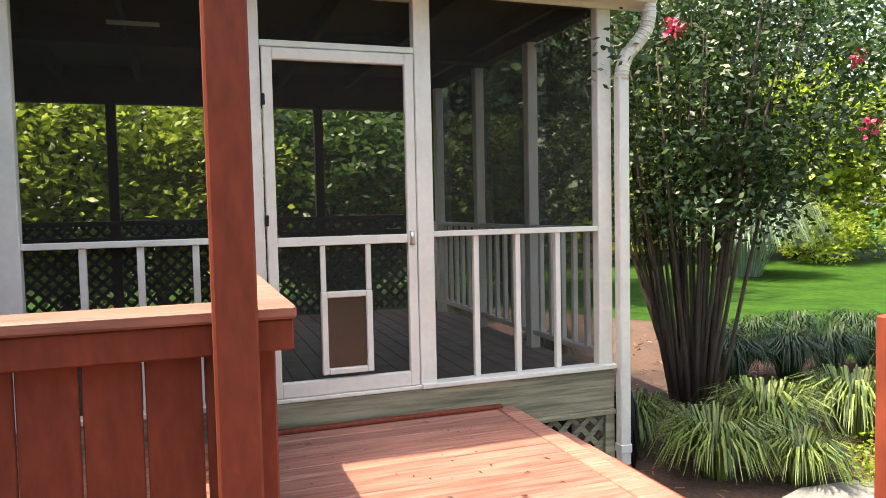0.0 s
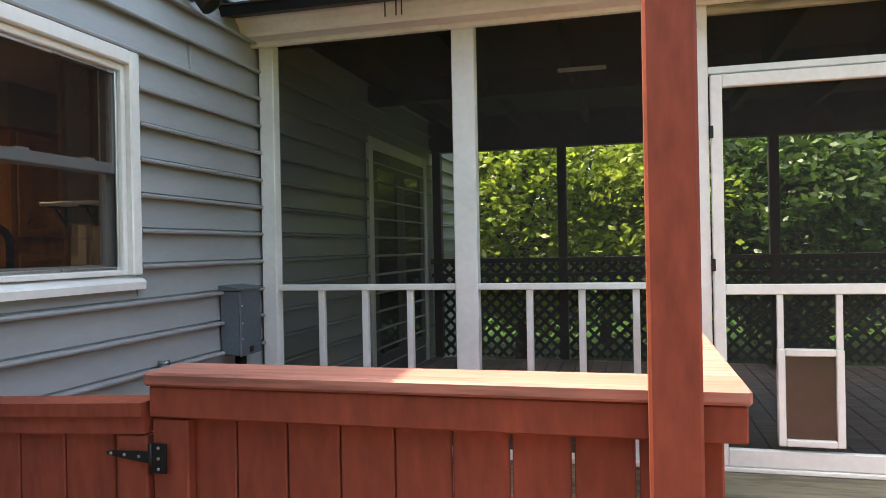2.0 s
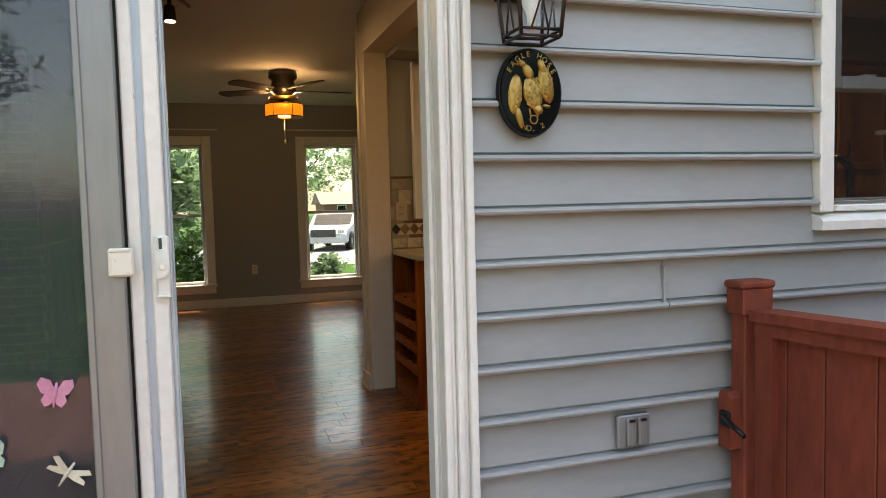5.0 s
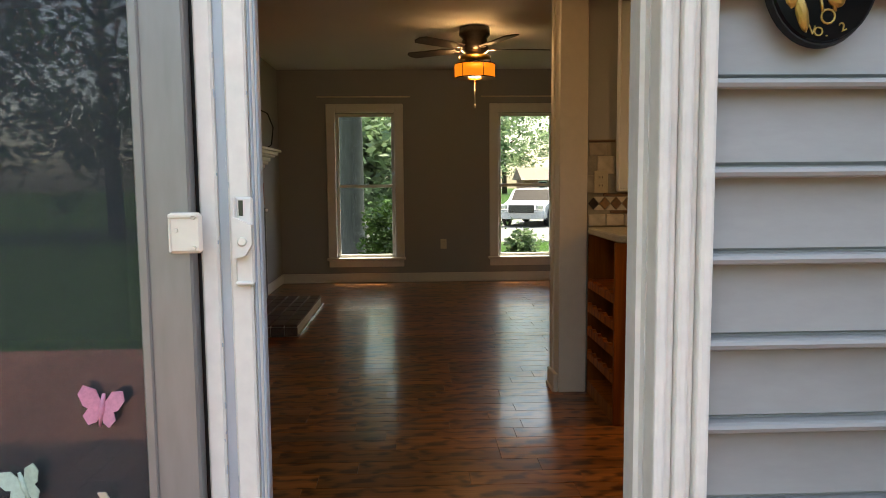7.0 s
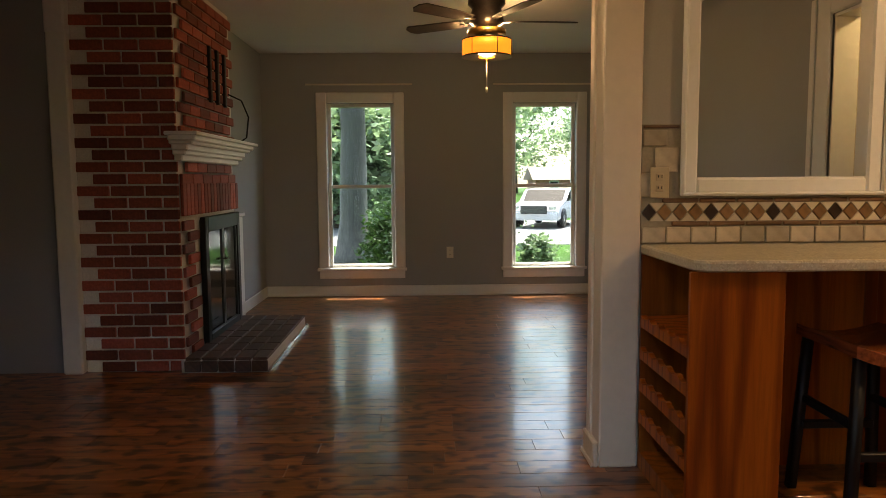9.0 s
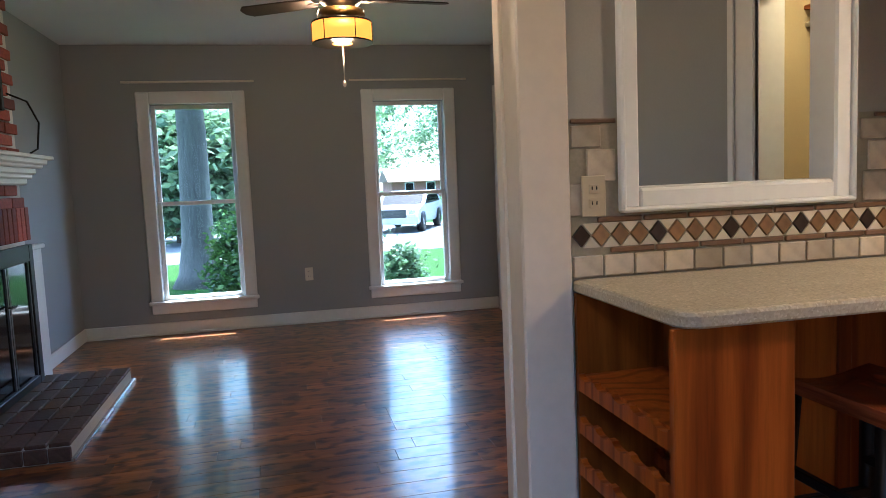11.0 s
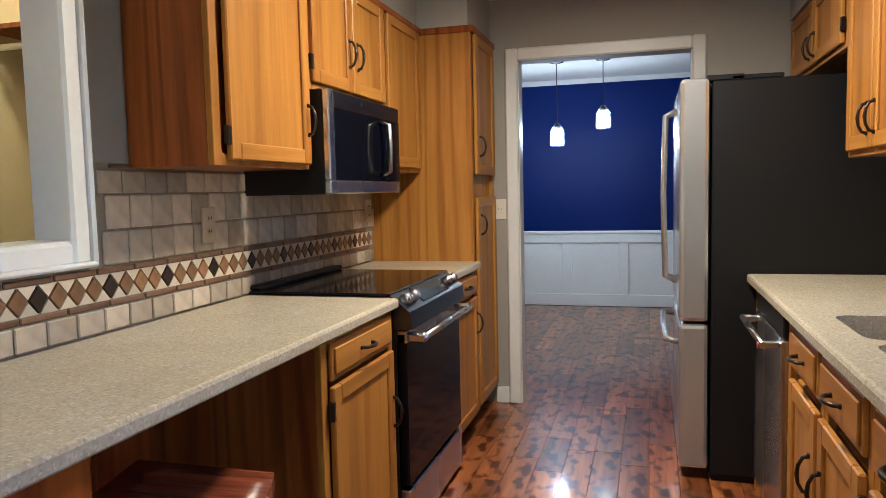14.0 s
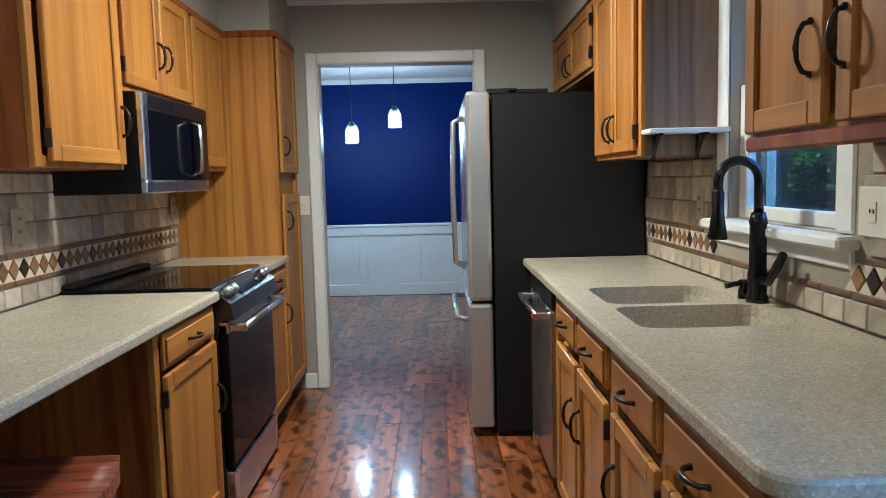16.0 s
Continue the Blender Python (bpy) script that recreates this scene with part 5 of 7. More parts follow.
# ---- tiled backsplashes ----
def splash(name, wall_x, out, y_start, y_end, skip, label):
    """Courses from the worktop up: a low row, two brown strips round a diamond band, and square tiles."""
    top = 1.388
    bed = new_bm()
    holes = sorted(skip)
    at = y_start
    for a, b, zlo in holes + [(y_end, y_end, 9)]:
        if a > at:
            box(bed, (wall_x, at, 0.915), (wall_x + out * 0.006, a, top))
        if b > a:
            box(bed, (wall_x, a, 0.915), (wall_x + out * 0.006, b, min(top, zlo)))
        at = max(at, b)
    t = solid(name, bed, M_GROUT, (wall_x, (y_start + y_end) / 2, 0.915), label, "backsplash", "", "structure")

    def free(y, h, z1):
        return all(not (y + h > a and y < b and z1 > zlo) for a, b, zlo in skip)

    def tile_mesh(w, h, mat_, th=0.010):
        b = new_bm()
        x = wall_x + out * 0.004
        box(b, (0, -w / 2, -h / 2), (out * th, w / 2, h / 2), 0.0035)
        return mesh_of("tile", b, mat_), x

    def row(z0, h, w, mat_, name_, shift=0.0, th=0.010):
        me, x = tile_mesh(w - 0.005, h - 0.005, mat_, th)
        y = y_start - shift
        while y < y_end - 0.02:
            if y > y_start - 0.03 and y + w < y_end + 0.03 and free(y + 0.012, w - 0.024, z0 + h):
                piece(name_, me, t, (x, y + w / 2, z0 + h / 2), Matrix.Rotation(radians(random.uniform(-0.6, 0.6)), 4, "X"))
            y += w
    row(0.918, 0.068, 0.100, M_TILE, "tile")
    row(0.986, 0.022, 0.150, M_TILESTRIP, "tile_strip", 0.03)
    row(1.078, 0.022, 0.150, M_TILESTRIP, "tile_strip", 0.07)
    row(1.100, 0.100, 0.103, M_TILE, "tile", 0.02)
    row(1.200, 0.100, 0.098, M_TILE, "tile", 0.05)
    row(1.300, 0.070, 0.100, M_TILE, "tile", 0.0)
    row(1.370, 0.018, 0.150, M_TILESTRIP, "tile_strip", 0.0)
    # diamonds on a pale band
    pitch, n = 0.0625, 0
    d1, d2 = new_bm(), new_bm()
    for b_ in (d1, d2):
        vs = [b_.verts.new(p) for p in ((0, 0, 0.034), (0, 0.029, 0), (0, 0, -0.034), (0, -0.029, 0))]
        hi = [b_.verts.new((out * 0.010, v.co.y * 0.93, v.co.z * 0.93)) for v in vs]
        b_.faces.new(hi)
        for k in range(4):
            b_.faces.new((vs[k], vs[(k + 1) % 4], hi[(k + 1) % 4], hi[k]))
    me1, me2 = mesh_of("diamond_tile", d1, M_DIAM1), mesh_of("diamond_tile", d2, M_DIAM2)
    tri = new_bm()
    vs = [(-0.028, 0.036), (0.028, 0.036), (0, 0.004)]
    lo = [tri.verts.new((0, a, b)) for a, b in vs]
    hi = [tri.verts.new((out * 0.008, a, b)) for a, b in vs]
    tri.faces.new(hi)
    for k in range(3):
        tri.faces.new((lo[k], lo[(k + 1) % 3], hi[(k + 1) % 3], hi[k]))
    me3 = mesh_of("corner_tile", tri, M_TILELIGHT)
    y = y_start + 0.03
    flip = Matrix.Rotation(math.pi, 4, "X")
    while y < y_end - 0.03:
        if free(y - 0.02, 0.04, 1.07):
            piece("diamond_tile", me2 if n % 4 == 0 else me1, t, (wall_x + out * 0.004, y, 1.043))
            piece("corner_tile", me3, t, (wall_x + out * 0.004, y + pitch / 2, 1.043))
            piece("corner_tile", me3, t, (wall_x + out * 0.004, y + pitch / 2, 1.043), flip)
        y += pitch
        n += 1
    return t


splash("backsplash_west", -4.99, 1, 2.533, 5.578, [(2.690, 3.500, 1.105)], "tumbled travertine backsplash with a dark diamond band")
splash("backsplash_east", -2.51, -1, 2.50, 5.13, [(3.385, 4.25, 1.06)], "tumbled travertine backsplash with a dark diamond band behind the sink")

# ---- outside: siding ----
LAP, Z_REF = 0.155, 1.340
HOLES = ((-0.02, 2.117, -0.6, 2.175), (3.370, 4.217, 1.09, 2.100))
SEAMS = {2.77: (0.87, 1.01), 4.63: (2.10, 2.27)}


def lap_board(y0, y1, z, height=LAP):
    """One lap: its rounded lower lip stands off the wall, its top slips behind the next."""
    b = new_bm()
    prof = [(-2.404, z - 0.003), (-2.372, z - 0.003), (-2.364, z - 0.011), (-2.354, z - 0.0125), (-2.347, z - 0.009), (-2.3445, z - 0.002), (-2.347, z + 0.004), (-2.354, z + 0.007),
            (-2.372, z + 0.006), (-2.386, z + 0.006), (-2.386, z + 0.0105), (-2.375, z + 0.016), (-2.391, z + height + 0.009), (-2.404, z + height + 0.009)]
    prism(b, [(p[0], p[1]) for p in prof], "y", y0, y1)
    return part("siding_board", b, M_SIDING, wall_east)


for k in range(-11, 15):
    z = Z_REF + k * LAP
    spans = [(-2.1, 10.1)]
    for a, b, za, zb in HOLES:
        if z + LAP > za + 0.02 and z < zb - 0.01:
            if za > 0 and z < za - 0.03:
                lap_board(a, b, z, za - z - 0.009)
            spans = [q for s0, s1 in spans for q in ((s0, min(a, s1)), (max(b, s0), s1)) if q[1] - q[0] > 0.02]
    for sy, (za, zb) in SEAMS.items():
        if za < z + LAP / 2 < zb:
            spans = [q for s0, s1 in spans for q in (((s0, sy - 0.0015), (sy + 0.0015, s1)) if s0 < sy < s1 else ((s0, s1),))]
    for s0, s1 in spans:
        lap_board(s0, s1, z)
for sy, (za, zb) in SEAMS.items():
    part("seam_clip", bx((-2.39, sy - 0.006, za + 0.005), (-2.366, sy + 0.004, zb - 0.015), 0.002), M_SIDING, wall_east)
# the flat west slab is unseen, added to keep sun off the living room floor
roof = structure("roof", obox(obox(obox(new_bm(), pose(-2.5, 3.6, 3.72, 0, 22, 0), (1.3, 11.6, 0.10)), pose(-6.0, 3.6, 4.6, 0, 14, 0), (6.6, 11.6, 0.1)), pose(-9.93, 3.6, 2.62), (0.86, 11.6, 0.1)), M_DARKWOOD, "dark shingled house roof with an unseen west eave added to block sun", "roof")
structure("wall_house_back", boxes(((-9.64, -2.34, -0.6), (-2.4, -2.22, 3.4)), ((-9.8, 10.0, -0.6), (-2.41, 10.12, 3.4))), M_SIDING, "grey-blue outer walls of the house", "wall")

# lantern
ln = thing("wall_lantern", (-2.3, 2.265, 1.66), "dark bronze wall lantern with seeded glass panes", "wall lantern")
part("back_plate", bx((-2.375, 2.20, 1.80), (-2.355, 2.30, 2.02), 0.006), M_BRONZE, ln)
part("arm", tube(new_bm(), [(-2.36, 2.265, 1.98), (-2.30, 2.265, 2.02), (-2.26, 2.265, 1.99), (-2.255, 2.265, 1.93)], 0.012, 8), M_BRONZE, ln)
cg = new_bm()
for z0, h0, h1, dz in ((1.84, 0.083, 0.080, 0.007), (1.847, 0.072, 0.050, 0.052), (1.899, 0.030, 0.022, 0.030)):
    vs = [[cg.verts.new((-2.255 + sx * h, 2.265 + sy * h, zz)) for sx, sy in ((-1, -1), (1, -1), (1, 1), (-1, 1))] for h, zz in ((h0, z0), (h1, z0 + dz))]
    cg.faces.new(vs[0][::-1])
    cg.faces.new(vs[1])
    for k in range(4):
        cg.faces.new((vs[0][k], vs[0][(k + 1) % 4], vs[1][(k + 1) % 4], vs[1][k]))
part("roof_cap", cg, M_BRONZE, ln)
for sx, sy in ((-1, -1), (1, -1), (1, 1), (-1, 1)):
    part("corner_bar", tube(new_bm(), [(-2.255 + sx * 0.058, 2.265 + sy * 0.058, 1.672), (-2.255 + sx * 0.072, 2.265 + sy * 0.072, 1.842)], 0.006, 4), M_BRONZE, ln)
for z, h in ((1.672, 0.058), (1.69, 0.060), (1.842, 0.072)):
    ring = [(-2.255 - h, 2.265 - h, z), (-2.255 + h, 2.265 - h, z), (-2.255 + h, 2.265 + h, z), (-2.255 - h, 2.265 + h, z)]
    rg_ = new_bm()
    tube(rg_, [*ring, ring[0], ring[1]], 0.005, 4)
    part("ring_bar", rg_, M_BRONZE, ln)
for sx, sy in ((1, 0), (0, 1), (0, -1)):
    for q in (-0.03, 0.02):
        part("twig_bar", tube(new_bm(), [(-2.255 + sx * 0.062 + (q if sx == 0 else 0), 2.265 + sy * 0.062 + (q if sx else 0), 1.69), (-2.255 + sx * 0.068 - (q * 0.6 if sx == 0 else 0), 2.265 + sy * 0.068 - (q * 0.6 if sx else 0), 1.83)], 0.003, 4), M_BRONZE, ln)
for sx, sy in ((1, 0), (0, 1), (0, -1)):
    g = bx((-2.255 - (0.003 if sx else 0.06) + sx * 0.062, 2.265 - (0.06 if sx else 0.003) + sy * 0.062, 1.69), (-2.255 + (0.001 if sx else 0.06) + sx * 0.062, 2.265 + (0.06 if sx else 0.001) + sy * 0.062, 1.835))
    part("pane", g, M_GLASS, ln).visible_shadow = False
ln.location.z -= 0.018
part("bulb", lathe(new_bm(), [(0.012, 1.70), (0.014, 1.74), (0.03, 1.78), (0.026, 1.81), (0.008, 1.835)], pose(-2.255, 2.265, 0), 14), plain("frosted_bulb", (0.75, 0.73, 0.68), 0.3, grain=30, vary=0.03), ln)

# oval plaque: black, gold rim, gold bird in relief and lettering
pq = thing("wall_plaque", (-2.35, 2.298, 1.525), "oval black plaque with a gold eagle in relief", "plaque")


def oval(ry, rz, h, x):
    b = new_bm()
    ang = [2 * math.pi * k / 40 for k in range(40)]
    lo = [b.verts.new((x, 2.298 + ry * math.cos(a), 1.525 + rz * math.sin(a))) for a in ang]
    hi = [b.verts.new((x + h, 2.298 + (ry - 0.004) * math.cos(a), 1.525 + (rz - 0.004) * math.sin(a))) for a in ang]
    b.faces.new(lo[::-1])
    b.faces.new(hi)
    for k in range(40):
        b.faces.new((lo[k], lo[(k + 1) % 40], hi[(k + 1) % 40], hi[k]))
    return b


part("rim", oval(0.103, 0.129, 0.014, -2.366), M_BLACK, pq)
part("face", oval(0.097, 0.123, 0.006, -2.353), M_BLACKGLOSS, pq)
eg = new_bm()
for dy, dz, ry, rz, turn in ((0.004, -0.004, 0.030, 0.050, -14), (-0.052, -0.008, 0.022, 0.058, 6), (-0.040, -0.072, 0.011, 0.034, -14), (0.046, 0.022, 0.024, 0.056, -12), (0.034, 0.070, 0.012, 0.026, -24),
                             (-0.010, 0.056, 0.015, 0.026, -30), (-0.030, 0.080, 0.014, 0.010, 20), (-0.046, 0.076, 0.008, 0.004, 20), (0.046, -0.040, 0.014, 0.006, 10), (0.020, -0.050, 0.016, 0.014, 20)):
    bmesh.ops.create_icosphere(eg, subdivisions=2, radius=1, matrix=pose(-2.347, 2.298 + dy, 1.525 + dz) @ Matrix.Rotation(radians(-turn), 4, "X") @ Matrix.Diagonal((0.010, ry, rz, 1)))
for cy, cz, ry, rz, n_ in ((0.004, -0.004, 0.028, 0.046, 46), (-0.050, -0.010, 0.017, 0.048, 30), (0.046, 0.022, 0.019, 0.046, 32)):
    for k in range(n_):
        a, rr = random.uniform(0, 6.28), random.uniform(0, 1) ** 0.5
        lift = 0.009 * math.sqrt(max(0.05, 1 - rr * rr))
        bmesh.ops.create_icosphere(eg, subdivisions=1, radius=1, matrix=pose(-2.347 + lift, 2.298 + cy + ry * rr * math.cos(a), 1.525 + cz + rz * rr * math.sin(a)) @ Matrix.Rotation(random.uniform(-0.6, 0.6), 4, "X") @ Matrix.Diagonal((0.003, 0.0042, 0.0068, 1)))
for q in (-0.008, 0.014):
    tube(eg, [(-2.346, 2.298 + q, 1.478), (-2.345, 2.298 + q + 0.004, 1.455)], 0.003, 5)
ringp = [(-2.346, 2.304 + 0.012 * math.cos(a * 0.5236), 1.447 + 0.012 * math.sin(a * 0.5236)) for a in range(13)]
tube(eg, ringp, 0.002, 5, False)
part("eagle_relief", eg, M_BRASS, pq, "gold relief eagle")


def lettering(word, ry, rz, a0, a1, size):
    """Letters along an arc of the oval."""
    for k, ch in enumerate(word):
        if ch == " ":
            continue
        a = radians(a0 + (a1 - a0) * k / max(1, len(word) - 1))
        cu = bpy.data.curves.new("letter", "FONT")
        cu.body, cu.size, cu.extrude, cu.align_x, cu.align_y = ch, size, 0.0012, "CENTER", "CENTER"
        tmp = bpy.data.objects.new("letter", cu)
        scene.collection.objects.link(tmp)
        bpy.context.view_layer.update()
        me = bpy.data.meshes.new_from_object(tmp.evaluated_get(bpy.context.evaluated_depsgraph_get()))
        bpy.data.objects.remove(tmp)
        me.materials.append(M_BRASS)
        ob = new("letter", me)
        ob.parent = pq
        turn = (a - math.pi / 2) if a0 > a1 else (a + math.pi / 2)
        place = Vector((-2.3455, 2.298 + ry * math.cos(a), 1.525 + rz * math.sin(a)))
        ob.matrix_basis = Matrix.Translation(place - ORIGIN[pq]) @ Matrix.Rotation(turn, 4, "X") @ pose(0, 0, 0, 90, 0, 90)


lettering("EAGLE HOSE", 0.082, 0.107, 146, 34, 0.022)
lettering("NO. 2", 0.080, 0.105, 252, 294, 0.022)
pq.location.x += 0.014

ob_ = thing("outdoor_outlet", (-2.36, 2.64, 0.50), "white weatherproof double outlet on the siding", "wall outlet")
part("plate", bx((-2.372, 2.585, 0.430), (-2.352, 2.700, 0.535), 0.004), M_ALU, ob_)
for y in (2.612, 2.652):
    part("cover", bx((-2.352, y, 0.440), (-2.338, y + 0.030, 0.526), 0.004), M_ALU, ob_)
    part("cover_hinge", bx((-2.340, y + 0.004, 0.516), (-2.333, y + 0.026, 0.528), 0.002), M_STEELDARK, ob_)

eb = thing("electrical_box", (-2.30, 4.95, 0.70), "narrow grey painted steel electrical box on the siding", "electrical box")
part("case", bx((-2.372, 4.85, 0.705), (-2.262, 5.055, 1.040), 0.006), M_BOX, eb)
part("lid", bx((-2.262, 4.846, 0.700), (-2.252, 5.059, 1.042), 0.004), M_BOX, eb)
part("hood", prism(new_bm(), [(-2.372, 1.040), (-2.240, 1.040), (-2.240, 1.050), (-2.372, 1.066)], "y", 4.838, 5.067), M_BOX, eb)
for z in (0.79, 0.87, 0.96):
    part("screw", lathe(new_bm(), [(0.006, 0), (0.005, 0.004)], pose(-2.252, 4.862, z, 0, 90, 0), 8), M_STEEL, eb)
part("hasp", bx((-2.254, 4.93, 0.712), (-2.244, 4.965, 0.745), 0.003), M_STEELDARK, eb)
part("conduit", tube(new_bm(), [(-2.315, 4.95, 0.71), (-2.315, 4.95, -0.06)], 0.03, 10), M_BLACK, eb)
fl = thing("flood_light", (-2.3, 4.63, 2.43), "small dark flood light under the eave", "flood light")
part("bracket", bx((-2.38, 4.60, 2.47), (-2.33, 4.66, 2.56), 0.005), M_BRONZE, fl)
part("head", lathe(new_bm(), [(0.03, 0), (0.05, 0.04), (0.055, 0.10), (0.045, 0.10)], pose(-2.32, 4.63, 2.51, 0, 140, 10), 16), M_BRONZE, fl)
# small round pale knob on the siding, its use unknown
hs = thing("garden_tap", (-2.33, 4.34, 0.74), "small round metal knob on the siding behind the gate", "tap")
part("spout", tube(new_bm(), [(-2.37, 4.34, 0.748), (-2.345, 4.34, 0.748), (-2.318, 4.34, 0.750)], [0.010, 0.008, 0.012], 8), M_STEEL, hs)

# ---- deck ----
DZ = -0.03
deck = structure("deck", boxes(((-2.4, -1.4, -0.30), (1.38, 5.24, DZ - 0.035))), M_RED, "red stained timber deck with worn boards", "deck")
bw, y = 0.138, -1.4
widths = mesh_of("deck_board", box(new_bm(), (-1.88, 0, -0.034), (1.88, bw - 0.006, 0), 0.004), M_DECK)
while y < 5.2:
    piece("deck_board", widths, deck, (-0.50 + 0.0, y, DZ))
    y += bw
part("border_board", bx((1.385, -1.4, DZ - 0.034), (1.50, 5.24, DZ + 0.003), 0.005), M_DECK, deck)
part("rim_board", bx((1.48, -1.4, -0.28), (1.52, 5.26, DZ - 0.036), 0.004), M_RED, deck)
part("lower_ledge", bx((1.522, 2.6, -0.14), (1.665, 4.86, -0.10), 0.006), M_DECK, deck)
part("lower_ledge", bx((1.667, 2.6, -0.22), (1.80, 4.60, -0.18), 0.006), M_RED, deck)
part("ledge_riser", bx((1.64, 2.6, -0.28), (1.664, 4.84, -0.142)), M_RED, deck)
part("far_ledger", bx((-0.15, 5.20, DZ + 0.002), (1.42, 5.245, DZ + 0.022), 0.004), M_RED, deck)
litter = new_bm()
for k in range(34):
    x, yy, a = random.uniform(0.05, 1.3), random.uniform(3.9, 5.15), random.uniform(0, 6.3)
    s = random.uniform(0.010, 0.026)
    m = pose(x, yy, DZ + 0.004, random.uniform(-15, 15), random.uniform(-15, 15), math.degrees(a))
    vs = [litter.verts.new(m @ Vector(p)) for p in ((-s, 0, 0), (0, 0.35 * s, 0.004), (s, 0, 0), (0, -0.35 * s, 0.002))]
    litter.faces.new(vs)
solid("fallen_leaves", litter, plain("dry_leaf", (0.045, 0.018, 0.010), 0.7, grain=60), (0.7, 4.6, DZ), "dry brown leaves scattered on the deck", "leaves", "", "stuff")

# ---- fence with gate ----
fe = thing("deck_fence", (-0.75, 3.07, DZ), "red stained board fence with a flat cap along the deck", "fence")
part("cap", bx((-1.425, 2.985, 0.928), (-0.092, 3.140, 0.960), 0.006), M_CAPWOOD, fe, "flat cap with sunlight and wear in its paler red")
part("apron", bx((-1.42, 3.000, 0.852), (-0.098, 3.045, 0.926), 0.004), M_RED, fe)
part("stile", bx((-1.42, 3.012, DZ), (-1.325, 3.045, 0.847), 0.004), M_RED, fe)
part("bottom_rail", bx((-1.325, 3.02, 0.06), (-0.15, 3.045, 0.16), 0.004), M_RED, fe)
for k in range(9):
    x = -1.347 + k * 0.1308
    part("board", bx((x, 3.048, DZ), (x + (0.1262 if k < 5 else 0.1235), 3.068, 0.925), 0.003), M_RED, fe)
part("end_post", bx((-0.225, 3.07, DZ), (-0.135, 3.138, 0.926), 0.005), M_RED, fe)
tall = solid("roof_post", bx((-0.283, 2.895, DZ), (-0.188, 2.983, 3.3), 0.006), M_RED, (-0.23, 2.93, DZ), "tall red stained post in front of the fence", "post")
gt = thing("gate", (-1.83, 3.05, DZ), "red stained board gate with a black strap hinge", "gate")
SAG = 0.041  # the latch end hangs lower


def sagging(x0, x1, y0, y1, z0, z1):
    k = SAG
    return prism(new_bm(), [(x, z + k * (x + 1.43)) for x, z in ((x0, z0), (x1, z0), (x1, z1), (x0, z1))], "y", y0, y1)


part("cap", sagging(-2.242, -1.43, 2.985, 3.085, 0.856, 0.888), M_RED, gt)
part("top_rail", sagging(-2.235, -1.432, 3.0, 3.04, 0.812, 0.855), M_RED, gt)
part("left_stile", sagging(-2.235, -2.165, 3.005, 3.045, 0.0, 0.811), M_RED, gt)
part("right_stile", bx((-1.515, 3.005, 0.0), (-1.432, 3.045, 0.807), 0.004), M_RED, gt)
for x, w in ((-2.168, 0.030), (-2.134, 0.138), (-1.992, 0.164), (-1.824, 0.134), (-1.686, 0.142), (-1.540, 0.03)):
    part("board", bx((x, 3.032, 0.0), (x + w, 3.05, 0.818), 0.003), M_RED, gt)
hg = prism(new_bm(), [(-1.535, 0.760), (-1.45, 0.748), (-1.412, 0.744), (-1.412, 0.722), (-1.372, 0.722), (-1.372, 0.792), (-1.412, 0.792), (-1.412, 0.772), (-1.45, 0.772), (-1.535, 0.768)], "y", 2.994, 2.999)
hgp = part("strap_hinge", hg, M_IRON, gt, "black iron strap hinge")
part("pin", tube(new_bm(), [(-1.412, 2.993, 0.722), (-1.412, 2.993, 0.792)], 0.005, 8), M_IRON, hgp)
for x, z in ((-1.522, 0.764), (-1.485, 0.762), (-1.445, 0.760), (-1.392, 0.782), (-1.392, 0.732), (-1.392, 0.757)):
    part("bolt", lathe(new_bm(), [(0.004, 0), (0.003, 0.003)], pose(x, 2.994, z, 90, 0, 0), 8), M_STEEL, hgp)
gp = thing("gate_post", (-2.31, 3.10, DZ), "red gate post with a square cap and black latch", "post")
part("shaft", bx((-2.340, 2.998, DZ), (-2.275, 3.090, 0.84), 0.005), M_RED, gp)
part("collar", bx((-2.348, 2.986, 0.835), (-2.266, 3.102, 0.918), 0.004), M_RED, gp)
part("cap", bx((-2.353, 2.978, 0.918), (-2.260, 3.110, 0.942), 0.007), M_RED, gp)
lb_ = prism(new_bm(), [(-2.345, 0.40), (-2.29, 0.40), (-2.29, 0.565), (-2.305, 0.585), (-2.335, 0.585), (-2.345, 0.57)], "y", 2.955, 2.998)
part("latch_block", lb_, M_RED, gp)
part("latch", tube(box(new_bm(), (-2.325, 2.94, 0.475), (-2.28, 2.955, 0.525), 0.004), [(-2.31, 2.945, 0.51), (-2.25, 2.93, 0.495), (-2.19, 2.925, 0.478)], 0.008, 6), M_IRON, gp)

sf = thing("side_fence", (-0.1, 4.2, DZ), "red stained side fence with a paler cap", "fence")
part("cap", bx((-0.222, 3.142, 0.926), (-0.092, 5.24, 0.958), 0.005), M_DECK, sf)
for xa in (-0.200, -0.127):
    part("apron", bx((xa, 3.145, 0.848), (xa + 0.022, 5.22, 0.925), 0.004), M_RED, sf)
for k in range(14):
    y = 3.16 + k * 0.147
    part("board", bx((-0.168, y, DZ), (-0.148, y + 0.141, 0.92), 0.003), M_RED, sf)
rp = solid("rail_post", bx((1.40, 2.62, DZ), (1.49, 2.71, 0.87), 0.006), M_RED, (1.45, 2.66, DZ), "red stained railing post at the deck edge", "post")

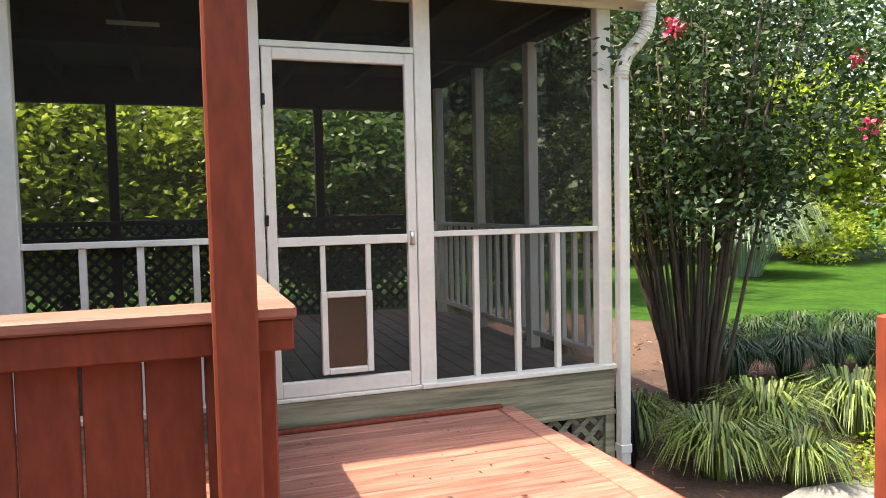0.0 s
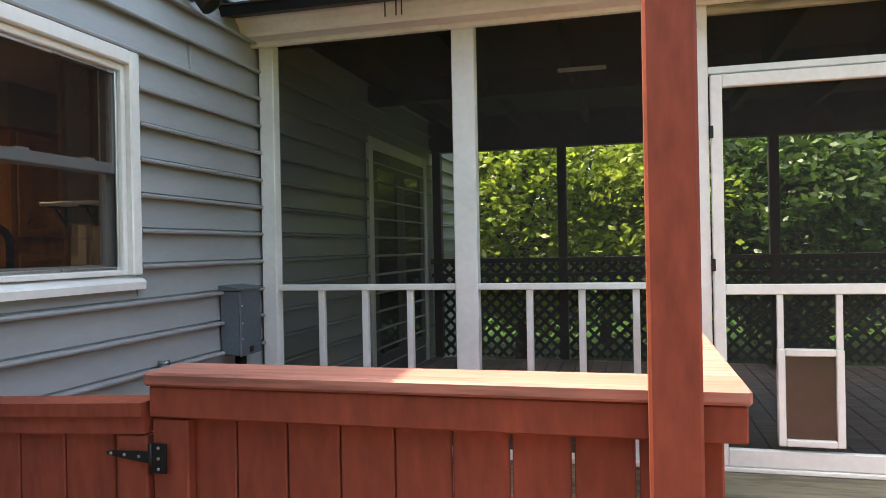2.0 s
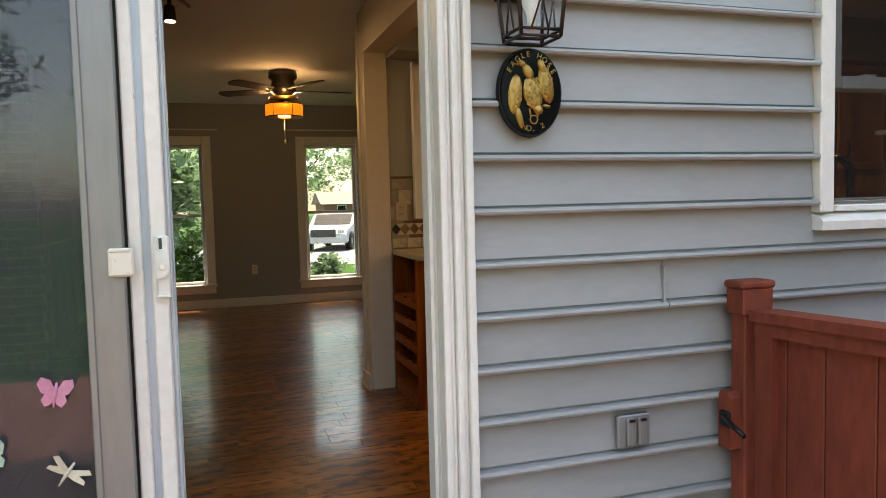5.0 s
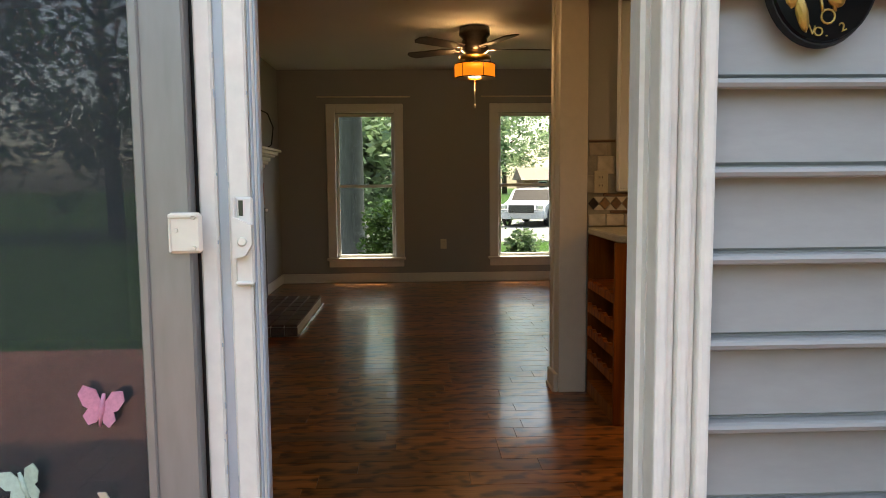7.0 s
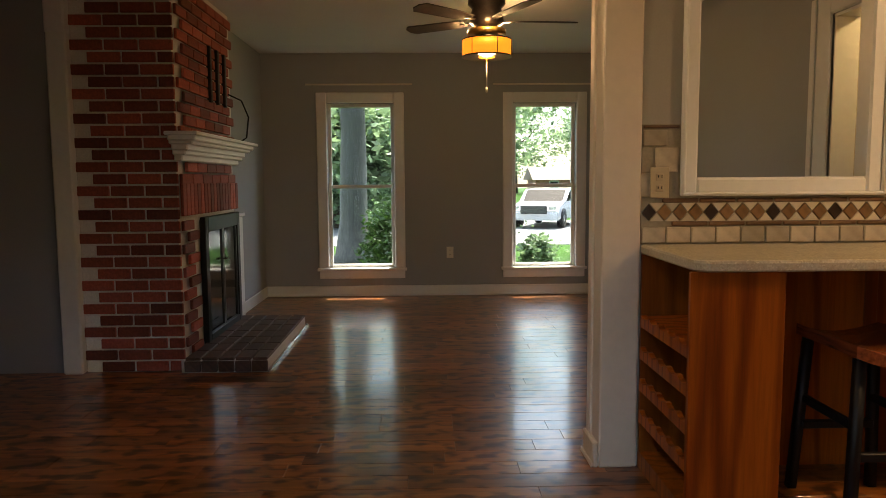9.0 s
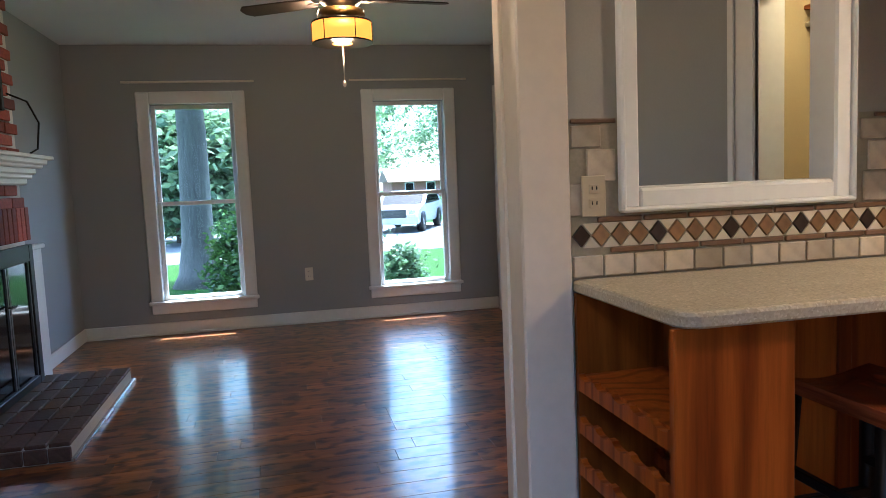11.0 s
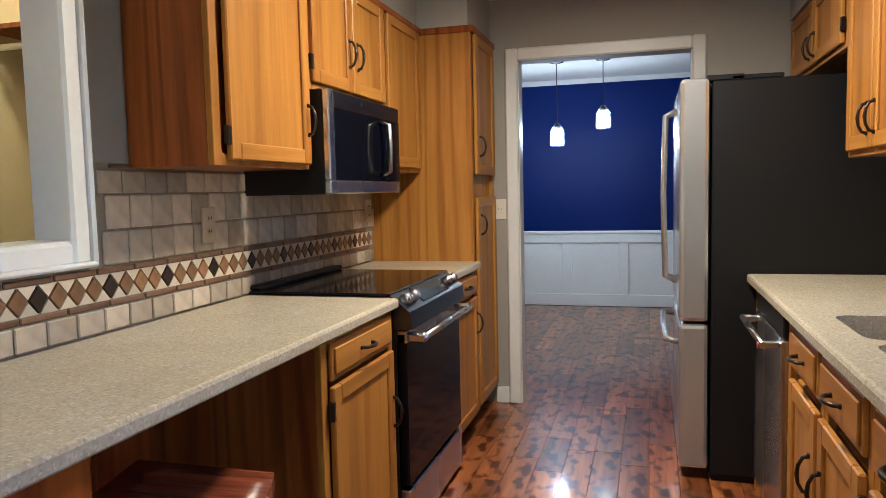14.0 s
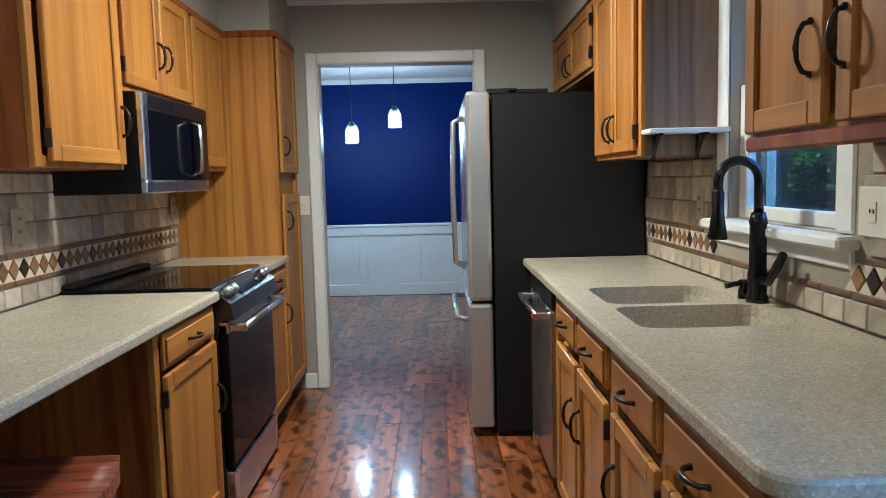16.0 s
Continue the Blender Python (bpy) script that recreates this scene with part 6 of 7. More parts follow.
# ---- screened porch ----
PY, PB, PX0, PX1 = 5.30, 8.95, -2.37, 2.235
pf = structure("porch_floor", boxes(((PX0, PY - 0.02, -0.10), (PX1, PB + 0.05, 0.065))), M_PORCHFLOOR, "grey-brown boarded porch floor", "floor")
x = PX0
me = mesh_of("floor_board", box(new_bm(), (0, -1.76, 0), (0.134, 1.76, 0.02), 0.004), M_PORCHFLOOR)
while x < PX1 - 0.1:
    piece("floor_board", me, pf, (x, (PY + PB) / 2 + 0.02, 0.066))
    x += 0.14
structure("porch_beam", box(bx((PX0, PY - 0.035, -0.135), (PX1, PY + 0.0, 0.125), 0.005), (-0.6, PY - 0.06, -0.165), (PX1, PY - 0.02, -0.136), 0.004), M_GREYWOOD, "weathered grey-green timber beam under the porch screens", "beam")

pw = thing("porch_screen_wall", (0, PY, 0.1), "white framed insect-screen wall of the porch", "screen wall", "", "structure")


def post_p(x0, x1, y0, y1, z0=0.15, z1=2.42):
    return part("post", bx((x0, y0, z0), (x1, y1, z1), 0.005), M_WHITE, pw)


for x0, x1 in ((-2.36, -2.27), (-1.222, -1.098), (-0.015, 0.07), (0.932, 1.032), (2.136, 2.235)):
    post_p(x0, x1, PY - 0.02, PY + 0.06)
part("sill", bx((PX0, PY - 0.05, 0.126), (0.07, PY + 0.05, 0.155), 0.004), M_WHITE, pw)
part("sill", bx((0.932, PY - 0.055, 0.126), (PX1 + 0.01, PY + 0.05, 0.155), 0.004), M_WHITE, pw)
for a, b in ((-2.27, -1.222), (-1.098, -0.015), (1.032, 2.136)):
    part("rail", bx((a, PY - 0.012, 1.012), (b, PY + 0.045, 1.045), 0.004), M_WHITE, pw)
    n = 3
    for k in range(n):
        x = a + (b - a) * (k + 1) / (n + 1) - 0.02
        part("baluster", bx((x, PY + 0.005, 0.155), (x + 0.035, PY + 0.04, 1.012), 0.003), M_WHITE, pw)
    for za, zb in ((0.155, 1.012), (1.045, 2.42)):
        part("screen", bx((a, PY + 0.047, za), (b, PY + 0.0485, zb)), M_SCREEN, pw, "fine dark insect screen").visible_shadow = False
part("transom_bar", bx((0.07, PY - 0.015, 2.065), (0.932, PY + 0.05, 2.10), 0.004), M_WHITE, pw)
part("screen", bx((0.07, PY + 0.047, 2.10), (0.932, PY + 0.0485, 2.42)), M_SCREEN, pw).visible_shadow = False
part("head_board", bx((0.07, PY - 0.01, 2.36), (0.932, PY + 0.03, 2.42), 0.004), M_GREYWOOD, pw)

sd = thing("screen_door", (0.5, PY, 0.1), "white screen door with a framed pet flap", "screen door")
X0, X1 = 0.078, 0.924
f = new_bm()
box(f, (X0, PY - 0.03, 0.15), (X0 + 0.055, PY + 0.01, 2.058), 0.005)
box(f, (X1 - 0.055, PY - 0.03, 0.15), (X1, PY + 0.01, 2.058), 0.005)
box(f, (X0 + 0.055, PY - 0.03, 1.995), (X1 - 0.055, PY + 0.01, 2.058), 0.005)
box(f, (X0 + 0.055, PY - 0.03, 0.15), (X1 - 0.055, PY + 0.01, 0.235), 0.005)
box(f, (X0 + 0.055, PY - 0.025, 0.985), (X1 - 0.055, PY + 0.005, 1.035), 0.004)
part("frame", f, M_WHITE, sd)
part("threshold", bx((X0 - 0.01, PY - 0.04, 0.126), (X1 + 0.01, PY + 0.03, 0.148), 0.004), M_WHITE, sd)
for x in (0.362, 0.62):
    part("muntin", bx((x, PY - 0.02, 0.725), (x + 0.03, PY, 0.985), 0.003), M_WHITE, sd)
for za, zb in ((0.235, 0.985), (1.035, 1.995)):
    part("screen", bx((X0 + 0.055, PY - 0.002, za), (X1 - 0.055, PY, zb)), M_SCREEN, sd).visible_shadow = False
g = new_bm()
for a, b in (((0.357, 0.262), (0.392, 0.726)), ((0.612, 0.262), (0.648, 0.726)), ((0.392, 0.692), (0.612, 0.726)), ((0.392, 0.262), (0.612, 0.296))):
    box(g, (a[0], PY - 0.045, a[1]), (b[0], PY - 0.004, b[1]), 0.005)
pfp = part("pet_door_frame", g, M_WHITE, sd)
part("flap", bx((0.394, PY - 0.028, 0.298), (0.610, PY - 0.022, 0.690)), plain("smoky_flap", (0.035, 0.026, 0.02), 0.25, grain=20), pfp, "dark smoky plastic flap")
part("latch", lathe(tube(new_bm(), [(0.895, PY - 0.03, 1.02), (0.895, PY - 0.06, 1.02), (0.88, PY - 0.065, 1.02)], 0.006, 6), [(0.014, 0.97), (0.014, 1.05)], pose(0.895, PY - 0.034, 0), 8), M_STEEL, sd)
for z in (0.45, 1.1, 1.75):
    part("hinge", bx((X0 - 0.008, PY - 0.036, z), (X0 + 0.012, PY - 0.028, z + 0.06), 0.002), M_IRON, sd)

sw = thing("porch_side_wall", (PX1 - 0.05, 7.1, 0.1), "white framed screen side of the porch with balusters", "screen wall", "", "structure")
for y0, y1 in ((6.28, 6.37), (7.33, 7.42), (8.42, 8.51)):
    part("post", bx((2.145, y0, 0.08), (2.225, y1, 2.42), 0.004), M_WHITE, sw)
part("rail", bx((2.16, PY + 0.06, 1.0), (2.215, PB, 1.035), 0.004), M_WHITE, sw)
part("bottom_rail", bx((2.16, PY + 0.06, 0.19), (2.215, PB, 0.23), 0.004), M_WHITE, sw)
y = PY + 0.19
while y < PB - 0.1:
    if all(not (a - 0.05 < y < b + 0.02) for a, b in ((6.28, 6.37), (7.33, 7.42), (8.42, 8.51))):
        part("baluster", bx((2.165, y, 0.23), (2.20, y + 0.035, 1.0), 0.003), M_WHITE, sw)
    y += 0.165
part("screen", bx((2.226, PY + 0.06, 0.09), (2.2275, PB, 2.42)), M_SCREEN, sw).visible_shadow = False

bk = thing("porch_back_wall", (0, PB, 0.1), "dark lattice railing and posts at the back of the porch", "lattice railing", "", "structure")
for x in (-2.30, -0.98, 0.0, 1.02, 2.14):
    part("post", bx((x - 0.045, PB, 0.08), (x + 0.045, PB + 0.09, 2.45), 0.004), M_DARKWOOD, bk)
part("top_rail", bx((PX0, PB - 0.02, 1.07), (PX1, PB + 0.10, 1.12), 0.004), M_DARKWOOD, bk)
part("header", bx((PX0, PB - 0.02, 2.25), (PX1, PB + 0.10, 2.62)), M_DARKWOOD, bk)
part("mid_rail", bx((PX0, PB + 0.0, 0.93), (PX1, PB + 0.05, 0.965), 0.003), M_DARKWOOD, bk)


def lattice(x0, x1, z0, z1, y, step, w):
    """Two layers of crossed slats, cut to an oblong."""
    b = new_bm()
    n = int((x1 - x0 + z1 - z0) / step) + 2
    for layer, s in ((0, 1), (1, -1)):
        for k in range(n):
            c = x0 + k * step - ((z1 - z0) if s == 1 else 0)
            ends = []
            for z in (z0, z1):
                ends.append((c + s * (z - z0), z))
            (xa, za), (xb, zb) = ends
            for lim, hi in ((x0, False), (x1, True)):
                pts = []
                for (px, pz), (qx, qz) in (((xa, za), (xb, zb)), ((xb, zb), (xa, za))):
                    out_ = px > lim if hi else px < lim
                    if out_ and abs(qx - px) > 1e-6:
                        u = (lim - px) / (qx - px)
                        px, pz = lim, pz + u * (qz - pz)
                    pts.append((px, pz))
                (xa, za), (xb, zb) = pts
            if abs(zb - za) < 0.05 or not (x0 - 0.01 <= min(xa, xb) and max(xa, xb) <= x1 + 0.01):
                continue
            L = math.hypot(xb - xa, zb - za)
            obox(b, pose((xa + xb) / 2, y + layer * 0.009, (za + zb) / 2, 0, -math.degrees(math.atan2(zb - za, xb - xa)), 0), (L, 0.008, w))
    return b


part("lattice", lattice(PX0 + 0.05, PX1 - 0.05, 0.10, 1.07, PB + 0.03, 0.125, 0.035), M_LATTICE, bk, "dark diagonal lattice")
skirt = structure("porch_lattice_skirt", lattice(1.30, 2.19, -0.58, -0.17, PY + 0.0, 0.13, 0.035), M_GREYWOOD, "weathered diagonal lattice under the porch", "lattice")
part("frame", boxes(((2.17, PY - 0.03, -0.62), (2.235, PY + 0.03, -0.136)), ((1.3, PY - 0.02, -0.64), (2.17, PY + 0.02, -0.58))), M_GREYWOOD, skirt)
# black sheet added behind the lattice in place of the shade there
structure("porch_underside", bx((PX0, PY + 0.35, -0.65), (PX1 - 0.1, PY + 0.37, -0.1)), M_BLACK, "black sheet standing in for the shade under the porch", "wall")

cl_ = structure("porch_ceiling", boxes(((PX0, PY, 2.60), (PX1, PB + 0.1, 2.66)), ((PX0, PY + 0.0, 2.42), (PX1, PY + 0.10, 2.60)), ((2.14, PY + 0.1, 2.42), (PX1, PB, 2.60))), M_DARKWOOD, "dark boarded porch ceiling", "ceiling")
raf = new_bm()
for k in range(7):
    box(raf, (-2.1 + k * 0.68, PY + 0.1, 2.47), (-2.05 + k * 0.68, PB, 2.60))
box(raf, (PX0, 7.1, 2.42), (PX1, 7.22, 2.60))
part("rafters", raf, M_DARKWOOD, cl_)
tube_l = thing("tube_light", (-0.6, 6.6, 2.46), "thin pale tube light under the porch ceiling", "light fixture")
part("tube", bx((-0.78, 6.58, 2.445), (-0.45, 6.62, 2.468), 0.004), M_PLATE, tube_l)

pr = structure("porch_roof", obox(new_bm(), pose((PX0 + PX1) / 2, 7.15, 3.06, 14, 0, 0), (4.75, 4.6, 0.05)), M_BLACK, "dark asphalt shingle porch roof", "roof")
M_SHINGLE = plain("asphalt_shingle", (0.045, 0.042, 0.04), 0.9, grain=160, vary=0.35, bump=0.4, spread=(0.6, 1.4))
shm = mesh_of("shingle", box(new_bm(), (-0.145, -0.07, -0.004), (0.145, 0.11, 0.006), 0.002), M_SHINGLE)
RM = pose((PX0 + PX1) / 2, 7.15, 3.06, 14, 0, 0)
for r in range(6):
    for k in range(17):
        lx = -2.35 + k * 0.295 + (0.14 if r % 2 else 0)
        if lx < 2.3:
            p = RM @ Vector((lx, -2.25 + r * 0.13, 0.034))
            piece("shingle", shm, pr, p, pose(0, 0, 0, 15.5, 0, 0))
gu = thing("gutter", (0, 5.05, 2.42), "white aluminium gutter along the porch eave", "gutter")
gb = prism(new_bm(), [(5.24, 2.425), (5.13, 2.425), (5.115, 2.44), (5.10, 2.475), (5.075, 2.505), (5.075, 2.535), (5.095, 2.535), (5.10, 2.515), (5.24, 2.515)], "x", -2.44, 2.47)
part("trough", gb, M_WHITE, gu)
part("fascia", bx((-2.42, 5.24, 2.40), (2.45, 5.275, 2.56), 0.004), M_WHITE, gu)
for x in (-1.52, -1.46, -1.43):
    part("stain_drip", bx((x, 5.068, 2.44 + 0.02 * (x + 1.5)), (x + 0.006, 5.073, 2.52)), M_DARKWOOD, gu)
ds = thing("downspout", (2.28, 5.25, -0.55), "white corrugated downspout at the porch corner", "downspout")
elb = [(2.44, 5.17, 2.44), (2.445, 5.17, 2.36), (2.43, 5.18, 2.27), (2.38, 5.20, 2.19), (2.31, 5.22, 2.11), (2.285, 5.23, 2.03), (2.28, 5.235, 1.96)]
part("elbow", tube(new_bm(), elb, 0.043, 14), M_WHITE, ds)
rb = new_bm()
for a, b in zip(elb, elb[1:]):
    for u in (0.2, 0.5, 0.8):
        c = Vector(a).lerp(Vector(b), u)
        d = (Vector(b) - Vector(a)).normalized() * 0.004
        tube(rb, [c - d, c + d], 0.046, 14)
part("ribs", rb, M_WHITE, ds)
part("pipe", box(bx((2.243, 5.20, -0.50), (2.317, 5.27, 1.98), 0.008), (2.238, 5.195, -0.42), (2.322, 5.275, -0.36), 0.006), M_WHITE, ds)
hose = thing("garden_hose", (2.40, 5.32, -0.6), "coiled dark garden hose beside the downspout", "garden hose")
hp = []
for k in range(60):
    a = k * 0.42
    hp.append((2.38 + 0.05 * math.cos(a * 0.3) + 0.02 * math.sin(k), 5.38 + 0.10 * math.sin(a), -0.35 + 0.28 * math.cos(a)))
part("coil", tube(new_bm(), hp, 0.011, 6), M_BLACK, hose)

# door on the house side of the porch
pdm = thing("door_2", (-2.36, 7.85, 0.1), "dark glazed double door in a white casing on the porch", "door", "", "structure")
part("casing", box(box(box(new_bm(), (-2.37, 7.02, 0.09), (-2.34, 7.12, 2.16), 0.005), (-2.37, 8.62, 0.09), (-2.34, 8.72, 2.16), 0.005), (-2.37, 7.12, 2.06), (-2.34, 8.62, 2.16), 0.005), M_WHITE, pdm)
for a, b in ((7.125, 7.87), (7.875, 8.615)):
    lf = part("leaf", box(box(box(box(new_bm(), (-2.37, a, 0.09), (-2.35, a + 0.12, 2.06), 0.004), (-2.37, b - 0.12, 0.09), (-2.35, b, 2.06), 0.004), (-2.37, a + 0.12, 0.09), (-2.35, b - 0.12, 0.35), 0.004), (-2.37, a + 0.12, 1.92), (-2.35, b - 0.12, 2.06), 0.004), M_DOORDARK, pdm)
    part("pane", bx((-2.37, a + 0.12, 0.35), (-2.362, b - 0.12, 1.92)), M_BLACKGLOSS, lf)

# ---- brickwork ----
BL, BH, BG = 0.196, 0.060, 0.0125
bmesh_full = mesh_of("brick", box(new_bm(), (-BL / 2, -0.02, -BH / 2), (BL / 2, 0.0, BH / 2), 0.003), M_BRICK)
bmesh_half = mesh_of("brick", box(new_bm(), (-0.045, -0.02, -BH / 2), (0.045, 0.0, BH / 2), 0.003), M_BRICK)
bmesh_stand = mesh_of("brick", box(new_bm(), (-0.030, -0.02, -0.10), (0.030, 0.0, 0.10), 0.003), M_BRICK)
turnx = Matrix.Rotation(radians(90), 4, "Z")
nrow = int(CEIL / (BH + BG))
for r in range(nrow):
    z = 0.035 + r * (BH + BG)
    y = 0.176 - (0.0 if r % 2 else 0.104)
    if r % 2 == 0:
        piece("brick", bmesh_half, fp, (-6.578, 0.176 - 0.045, z), turnx.inverted())
    while y - BL > -0.45:
        piece("brick", bmesh_full, fp, (-6.578, y - BL / 2, z), turnx.inverted())
        y -= BL + BG
    x = -6.60 - (0.104 if r % 2 else 0.0)
    while x - BL > -7.92:
        if not (z < 0.96 and x - BL < -6.97):
            if not (0.96 < z < 1.17):
                piece("brick", bmesh_full, fp, (x - BL / 2, 0.180, z), Matrix.Rotation(math.pi, 4, "Z"))
        x -= BL + BG
for k in range(18):
    piece("brick", bmesh_stand, fp, (-6.63 - k * 0.0725, 0.181, 1.065), Matrix.Rotation(math.pi, 4, "Z"))
hm = mesh_of("hearth_brick", box(new_bm(), (-BL / 2, -0.046, -0.02), (BL / 2, 0.046, 0.0), 0.004), M_BRICKHEARTH)
hv = mesh_of("hearth_brick", box(new_bm(), (-0.028, -0.046, -0.02), (0.028, 0.046, 0.0), 0.004), M_BRICKHEARTH)
hf = mesh_of("hearth_brick", box(new_bm(), (-0.020, -0.049, -0.034), (0.0, 0.049, 0.034), 0.004), M_BRICKHEARTH)
for k in range(5):
    for q in range(7):
        piece("hearth_brick", hm, fp, (-6.545 - BL / 2 - q * 0.204 - (0.0 if k % 2 else 0.0), 0.235 + k * 0.103, 0.094))
    piece("hearth_brick", hf, fp, (-6.530, 0.235 + k * 0.103, 0.040))

# ---- floor planks ----
PW = 0.127
plank_mesh = {}


def plank(length):
    k = round(length, 2)
    if k not in plank_mesh:
        plank_mesh[k] = mesh_of("plank", box(new_bm(), (0.0008, 0, -0.016), (PW - 0.0004, k - 0.001, 0), 0.0012), M_FLOOR)
    return plank_mesh[k]


far = []
lengths = (0.35, 0.45, 0.6, 0.75, 0.9, 1.05)
near_count = 0
c = 0
x = -9.5
while x < -2.51:
    y0, y1 = (-2.0, 3.68) if x < -5.15 else (-2.0, 9.8)
    y = y0 - random.choice((0.0, 0.15, 0.3, 0.45))
    while y < y1 - 0.05:
        L = random.choice(lengths)
        L = min(L, y1 - y)
        if x > -6.7 and 0.4 < y < 5.2 and L in lengths and near_count < 300 and y + L > 1.0:
            piece("plank", plank(L), floor, (x, y, 0))
            near_count += 1
        else:
            far.append((x, y, L))
        y += L
    x += PW
fb = new_bm()
for x, y, L in far:
    vs = [fb.verts.new(p) for p in ((x, y, -0.004), (x + PW, y, -0.004), (x + PW, y + L, -0.004), (x, y + L, -0.004))]
    hi = [fb.verts.new(p) for p in ((x + 0.0012, y + 0.0012, 0), (x + PW - 0.0012, y + 0.0012, 0), (x + PW - 0.0012, y + L - 0.0012, 0), (x + 0.0012, y + L - 0.0012, 0))]
    fb.faces.new(hi)
    for k in range(4):
        fb.faces.new((vs[k], vs[(k + 1) % 4], hi[(k + 1) % 4], hi[k]))
fo = part("planks", fb, wood("scraped_hardwood_rest", island=True, **FLOOR_LOOK), floor)
tagged(fo, kind="stuff")

# ---- garden and surroundings ----
GZ = -0.62
M_GRASS = plain("lawn", (0.026, 0.074, 0.008), 0.9, grain=9, vary=0.3, bump=0.6, dirt=0.1)
M_MULCH = plain("bark_mulch", (0.095, 0.052, 0.036), 0.9, grain=45, vary=0.5, bump=0.9)
M_BARK = plain("tree_bark", (0.085, 0.060, 0.045), 0.85, grain=30, vary=0.4, bump=0.8, stretch=(1, 1, 0.2))
M_STONE = plain("grey_stepping_stone", (0.22, 0.22, 0.21), 0.8, grain=40, vary=0.25, bump=0.4)
M_ASPHALT = plain("concrete_drive", (0.17, 0.17, 0.165), 0.8, grain=50, vary=0.12, bump=0.2)
M_GRASS.node_tree.nodes["Principled BSDF"].inputs["Specular IOR Level"].default_value = 0.08
# leaf tones from dark to sunlit; sunlight is put into the leaf colour
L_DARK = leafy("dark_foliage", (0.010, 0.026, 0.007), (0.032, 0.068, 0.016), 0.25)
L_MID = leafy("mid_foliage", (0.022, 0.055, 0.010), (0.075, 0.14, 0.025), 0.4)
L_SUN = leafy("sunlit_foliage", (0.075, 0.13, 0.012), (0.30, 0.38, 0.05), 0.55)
L_LIRIOPE = leafy("liriope_blades", (0.008, 0.028, 0.005), (0.17, 0.23, 0.055), 0.15)
# street foliage washed pale: the bright haze is put into its colour
L_HAZE = leafy("hazed_street_foliage", (0.07, 0.12, 0.055), (0.19, 0.27, 0.14), 0.45)
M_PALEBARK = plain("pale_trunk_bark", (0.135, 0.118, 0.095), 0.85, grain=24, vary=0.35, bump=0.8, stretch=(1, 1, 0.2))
L_PAMPAS = leafy("pampas_blades", (0.14, 0.21, 0.12), (0.33, 0.42, 0.30), 0.3)
M_PINK = plain("pink_blossom", (0.62, 0.05, 0.13), 0.6, grain=60)

ground = structure("ground", boxes(((-160, -160, GZ - 0.4), (160, 160, GZ))), M_GRASS, "mown green lawn round the house", "ground")
mul = new_bm()
prism(mul, [(1.75, 1.0), (7.0, 3.0), (6.4, 6.2), (6.9, 9.2), (4.8, 13.0), (2.0, 12.0), (1.75, 9.0)], "z", GZ, GZ + 0.03)
structure("mulch_bed", mul, M_MULCH, "red-brown bark mulch bed beside the porch", "flower bed")


def leaf_mesh(name, centres, size, material, parent, droop=0.5, label="", elong=2.0):
    """Many small four-cornered leaves at the given centres."""
    n = len(centres)
    c = np.asarray(centres)
    a = np.random.normal(size=(n, 3))
    a[:, 2] *= droop
    a /= np.linalg.norm(a, axis=1)[:, None]
    b = np.cross(a, np.random.normal(size=(n, 3)))
    b /= np.linalg.norm(b, axis=1)[:, None]
    s = size * np.random.uniform(0.6, 1.3, size=(n, 1))
    v = np.stack([c - a * s, c + b * s / elong + a * s * 0.1, c + a * s, c - b * s / elong + a * s * 0.1], 1).reshape(-1, 3) - np.array(ORIGIN[parent])
    me = bpy.data.meshes.new(name)
    me.from_pydata(v.tolist(), [], np.arange(4 * n).reshape(-1, 4).tolist())
    me.materials.append(material)
    ob = new(name, me)
    ob.parent = parent
    ORIGIN[ob] = ORIGIN[parent]
    return tagged(ob, label)


def clumps(centre, radii, n_clumps, per, spread):
    """Leaf centres in uneven clumps inside an egg-shaped crown."""
    c, r = np.array(centre), np.array(radii)
    d = np.random.normal(size=(n_clumps, 3))
    d /= np.linalg.norm(d, axis=1)[:, None]
    d *= np.random.uniform(0.25, 1.0, size=(n_clumps, 1)) ** 0.5
    k = c + d * r
    sp = spread * np.random.uniform(0.5, 1.4, size=(n_clumps, 1, 1))
    return (k[:, None] + np.random.normal(size=(n_clumps, per, 3)) * sp * np.array((1, 1, 0.6))).reshape(-1, 3)


def tree(name, base, height, crown_z, radii, material, n, per, leaf, label, trunk_r=0.12, spread=0.3, limbs=6, group=""):
    t = thing(name, base, label, "tree", group)
    x, y, z = base
    tk = new_bm()
    lean = [random.uniform(-0.04, 0.04) * height for _ in range(2)]
    tube(tk, [(x, y, z - 0.05), (x + lean[0] * 0.3, y + lean[1] * 0.3, z + height * 0.35), (x + lean[0], y + lean[1], z + height * 0.85)], [trunk_r * 1.25, trunk_r, trunk_r * 0.3], 9)
    for k in range(limbs):
        a, h = k * 2.4 + random.random(), random.uniform(0.3, 0.6) * height
        r = random.uniform(0.4, 0.8) * radii[0]
        tube(tk, [(x + lean[0] * 0.4, y + lean[1] * 0.4, z + h), (x + r * 0.5 * math.cos(a), y + r * 0.5 * math.sin(a), z + h + 0.10 * height), (x + r * math.cos(a), y + r * math.sin(a), z + h + 0.25 * height)], [trunk_r * 0.45, trunk_r * 0.3, trunk_r * 0.1], 6)
    part("trunk", tk, M_BARK, t)
    leaf_mesh("crown", clumps((x + lean[0], y + lean[1], z + crown_z), radii, n, per, spread), leaf, material, t)
    return t


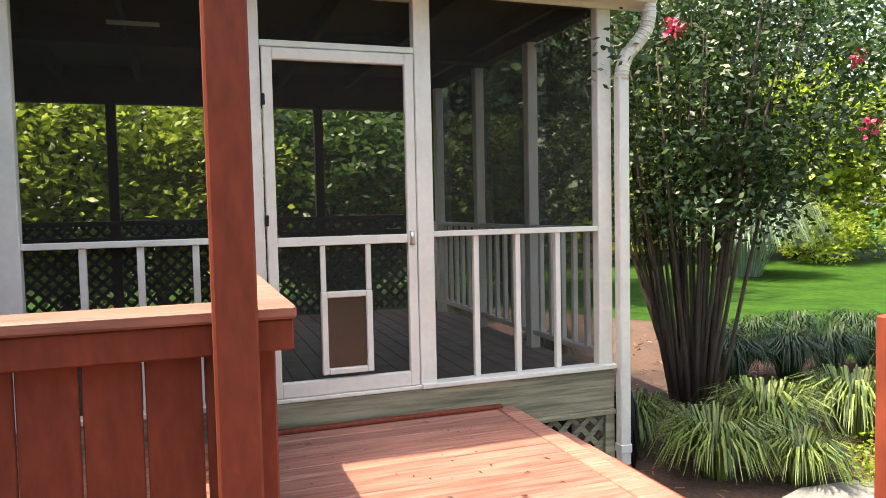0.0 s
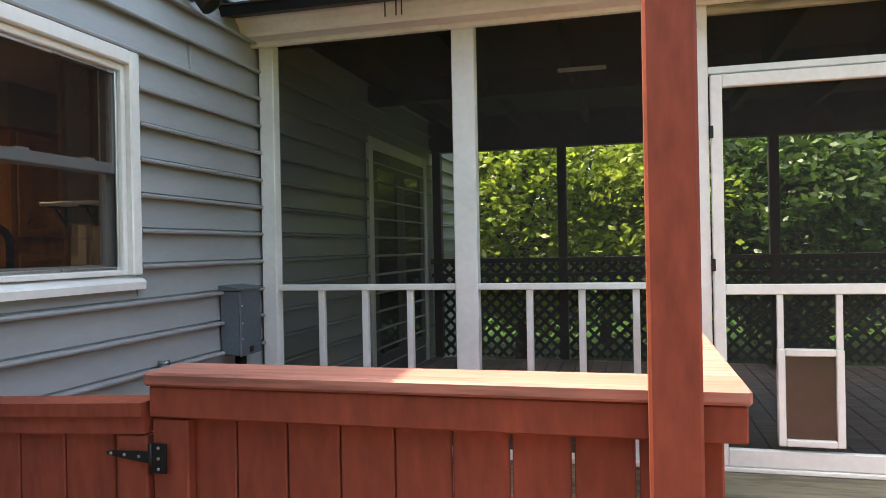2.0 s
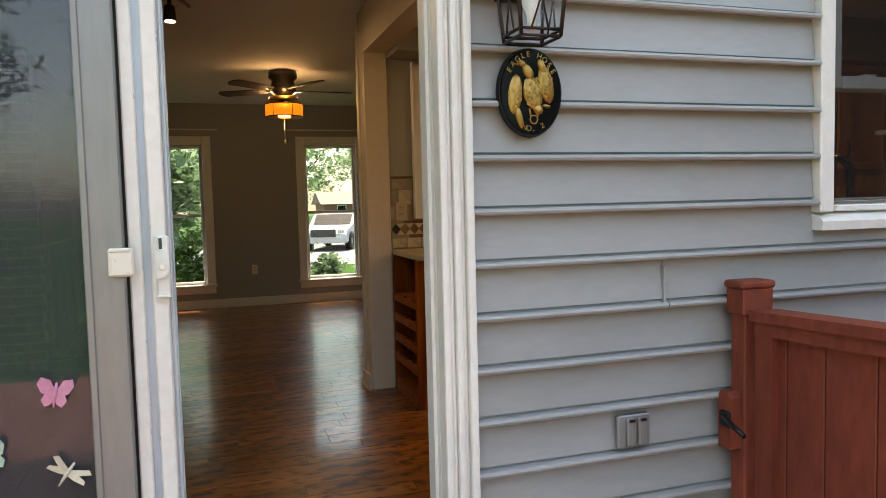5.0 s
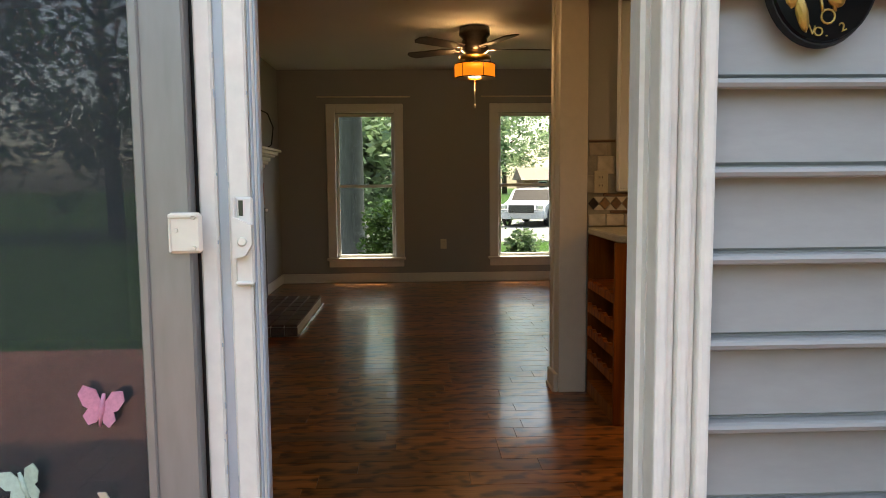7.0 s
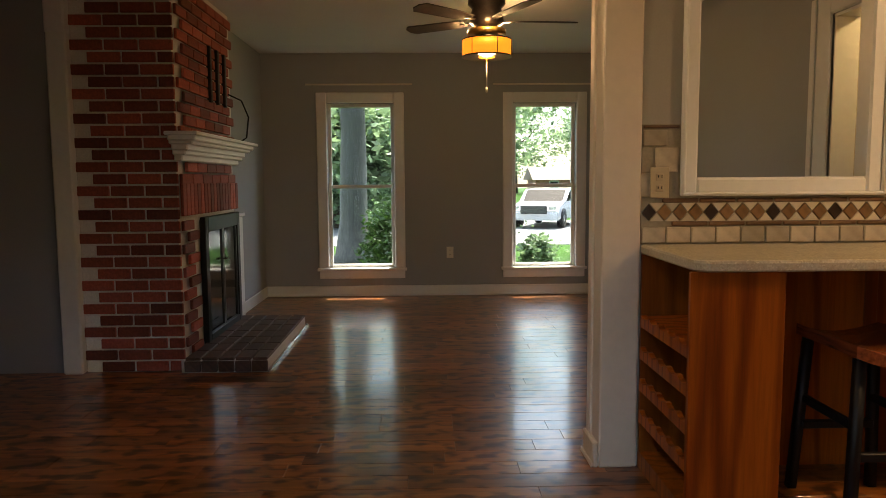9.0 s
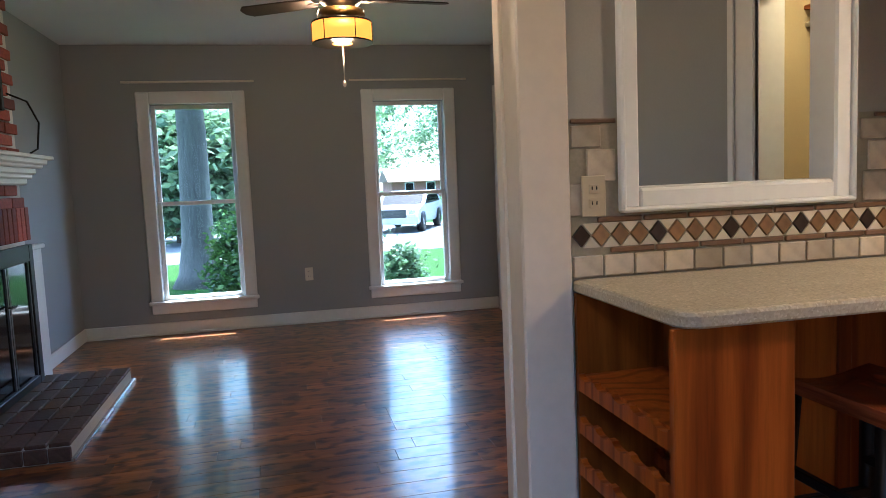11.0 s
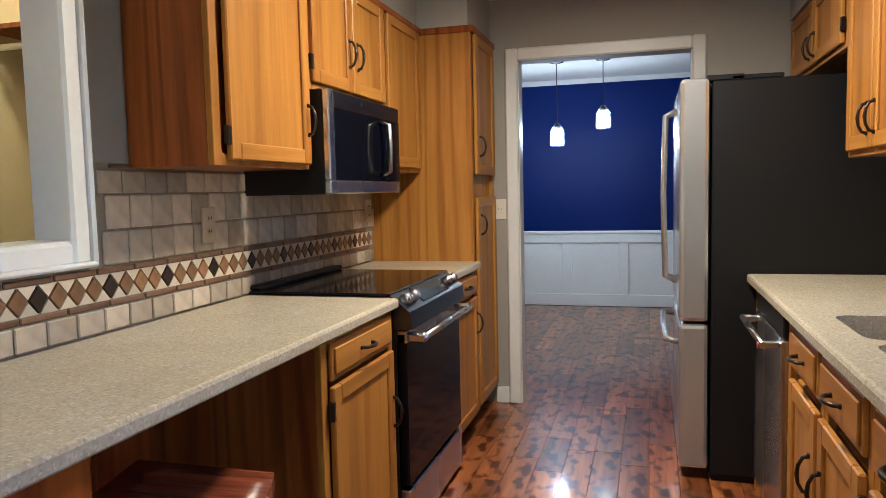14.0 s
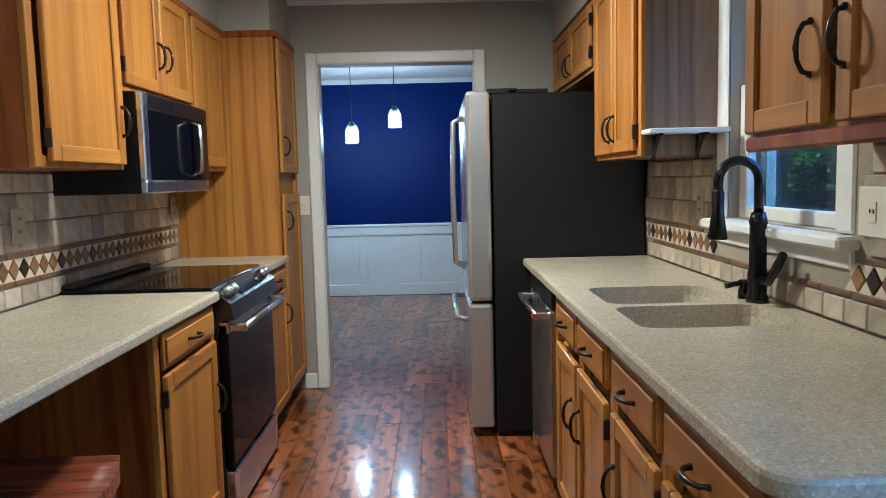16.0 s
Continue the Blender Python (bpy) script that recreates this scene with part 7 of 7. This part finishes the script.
def grass_clump(base, r, h, n, material, label, name="liriope_clump", cat="grass plant", group="liriope clumps", width=0.006):
    t = thing(name, base, label, cat, group)
    vs, fs = [], []
    for k in range(n):
        a, rr = random.uniform(0, 2 * math.pi), random.uniform(0.0, 0.25) * r
        ln, hh = r * random.uniform(0.55, 1.1), h * random.uniform(0.7, 1.1)
        w = width * random.uniform(0.7, 1.3)
        sx, sy = -math.sin(a) * w, math.cos(a) * w
        i = len(vs)
        for u, zz, ww in ((0, 0, 1), (0.22, 0.62, 1), (0.5, 0.97, 1), (0.78, 0.88, 0.8), (1.0, 0.48, 0.1)):
            px, py = math.cos(a) * (rr + ln * u), math.sin(a) * (rr + ln * u)
            vs += [(px - sx * ww, py - sy * ww, hh * zz), (px + sx * ww, py + sy * ww, hh * zz)]
        fs += [(i + q, i + q + 1, i + q + 3, i + q + 2) for q in (0, 2, 4, 6)]
    me = bpy.data.meshes.new("foliage")
    me.from_pydata(vs, [], fs)
    me.materials.append(material)
    ob = new("foliage", me)
    tagged(ob, kind="stuff")
    ob.parent = t
    ORIGIN[ob] = ORIGIN[t]
    return t


# crepe myrtle: a fan of slim stems and a high open crown
cm = thing("crepe_myrtle", (3.92, 6.6, GZ), "multi-stemmed crepe myrtle with dark leaves and pink blossom", "tree")
tips = []
for k in range(44):
    a, sp = k * 2.39996, random.uniform(0.25, 1.0)
    dx, dy = math.cos(a) * sp, math.sin(a) * sp
    bx0, by0 = 3.92 + 0.20 * dx, 6.6 + 0.20 * dy
    h = random.uniform(2.9, 4.4)
    pts = [(bx0, by0, GZ - 0.03), (bx0 + 0.12 * dx, by0 + 0.12 * dy, GZ + 0.5), (bx0 + 0.45 * dx + random.uniform(-.05, .05), by0 + 0.45 * dy, GZ + h * 0.5), (bx0 + 0.95 * dx, by0 + 0.95 * dy, GZ + h)]
    part("stem", tube(new_bm(), pts, [0.028, 0.021, 0.014, 0.005], 6), M_BARK, cm)
    tips.append(pts)
pts = []
for a in tips:
    for k in range(10):
        u = random.uniform(0.35, 1.05)
        p = Vector(a[2]).lerp(Vector(a[3]), (u - 0.5) * 2) if u > 0.5 else Vector(a[1]).lerp(Vector(a[2]), u * 2)
        o3 = np.array(p) + np.random.normal(size=3) * (0.34, 0.34, 0.25)
        if o3[2] > 1.0:
            pts.append(o3 + np.random.normal(size=(44, 3)) * 0.13)
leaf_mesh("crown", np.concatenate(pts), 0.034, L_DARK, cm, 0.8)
# paler copies of every ninth leaf: sun highlights put into the colour
leaf_mesh("sunlit_leaves", np.concatenate(pts)[::9] + np.array((0.03, -0.03, 0.06)), 0.032, leafy("sunlit_leaf_tone", (0.07, 0.12, 0.05), (0.20, 0.28, 0.13), 0.2), cm, 0.8)
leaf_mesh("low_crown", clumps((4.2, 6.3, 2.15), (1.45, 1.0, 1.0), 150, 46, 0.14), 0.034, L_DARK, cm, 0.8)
bl = [np.array(p) + np.random.normal(size=(40, 3)) * 0.035 for p in ((2.72, 5.3, 2.33), (4.55, 5.4, 1.72), (4.7, 5.6, 2.3))]
leaf_mesh("blossom", np.concatenate(bl), 0.022, M_PINK, cm, 1.0, "pink blossom", 1.3)

first = grass_clump((2.85, 5.05, GZ), 0.42, 0.42, 310, L_LIRIOPE, "variegated liriope clump with arching blades")
for x, y, s in ((3.55, 5.35, 1.1), (4.35, 5.3, 1.15), (5.1, 5.1, 1.1), (3.25, 4.75, 0.8), (5.7, 5.7, 1.1), (2.7, 5.75, 0.9), (4.9, 4.6, 0.9)):
    o = copy_thing(first, pose(x, y, GZ, 0, 0, random.uniform(0, 360)))
    o.scale = (s, s, s)
second = grass_clump((4.7, 7.0, GZ), 0.42, 0.46, 310, L_DARK, "dark green liriope clump in the bed", group="dark liriope clumps")
for x, y in ((5.3, 6.9), (5.9, 6.95), (6.5, 7.0), (5.0, 7.7), (5.7, 7.8), (6.4, 7.9), (7.1, 7.7), (3.3, 8.2), (7.2, 7.0)):
    copy_thing(second, pose(x, y, GZ, 0, 0, random.uniform(0, 360)))
pam = grass_clump((12.4, 15.4, GZ), 1.7, 2.0, 900, L_PAMPAS, "tall pale pampas grass at the lawn's edge", "pampas_grass", "grass plant", "", 0.014)
low = thing("ground_cover", (3.9, 4.4, GZ), "low bright green leafy ground cover", "plant", "", "stuff")
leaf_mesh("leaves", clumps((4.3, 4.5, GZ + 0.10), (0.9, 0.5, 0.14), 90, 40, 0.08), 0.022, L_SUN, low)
st_ = new_bm()
prism(st_, [(2.6, 4.15), (3.2, 4.05), (3.75, 4.25), (3.7, 4.55), (3.1, 4.6), (2.65, 4.45)], "z", GZ + 0.03, GZ + 0.07)
solid("stepping_stone", st_, M_STONE, (3.1, 4.3, GZ), "flat grey stepping stone in the bed", "stone")
ml = new_bm()
for k in range(700):
    m = pose(random.uniform(2.4, 6.2), random.uniform(4.3, 9.5), GZ + 0.036, random.uniform(-20, 20), random.uniform(-20, 20), random.uniform(0, 360))
    vs = [ml.verts.new(m @ Vector(p)) for p in ((-0.03, -0.008, 0), (0.03, -0.006, 0), (0.028, 0.007, 0.006), (-0.028, 0.008, 0.006))]
    ml.faces.new(vs)
solid("bark_chips", ml, leafy("bark_chip", (0.05, 0.025, 0.018), (0.20, 0.10, 0.065), 0.0), (4, 7, GZ), "loose bark chips on the bed", "mulch", "", "stuff")

# back fence and trees round the garden
bf = thing("rail_fence", (9, 19.5, GZ), "dark split-rail fence at the back of the lawn", "fence")
for k in range(9):
    part("post", bx((3.2 + k * 1.9, 19.45, GZ), (3.32 + k * 1.9, 19.57, GZ + 1.15), 0.01), M_DARKWOOD, bf)
for z in (0.35, 0.7, 1.02):
    part("rail", bx((3.2, 19.47, GZ + z), (18.5, 19.53, GZ + z + 0.09), 0.01), M_DARKWOOD, bf)

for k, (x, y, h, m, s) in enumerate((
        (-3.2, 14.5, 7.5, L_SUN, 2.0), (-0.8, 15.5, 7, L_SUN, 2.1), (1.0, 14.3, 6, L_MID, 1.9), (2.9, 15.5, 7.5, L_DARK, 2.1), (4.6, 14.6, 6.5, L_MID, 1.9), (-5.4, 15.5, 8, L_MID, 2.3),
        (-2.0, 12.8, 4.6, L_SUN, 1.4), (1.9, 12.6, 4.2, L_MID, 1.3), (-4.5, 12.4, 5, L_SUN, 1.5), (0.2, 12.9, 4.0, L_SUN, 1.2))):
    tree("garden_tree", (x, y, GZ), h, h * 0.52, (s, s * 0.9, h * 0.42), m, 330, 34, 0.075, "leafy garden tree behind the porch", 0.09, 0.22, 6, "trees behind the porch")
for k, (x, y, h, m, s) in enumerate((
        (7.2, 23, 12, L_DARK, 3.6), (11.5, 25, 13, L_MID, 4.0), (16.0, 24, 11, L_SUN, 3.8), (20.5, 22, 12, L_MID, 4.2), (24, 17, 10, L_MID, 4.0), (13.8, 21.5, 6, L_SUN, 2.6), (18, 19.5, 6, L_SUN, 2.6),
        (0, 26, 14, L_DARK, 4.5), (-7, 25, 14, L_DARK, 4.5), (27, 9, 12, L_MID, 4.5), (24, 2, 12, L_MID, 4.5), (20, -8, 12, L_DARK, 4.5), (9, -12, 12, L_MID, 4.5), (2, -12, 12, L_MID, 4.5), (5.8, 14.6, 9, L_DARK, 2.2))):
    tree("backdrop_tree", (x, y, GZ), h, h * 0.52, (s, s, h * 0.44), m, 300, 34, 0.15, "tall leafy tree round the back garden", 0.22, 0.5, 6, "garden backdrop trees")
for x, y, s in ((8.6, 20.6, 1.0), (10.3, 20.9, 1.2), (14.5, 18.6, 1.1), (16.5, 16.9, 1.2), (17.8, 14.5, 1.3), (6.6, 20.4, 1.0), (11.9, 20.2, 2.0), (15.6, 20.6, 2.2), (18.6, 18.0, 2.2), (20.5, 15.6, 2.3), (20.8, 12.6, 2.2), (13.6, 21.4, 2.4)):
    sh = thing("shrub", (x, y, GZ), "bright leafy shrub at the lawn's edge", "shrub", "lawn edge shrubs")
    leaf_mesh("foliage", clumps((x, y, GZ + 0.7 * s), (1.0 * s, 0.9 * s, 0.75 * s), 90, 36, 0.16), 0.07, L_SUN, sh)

# ---- front garden, beyond the living room windows ----
structure("driveway", boxes(((-34.0, -14, GZ), (-22.0, 40, GZ + 0.012)), ((-22.0, 9.5, GZ), (-16, 13.0, GZ + 0.012))), M_ASPHALT, "pale concrete street and drive in front of the house", "road")
oak_t = thing("front_tree", (-17.5, 0.17, GZ), "large pale tree trunk in the front lawn", "tree")
part("trunk", tube(new_bm(), [(-17.5, 0.17, GZ - 0.05), (-17.5, 0.17, GZ + 0.25), (-17.5, 0.17, GZ + 0.9), (-17.45, 0.2, 2.2), (-17.5, 0.1, 6.0)], [0.56, 0.40, 0.30, 0.26, 0.22], 14), M_PALEBARK, oak_t)
leaf_mesh("crown", clumps((-17.5, 0.2, 6.4), (4.0, 4.4, 2.6), 420, 34, 0.45), 0.14, L_HAZE, oak_t)
for x, y, s, m in ((-12.6, 1.16, 0.62, L_MID), (-12.5, 1.22, 0.40, L_MID), (-12.8, 3.35, 0.35, L_HAZE), (-13.2, 2.55, 0.75, L_HAZE)):
    b = thing("front_shrub", (x, y, GZ), "leafy shrub outside the living room window", "shrub", "front shrubs")
    leaf_mesh("foliage", clumps((x, y, GZ + 1.0 * s + 0.1), (0.35 * s + 0.1, 0.35 * s + 0.1, 1.35 * s), 90, 36, 0.10), 0.045, m, b)
for k, (x, y, h, m, s) in enumerate(((-38, -4, 8, L_HAZE, 4), (-40, 2.5, 9, L_HAZE, 4.5), (-98, 27, 15, L_HAZE, 8), (-100, 14, 14, L_HAZE, 8), (-33, -10, 9, L_HAZE, 4), (-80, 5, 12, L_HAZE, 7), (-24, 15, 7, L_HAZE, 2.6), (-30, -1.5, 5, L_HAZE, 2.5), (-52, 17.5, 19, L_HAZE, 8.5), (-54, 3.0, 19, L_HAZE, 8), (-56, -8, 18, L_HAZE, 7))):
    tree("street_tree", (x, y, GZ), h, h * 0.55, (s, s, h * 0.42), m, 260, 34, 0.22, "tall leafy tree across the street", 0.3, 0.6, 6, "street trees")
hz = thing("neighbour_house", (-88, 19, GZ), "far red brick house with a brown pitched roof", "house")
part("wall", bx((-92, 14.5, GZ), (-85, 25.5, GZ + 1.9)), plain("far_brick", (0.30, 0.13, 0.09), 0.8, grain=9), hz)
part("roof", prism(new_bm(), [(-92.6, GZ + 1.8), (-84.4, GZ + 1.8), (-88.5, GZ + 3.3)], "y", 14.0, 26.0), plain("far_roof", (0.19, 0.13, 0.10), 0.8, grain=9), hz)
for y in (16, 18.5, 22):
    w_ = part("window", bx((-84.99, y, GZ + 0.6), (-84.92, y + 1.1, GZ + 1.7)), M_TRIM, hz)
    part("pane", bx((-84.93, y + 0.1, GZ + 0.7), (-84.90, y + 1.0, GZ + 1.6)), M_BLACKGLOSS, w_)


def car(base, turn, paint, label, truck=False):
    t = thing("parked_car", base, label, "car", "parked cars")
    t.rotation_euler = (0, 0, radians(turn))
    bpy.context.view_layer.update()
    o = Vector(base)

    def put(name, bm, mat_, parent=t):
        bmesh.ops.translate(bm, verts=bm.verts, vec=o)
        ORIGIN[t] = o
        return part(name, bm, mat_, parent)
    prof = [(-2.3, 0.35), (2.3, 0.35), (2.38, 0.6), (2.3, 0.98), (1.25, 1.05), (0.65, 1.62), (-0.6, 1.68), (-0.75, 1.1), (-2.3, 1.1)] if truck else \
           [(-2.25, 0.3), (2.25, 0.3), (2.3, 0.62), (2.1, 0.85), (1.1, 0.95), (0.45, 1.42), (-1.2, 1.46), (-1.95, 1.0), (-2.28, 0.9)]
    b = prism(new_bm(), prof, "y", -0.88, 0.88)
    bmesh.ops.bevel(b, geom=list(b.edges), offset=0.05, segments=2, affect="EDGES")
    put("body", b, paint)
    cab = [(1.12, 1.08), (0.62, 1.56), (-0.55, 1.62), (-0.62, 1.10)] if truck else [(0.98, 0.98), (0.42, 1.37), (-1.15, 1.40), (-1.75, 1.02)]
    for s in (-1, 1):
        put("side_window", prism(new_bm(), [(x * 0.94, z) for x, z in cab], "y", s * 0.875, s * 0.895), M_BLACKGLOSS)
    ws_ = [(1.17, 1.07), (0.68, 1.57), (0.72, 1.60), (1.22, 1.08)] if truck else [(1.05, 0.97), (0.47, 1.38), (0.50, 1.41), (1.11, 0.97)]
    put("windscreen", prism(new_bm(), ws_, "y", -0.76, 0.76), M_BLACKGLOSS)
    put("grille", box(new_bm(), (2.33, -0.5, 0.55), (2.40, 0.5, 0.85), 0.02), M_STEELDARK)
    for s in (-1, 1):
        put("headlight", box(new_bm(), (2.28, s * 0.70 - 0.13, 0.68), (2.38, s * 0.70 + 0.13, 0.86), 0.03), M_STEEL)
    for x in (-1.4, 1.45):
        for s in (-1, 1):
            w = put("wheel", lathe(new_bm(), [(0.2, -0.11), (0.36, -0.11), (0.38, 0), (0.36, 0.11), (0.2, 0.11)], pose(x, s * 0.82, 0.37, 90, 0, 0), 18), M_BLACK)
            put("rim", lathe(new_bm(), [(0.05, -0.12), (0.21, -0.10), (0.21, 0.10), (0.05, 0.12)], pose(x, s * 0.82, 0.37, 90, 0, 0), 14), M_STEEL, w)


car((-30.5, 6.6, GZ + 0.012), -24, plain("white_car_paint", (0.55, 0.57, 0.60), 0.25, grain=8, vary=0.02, bump=0, coat=0.6), "white car parked across the street")
car((-31.5, 9.6, GZ + 0.012), -14, plain("silver_car_paint", (0.40, 0.42, 0.44), 0.25, 0.4, grain=8, vary=0.02, bump=0, coat=0.6), "silver-grey car parked across the street")
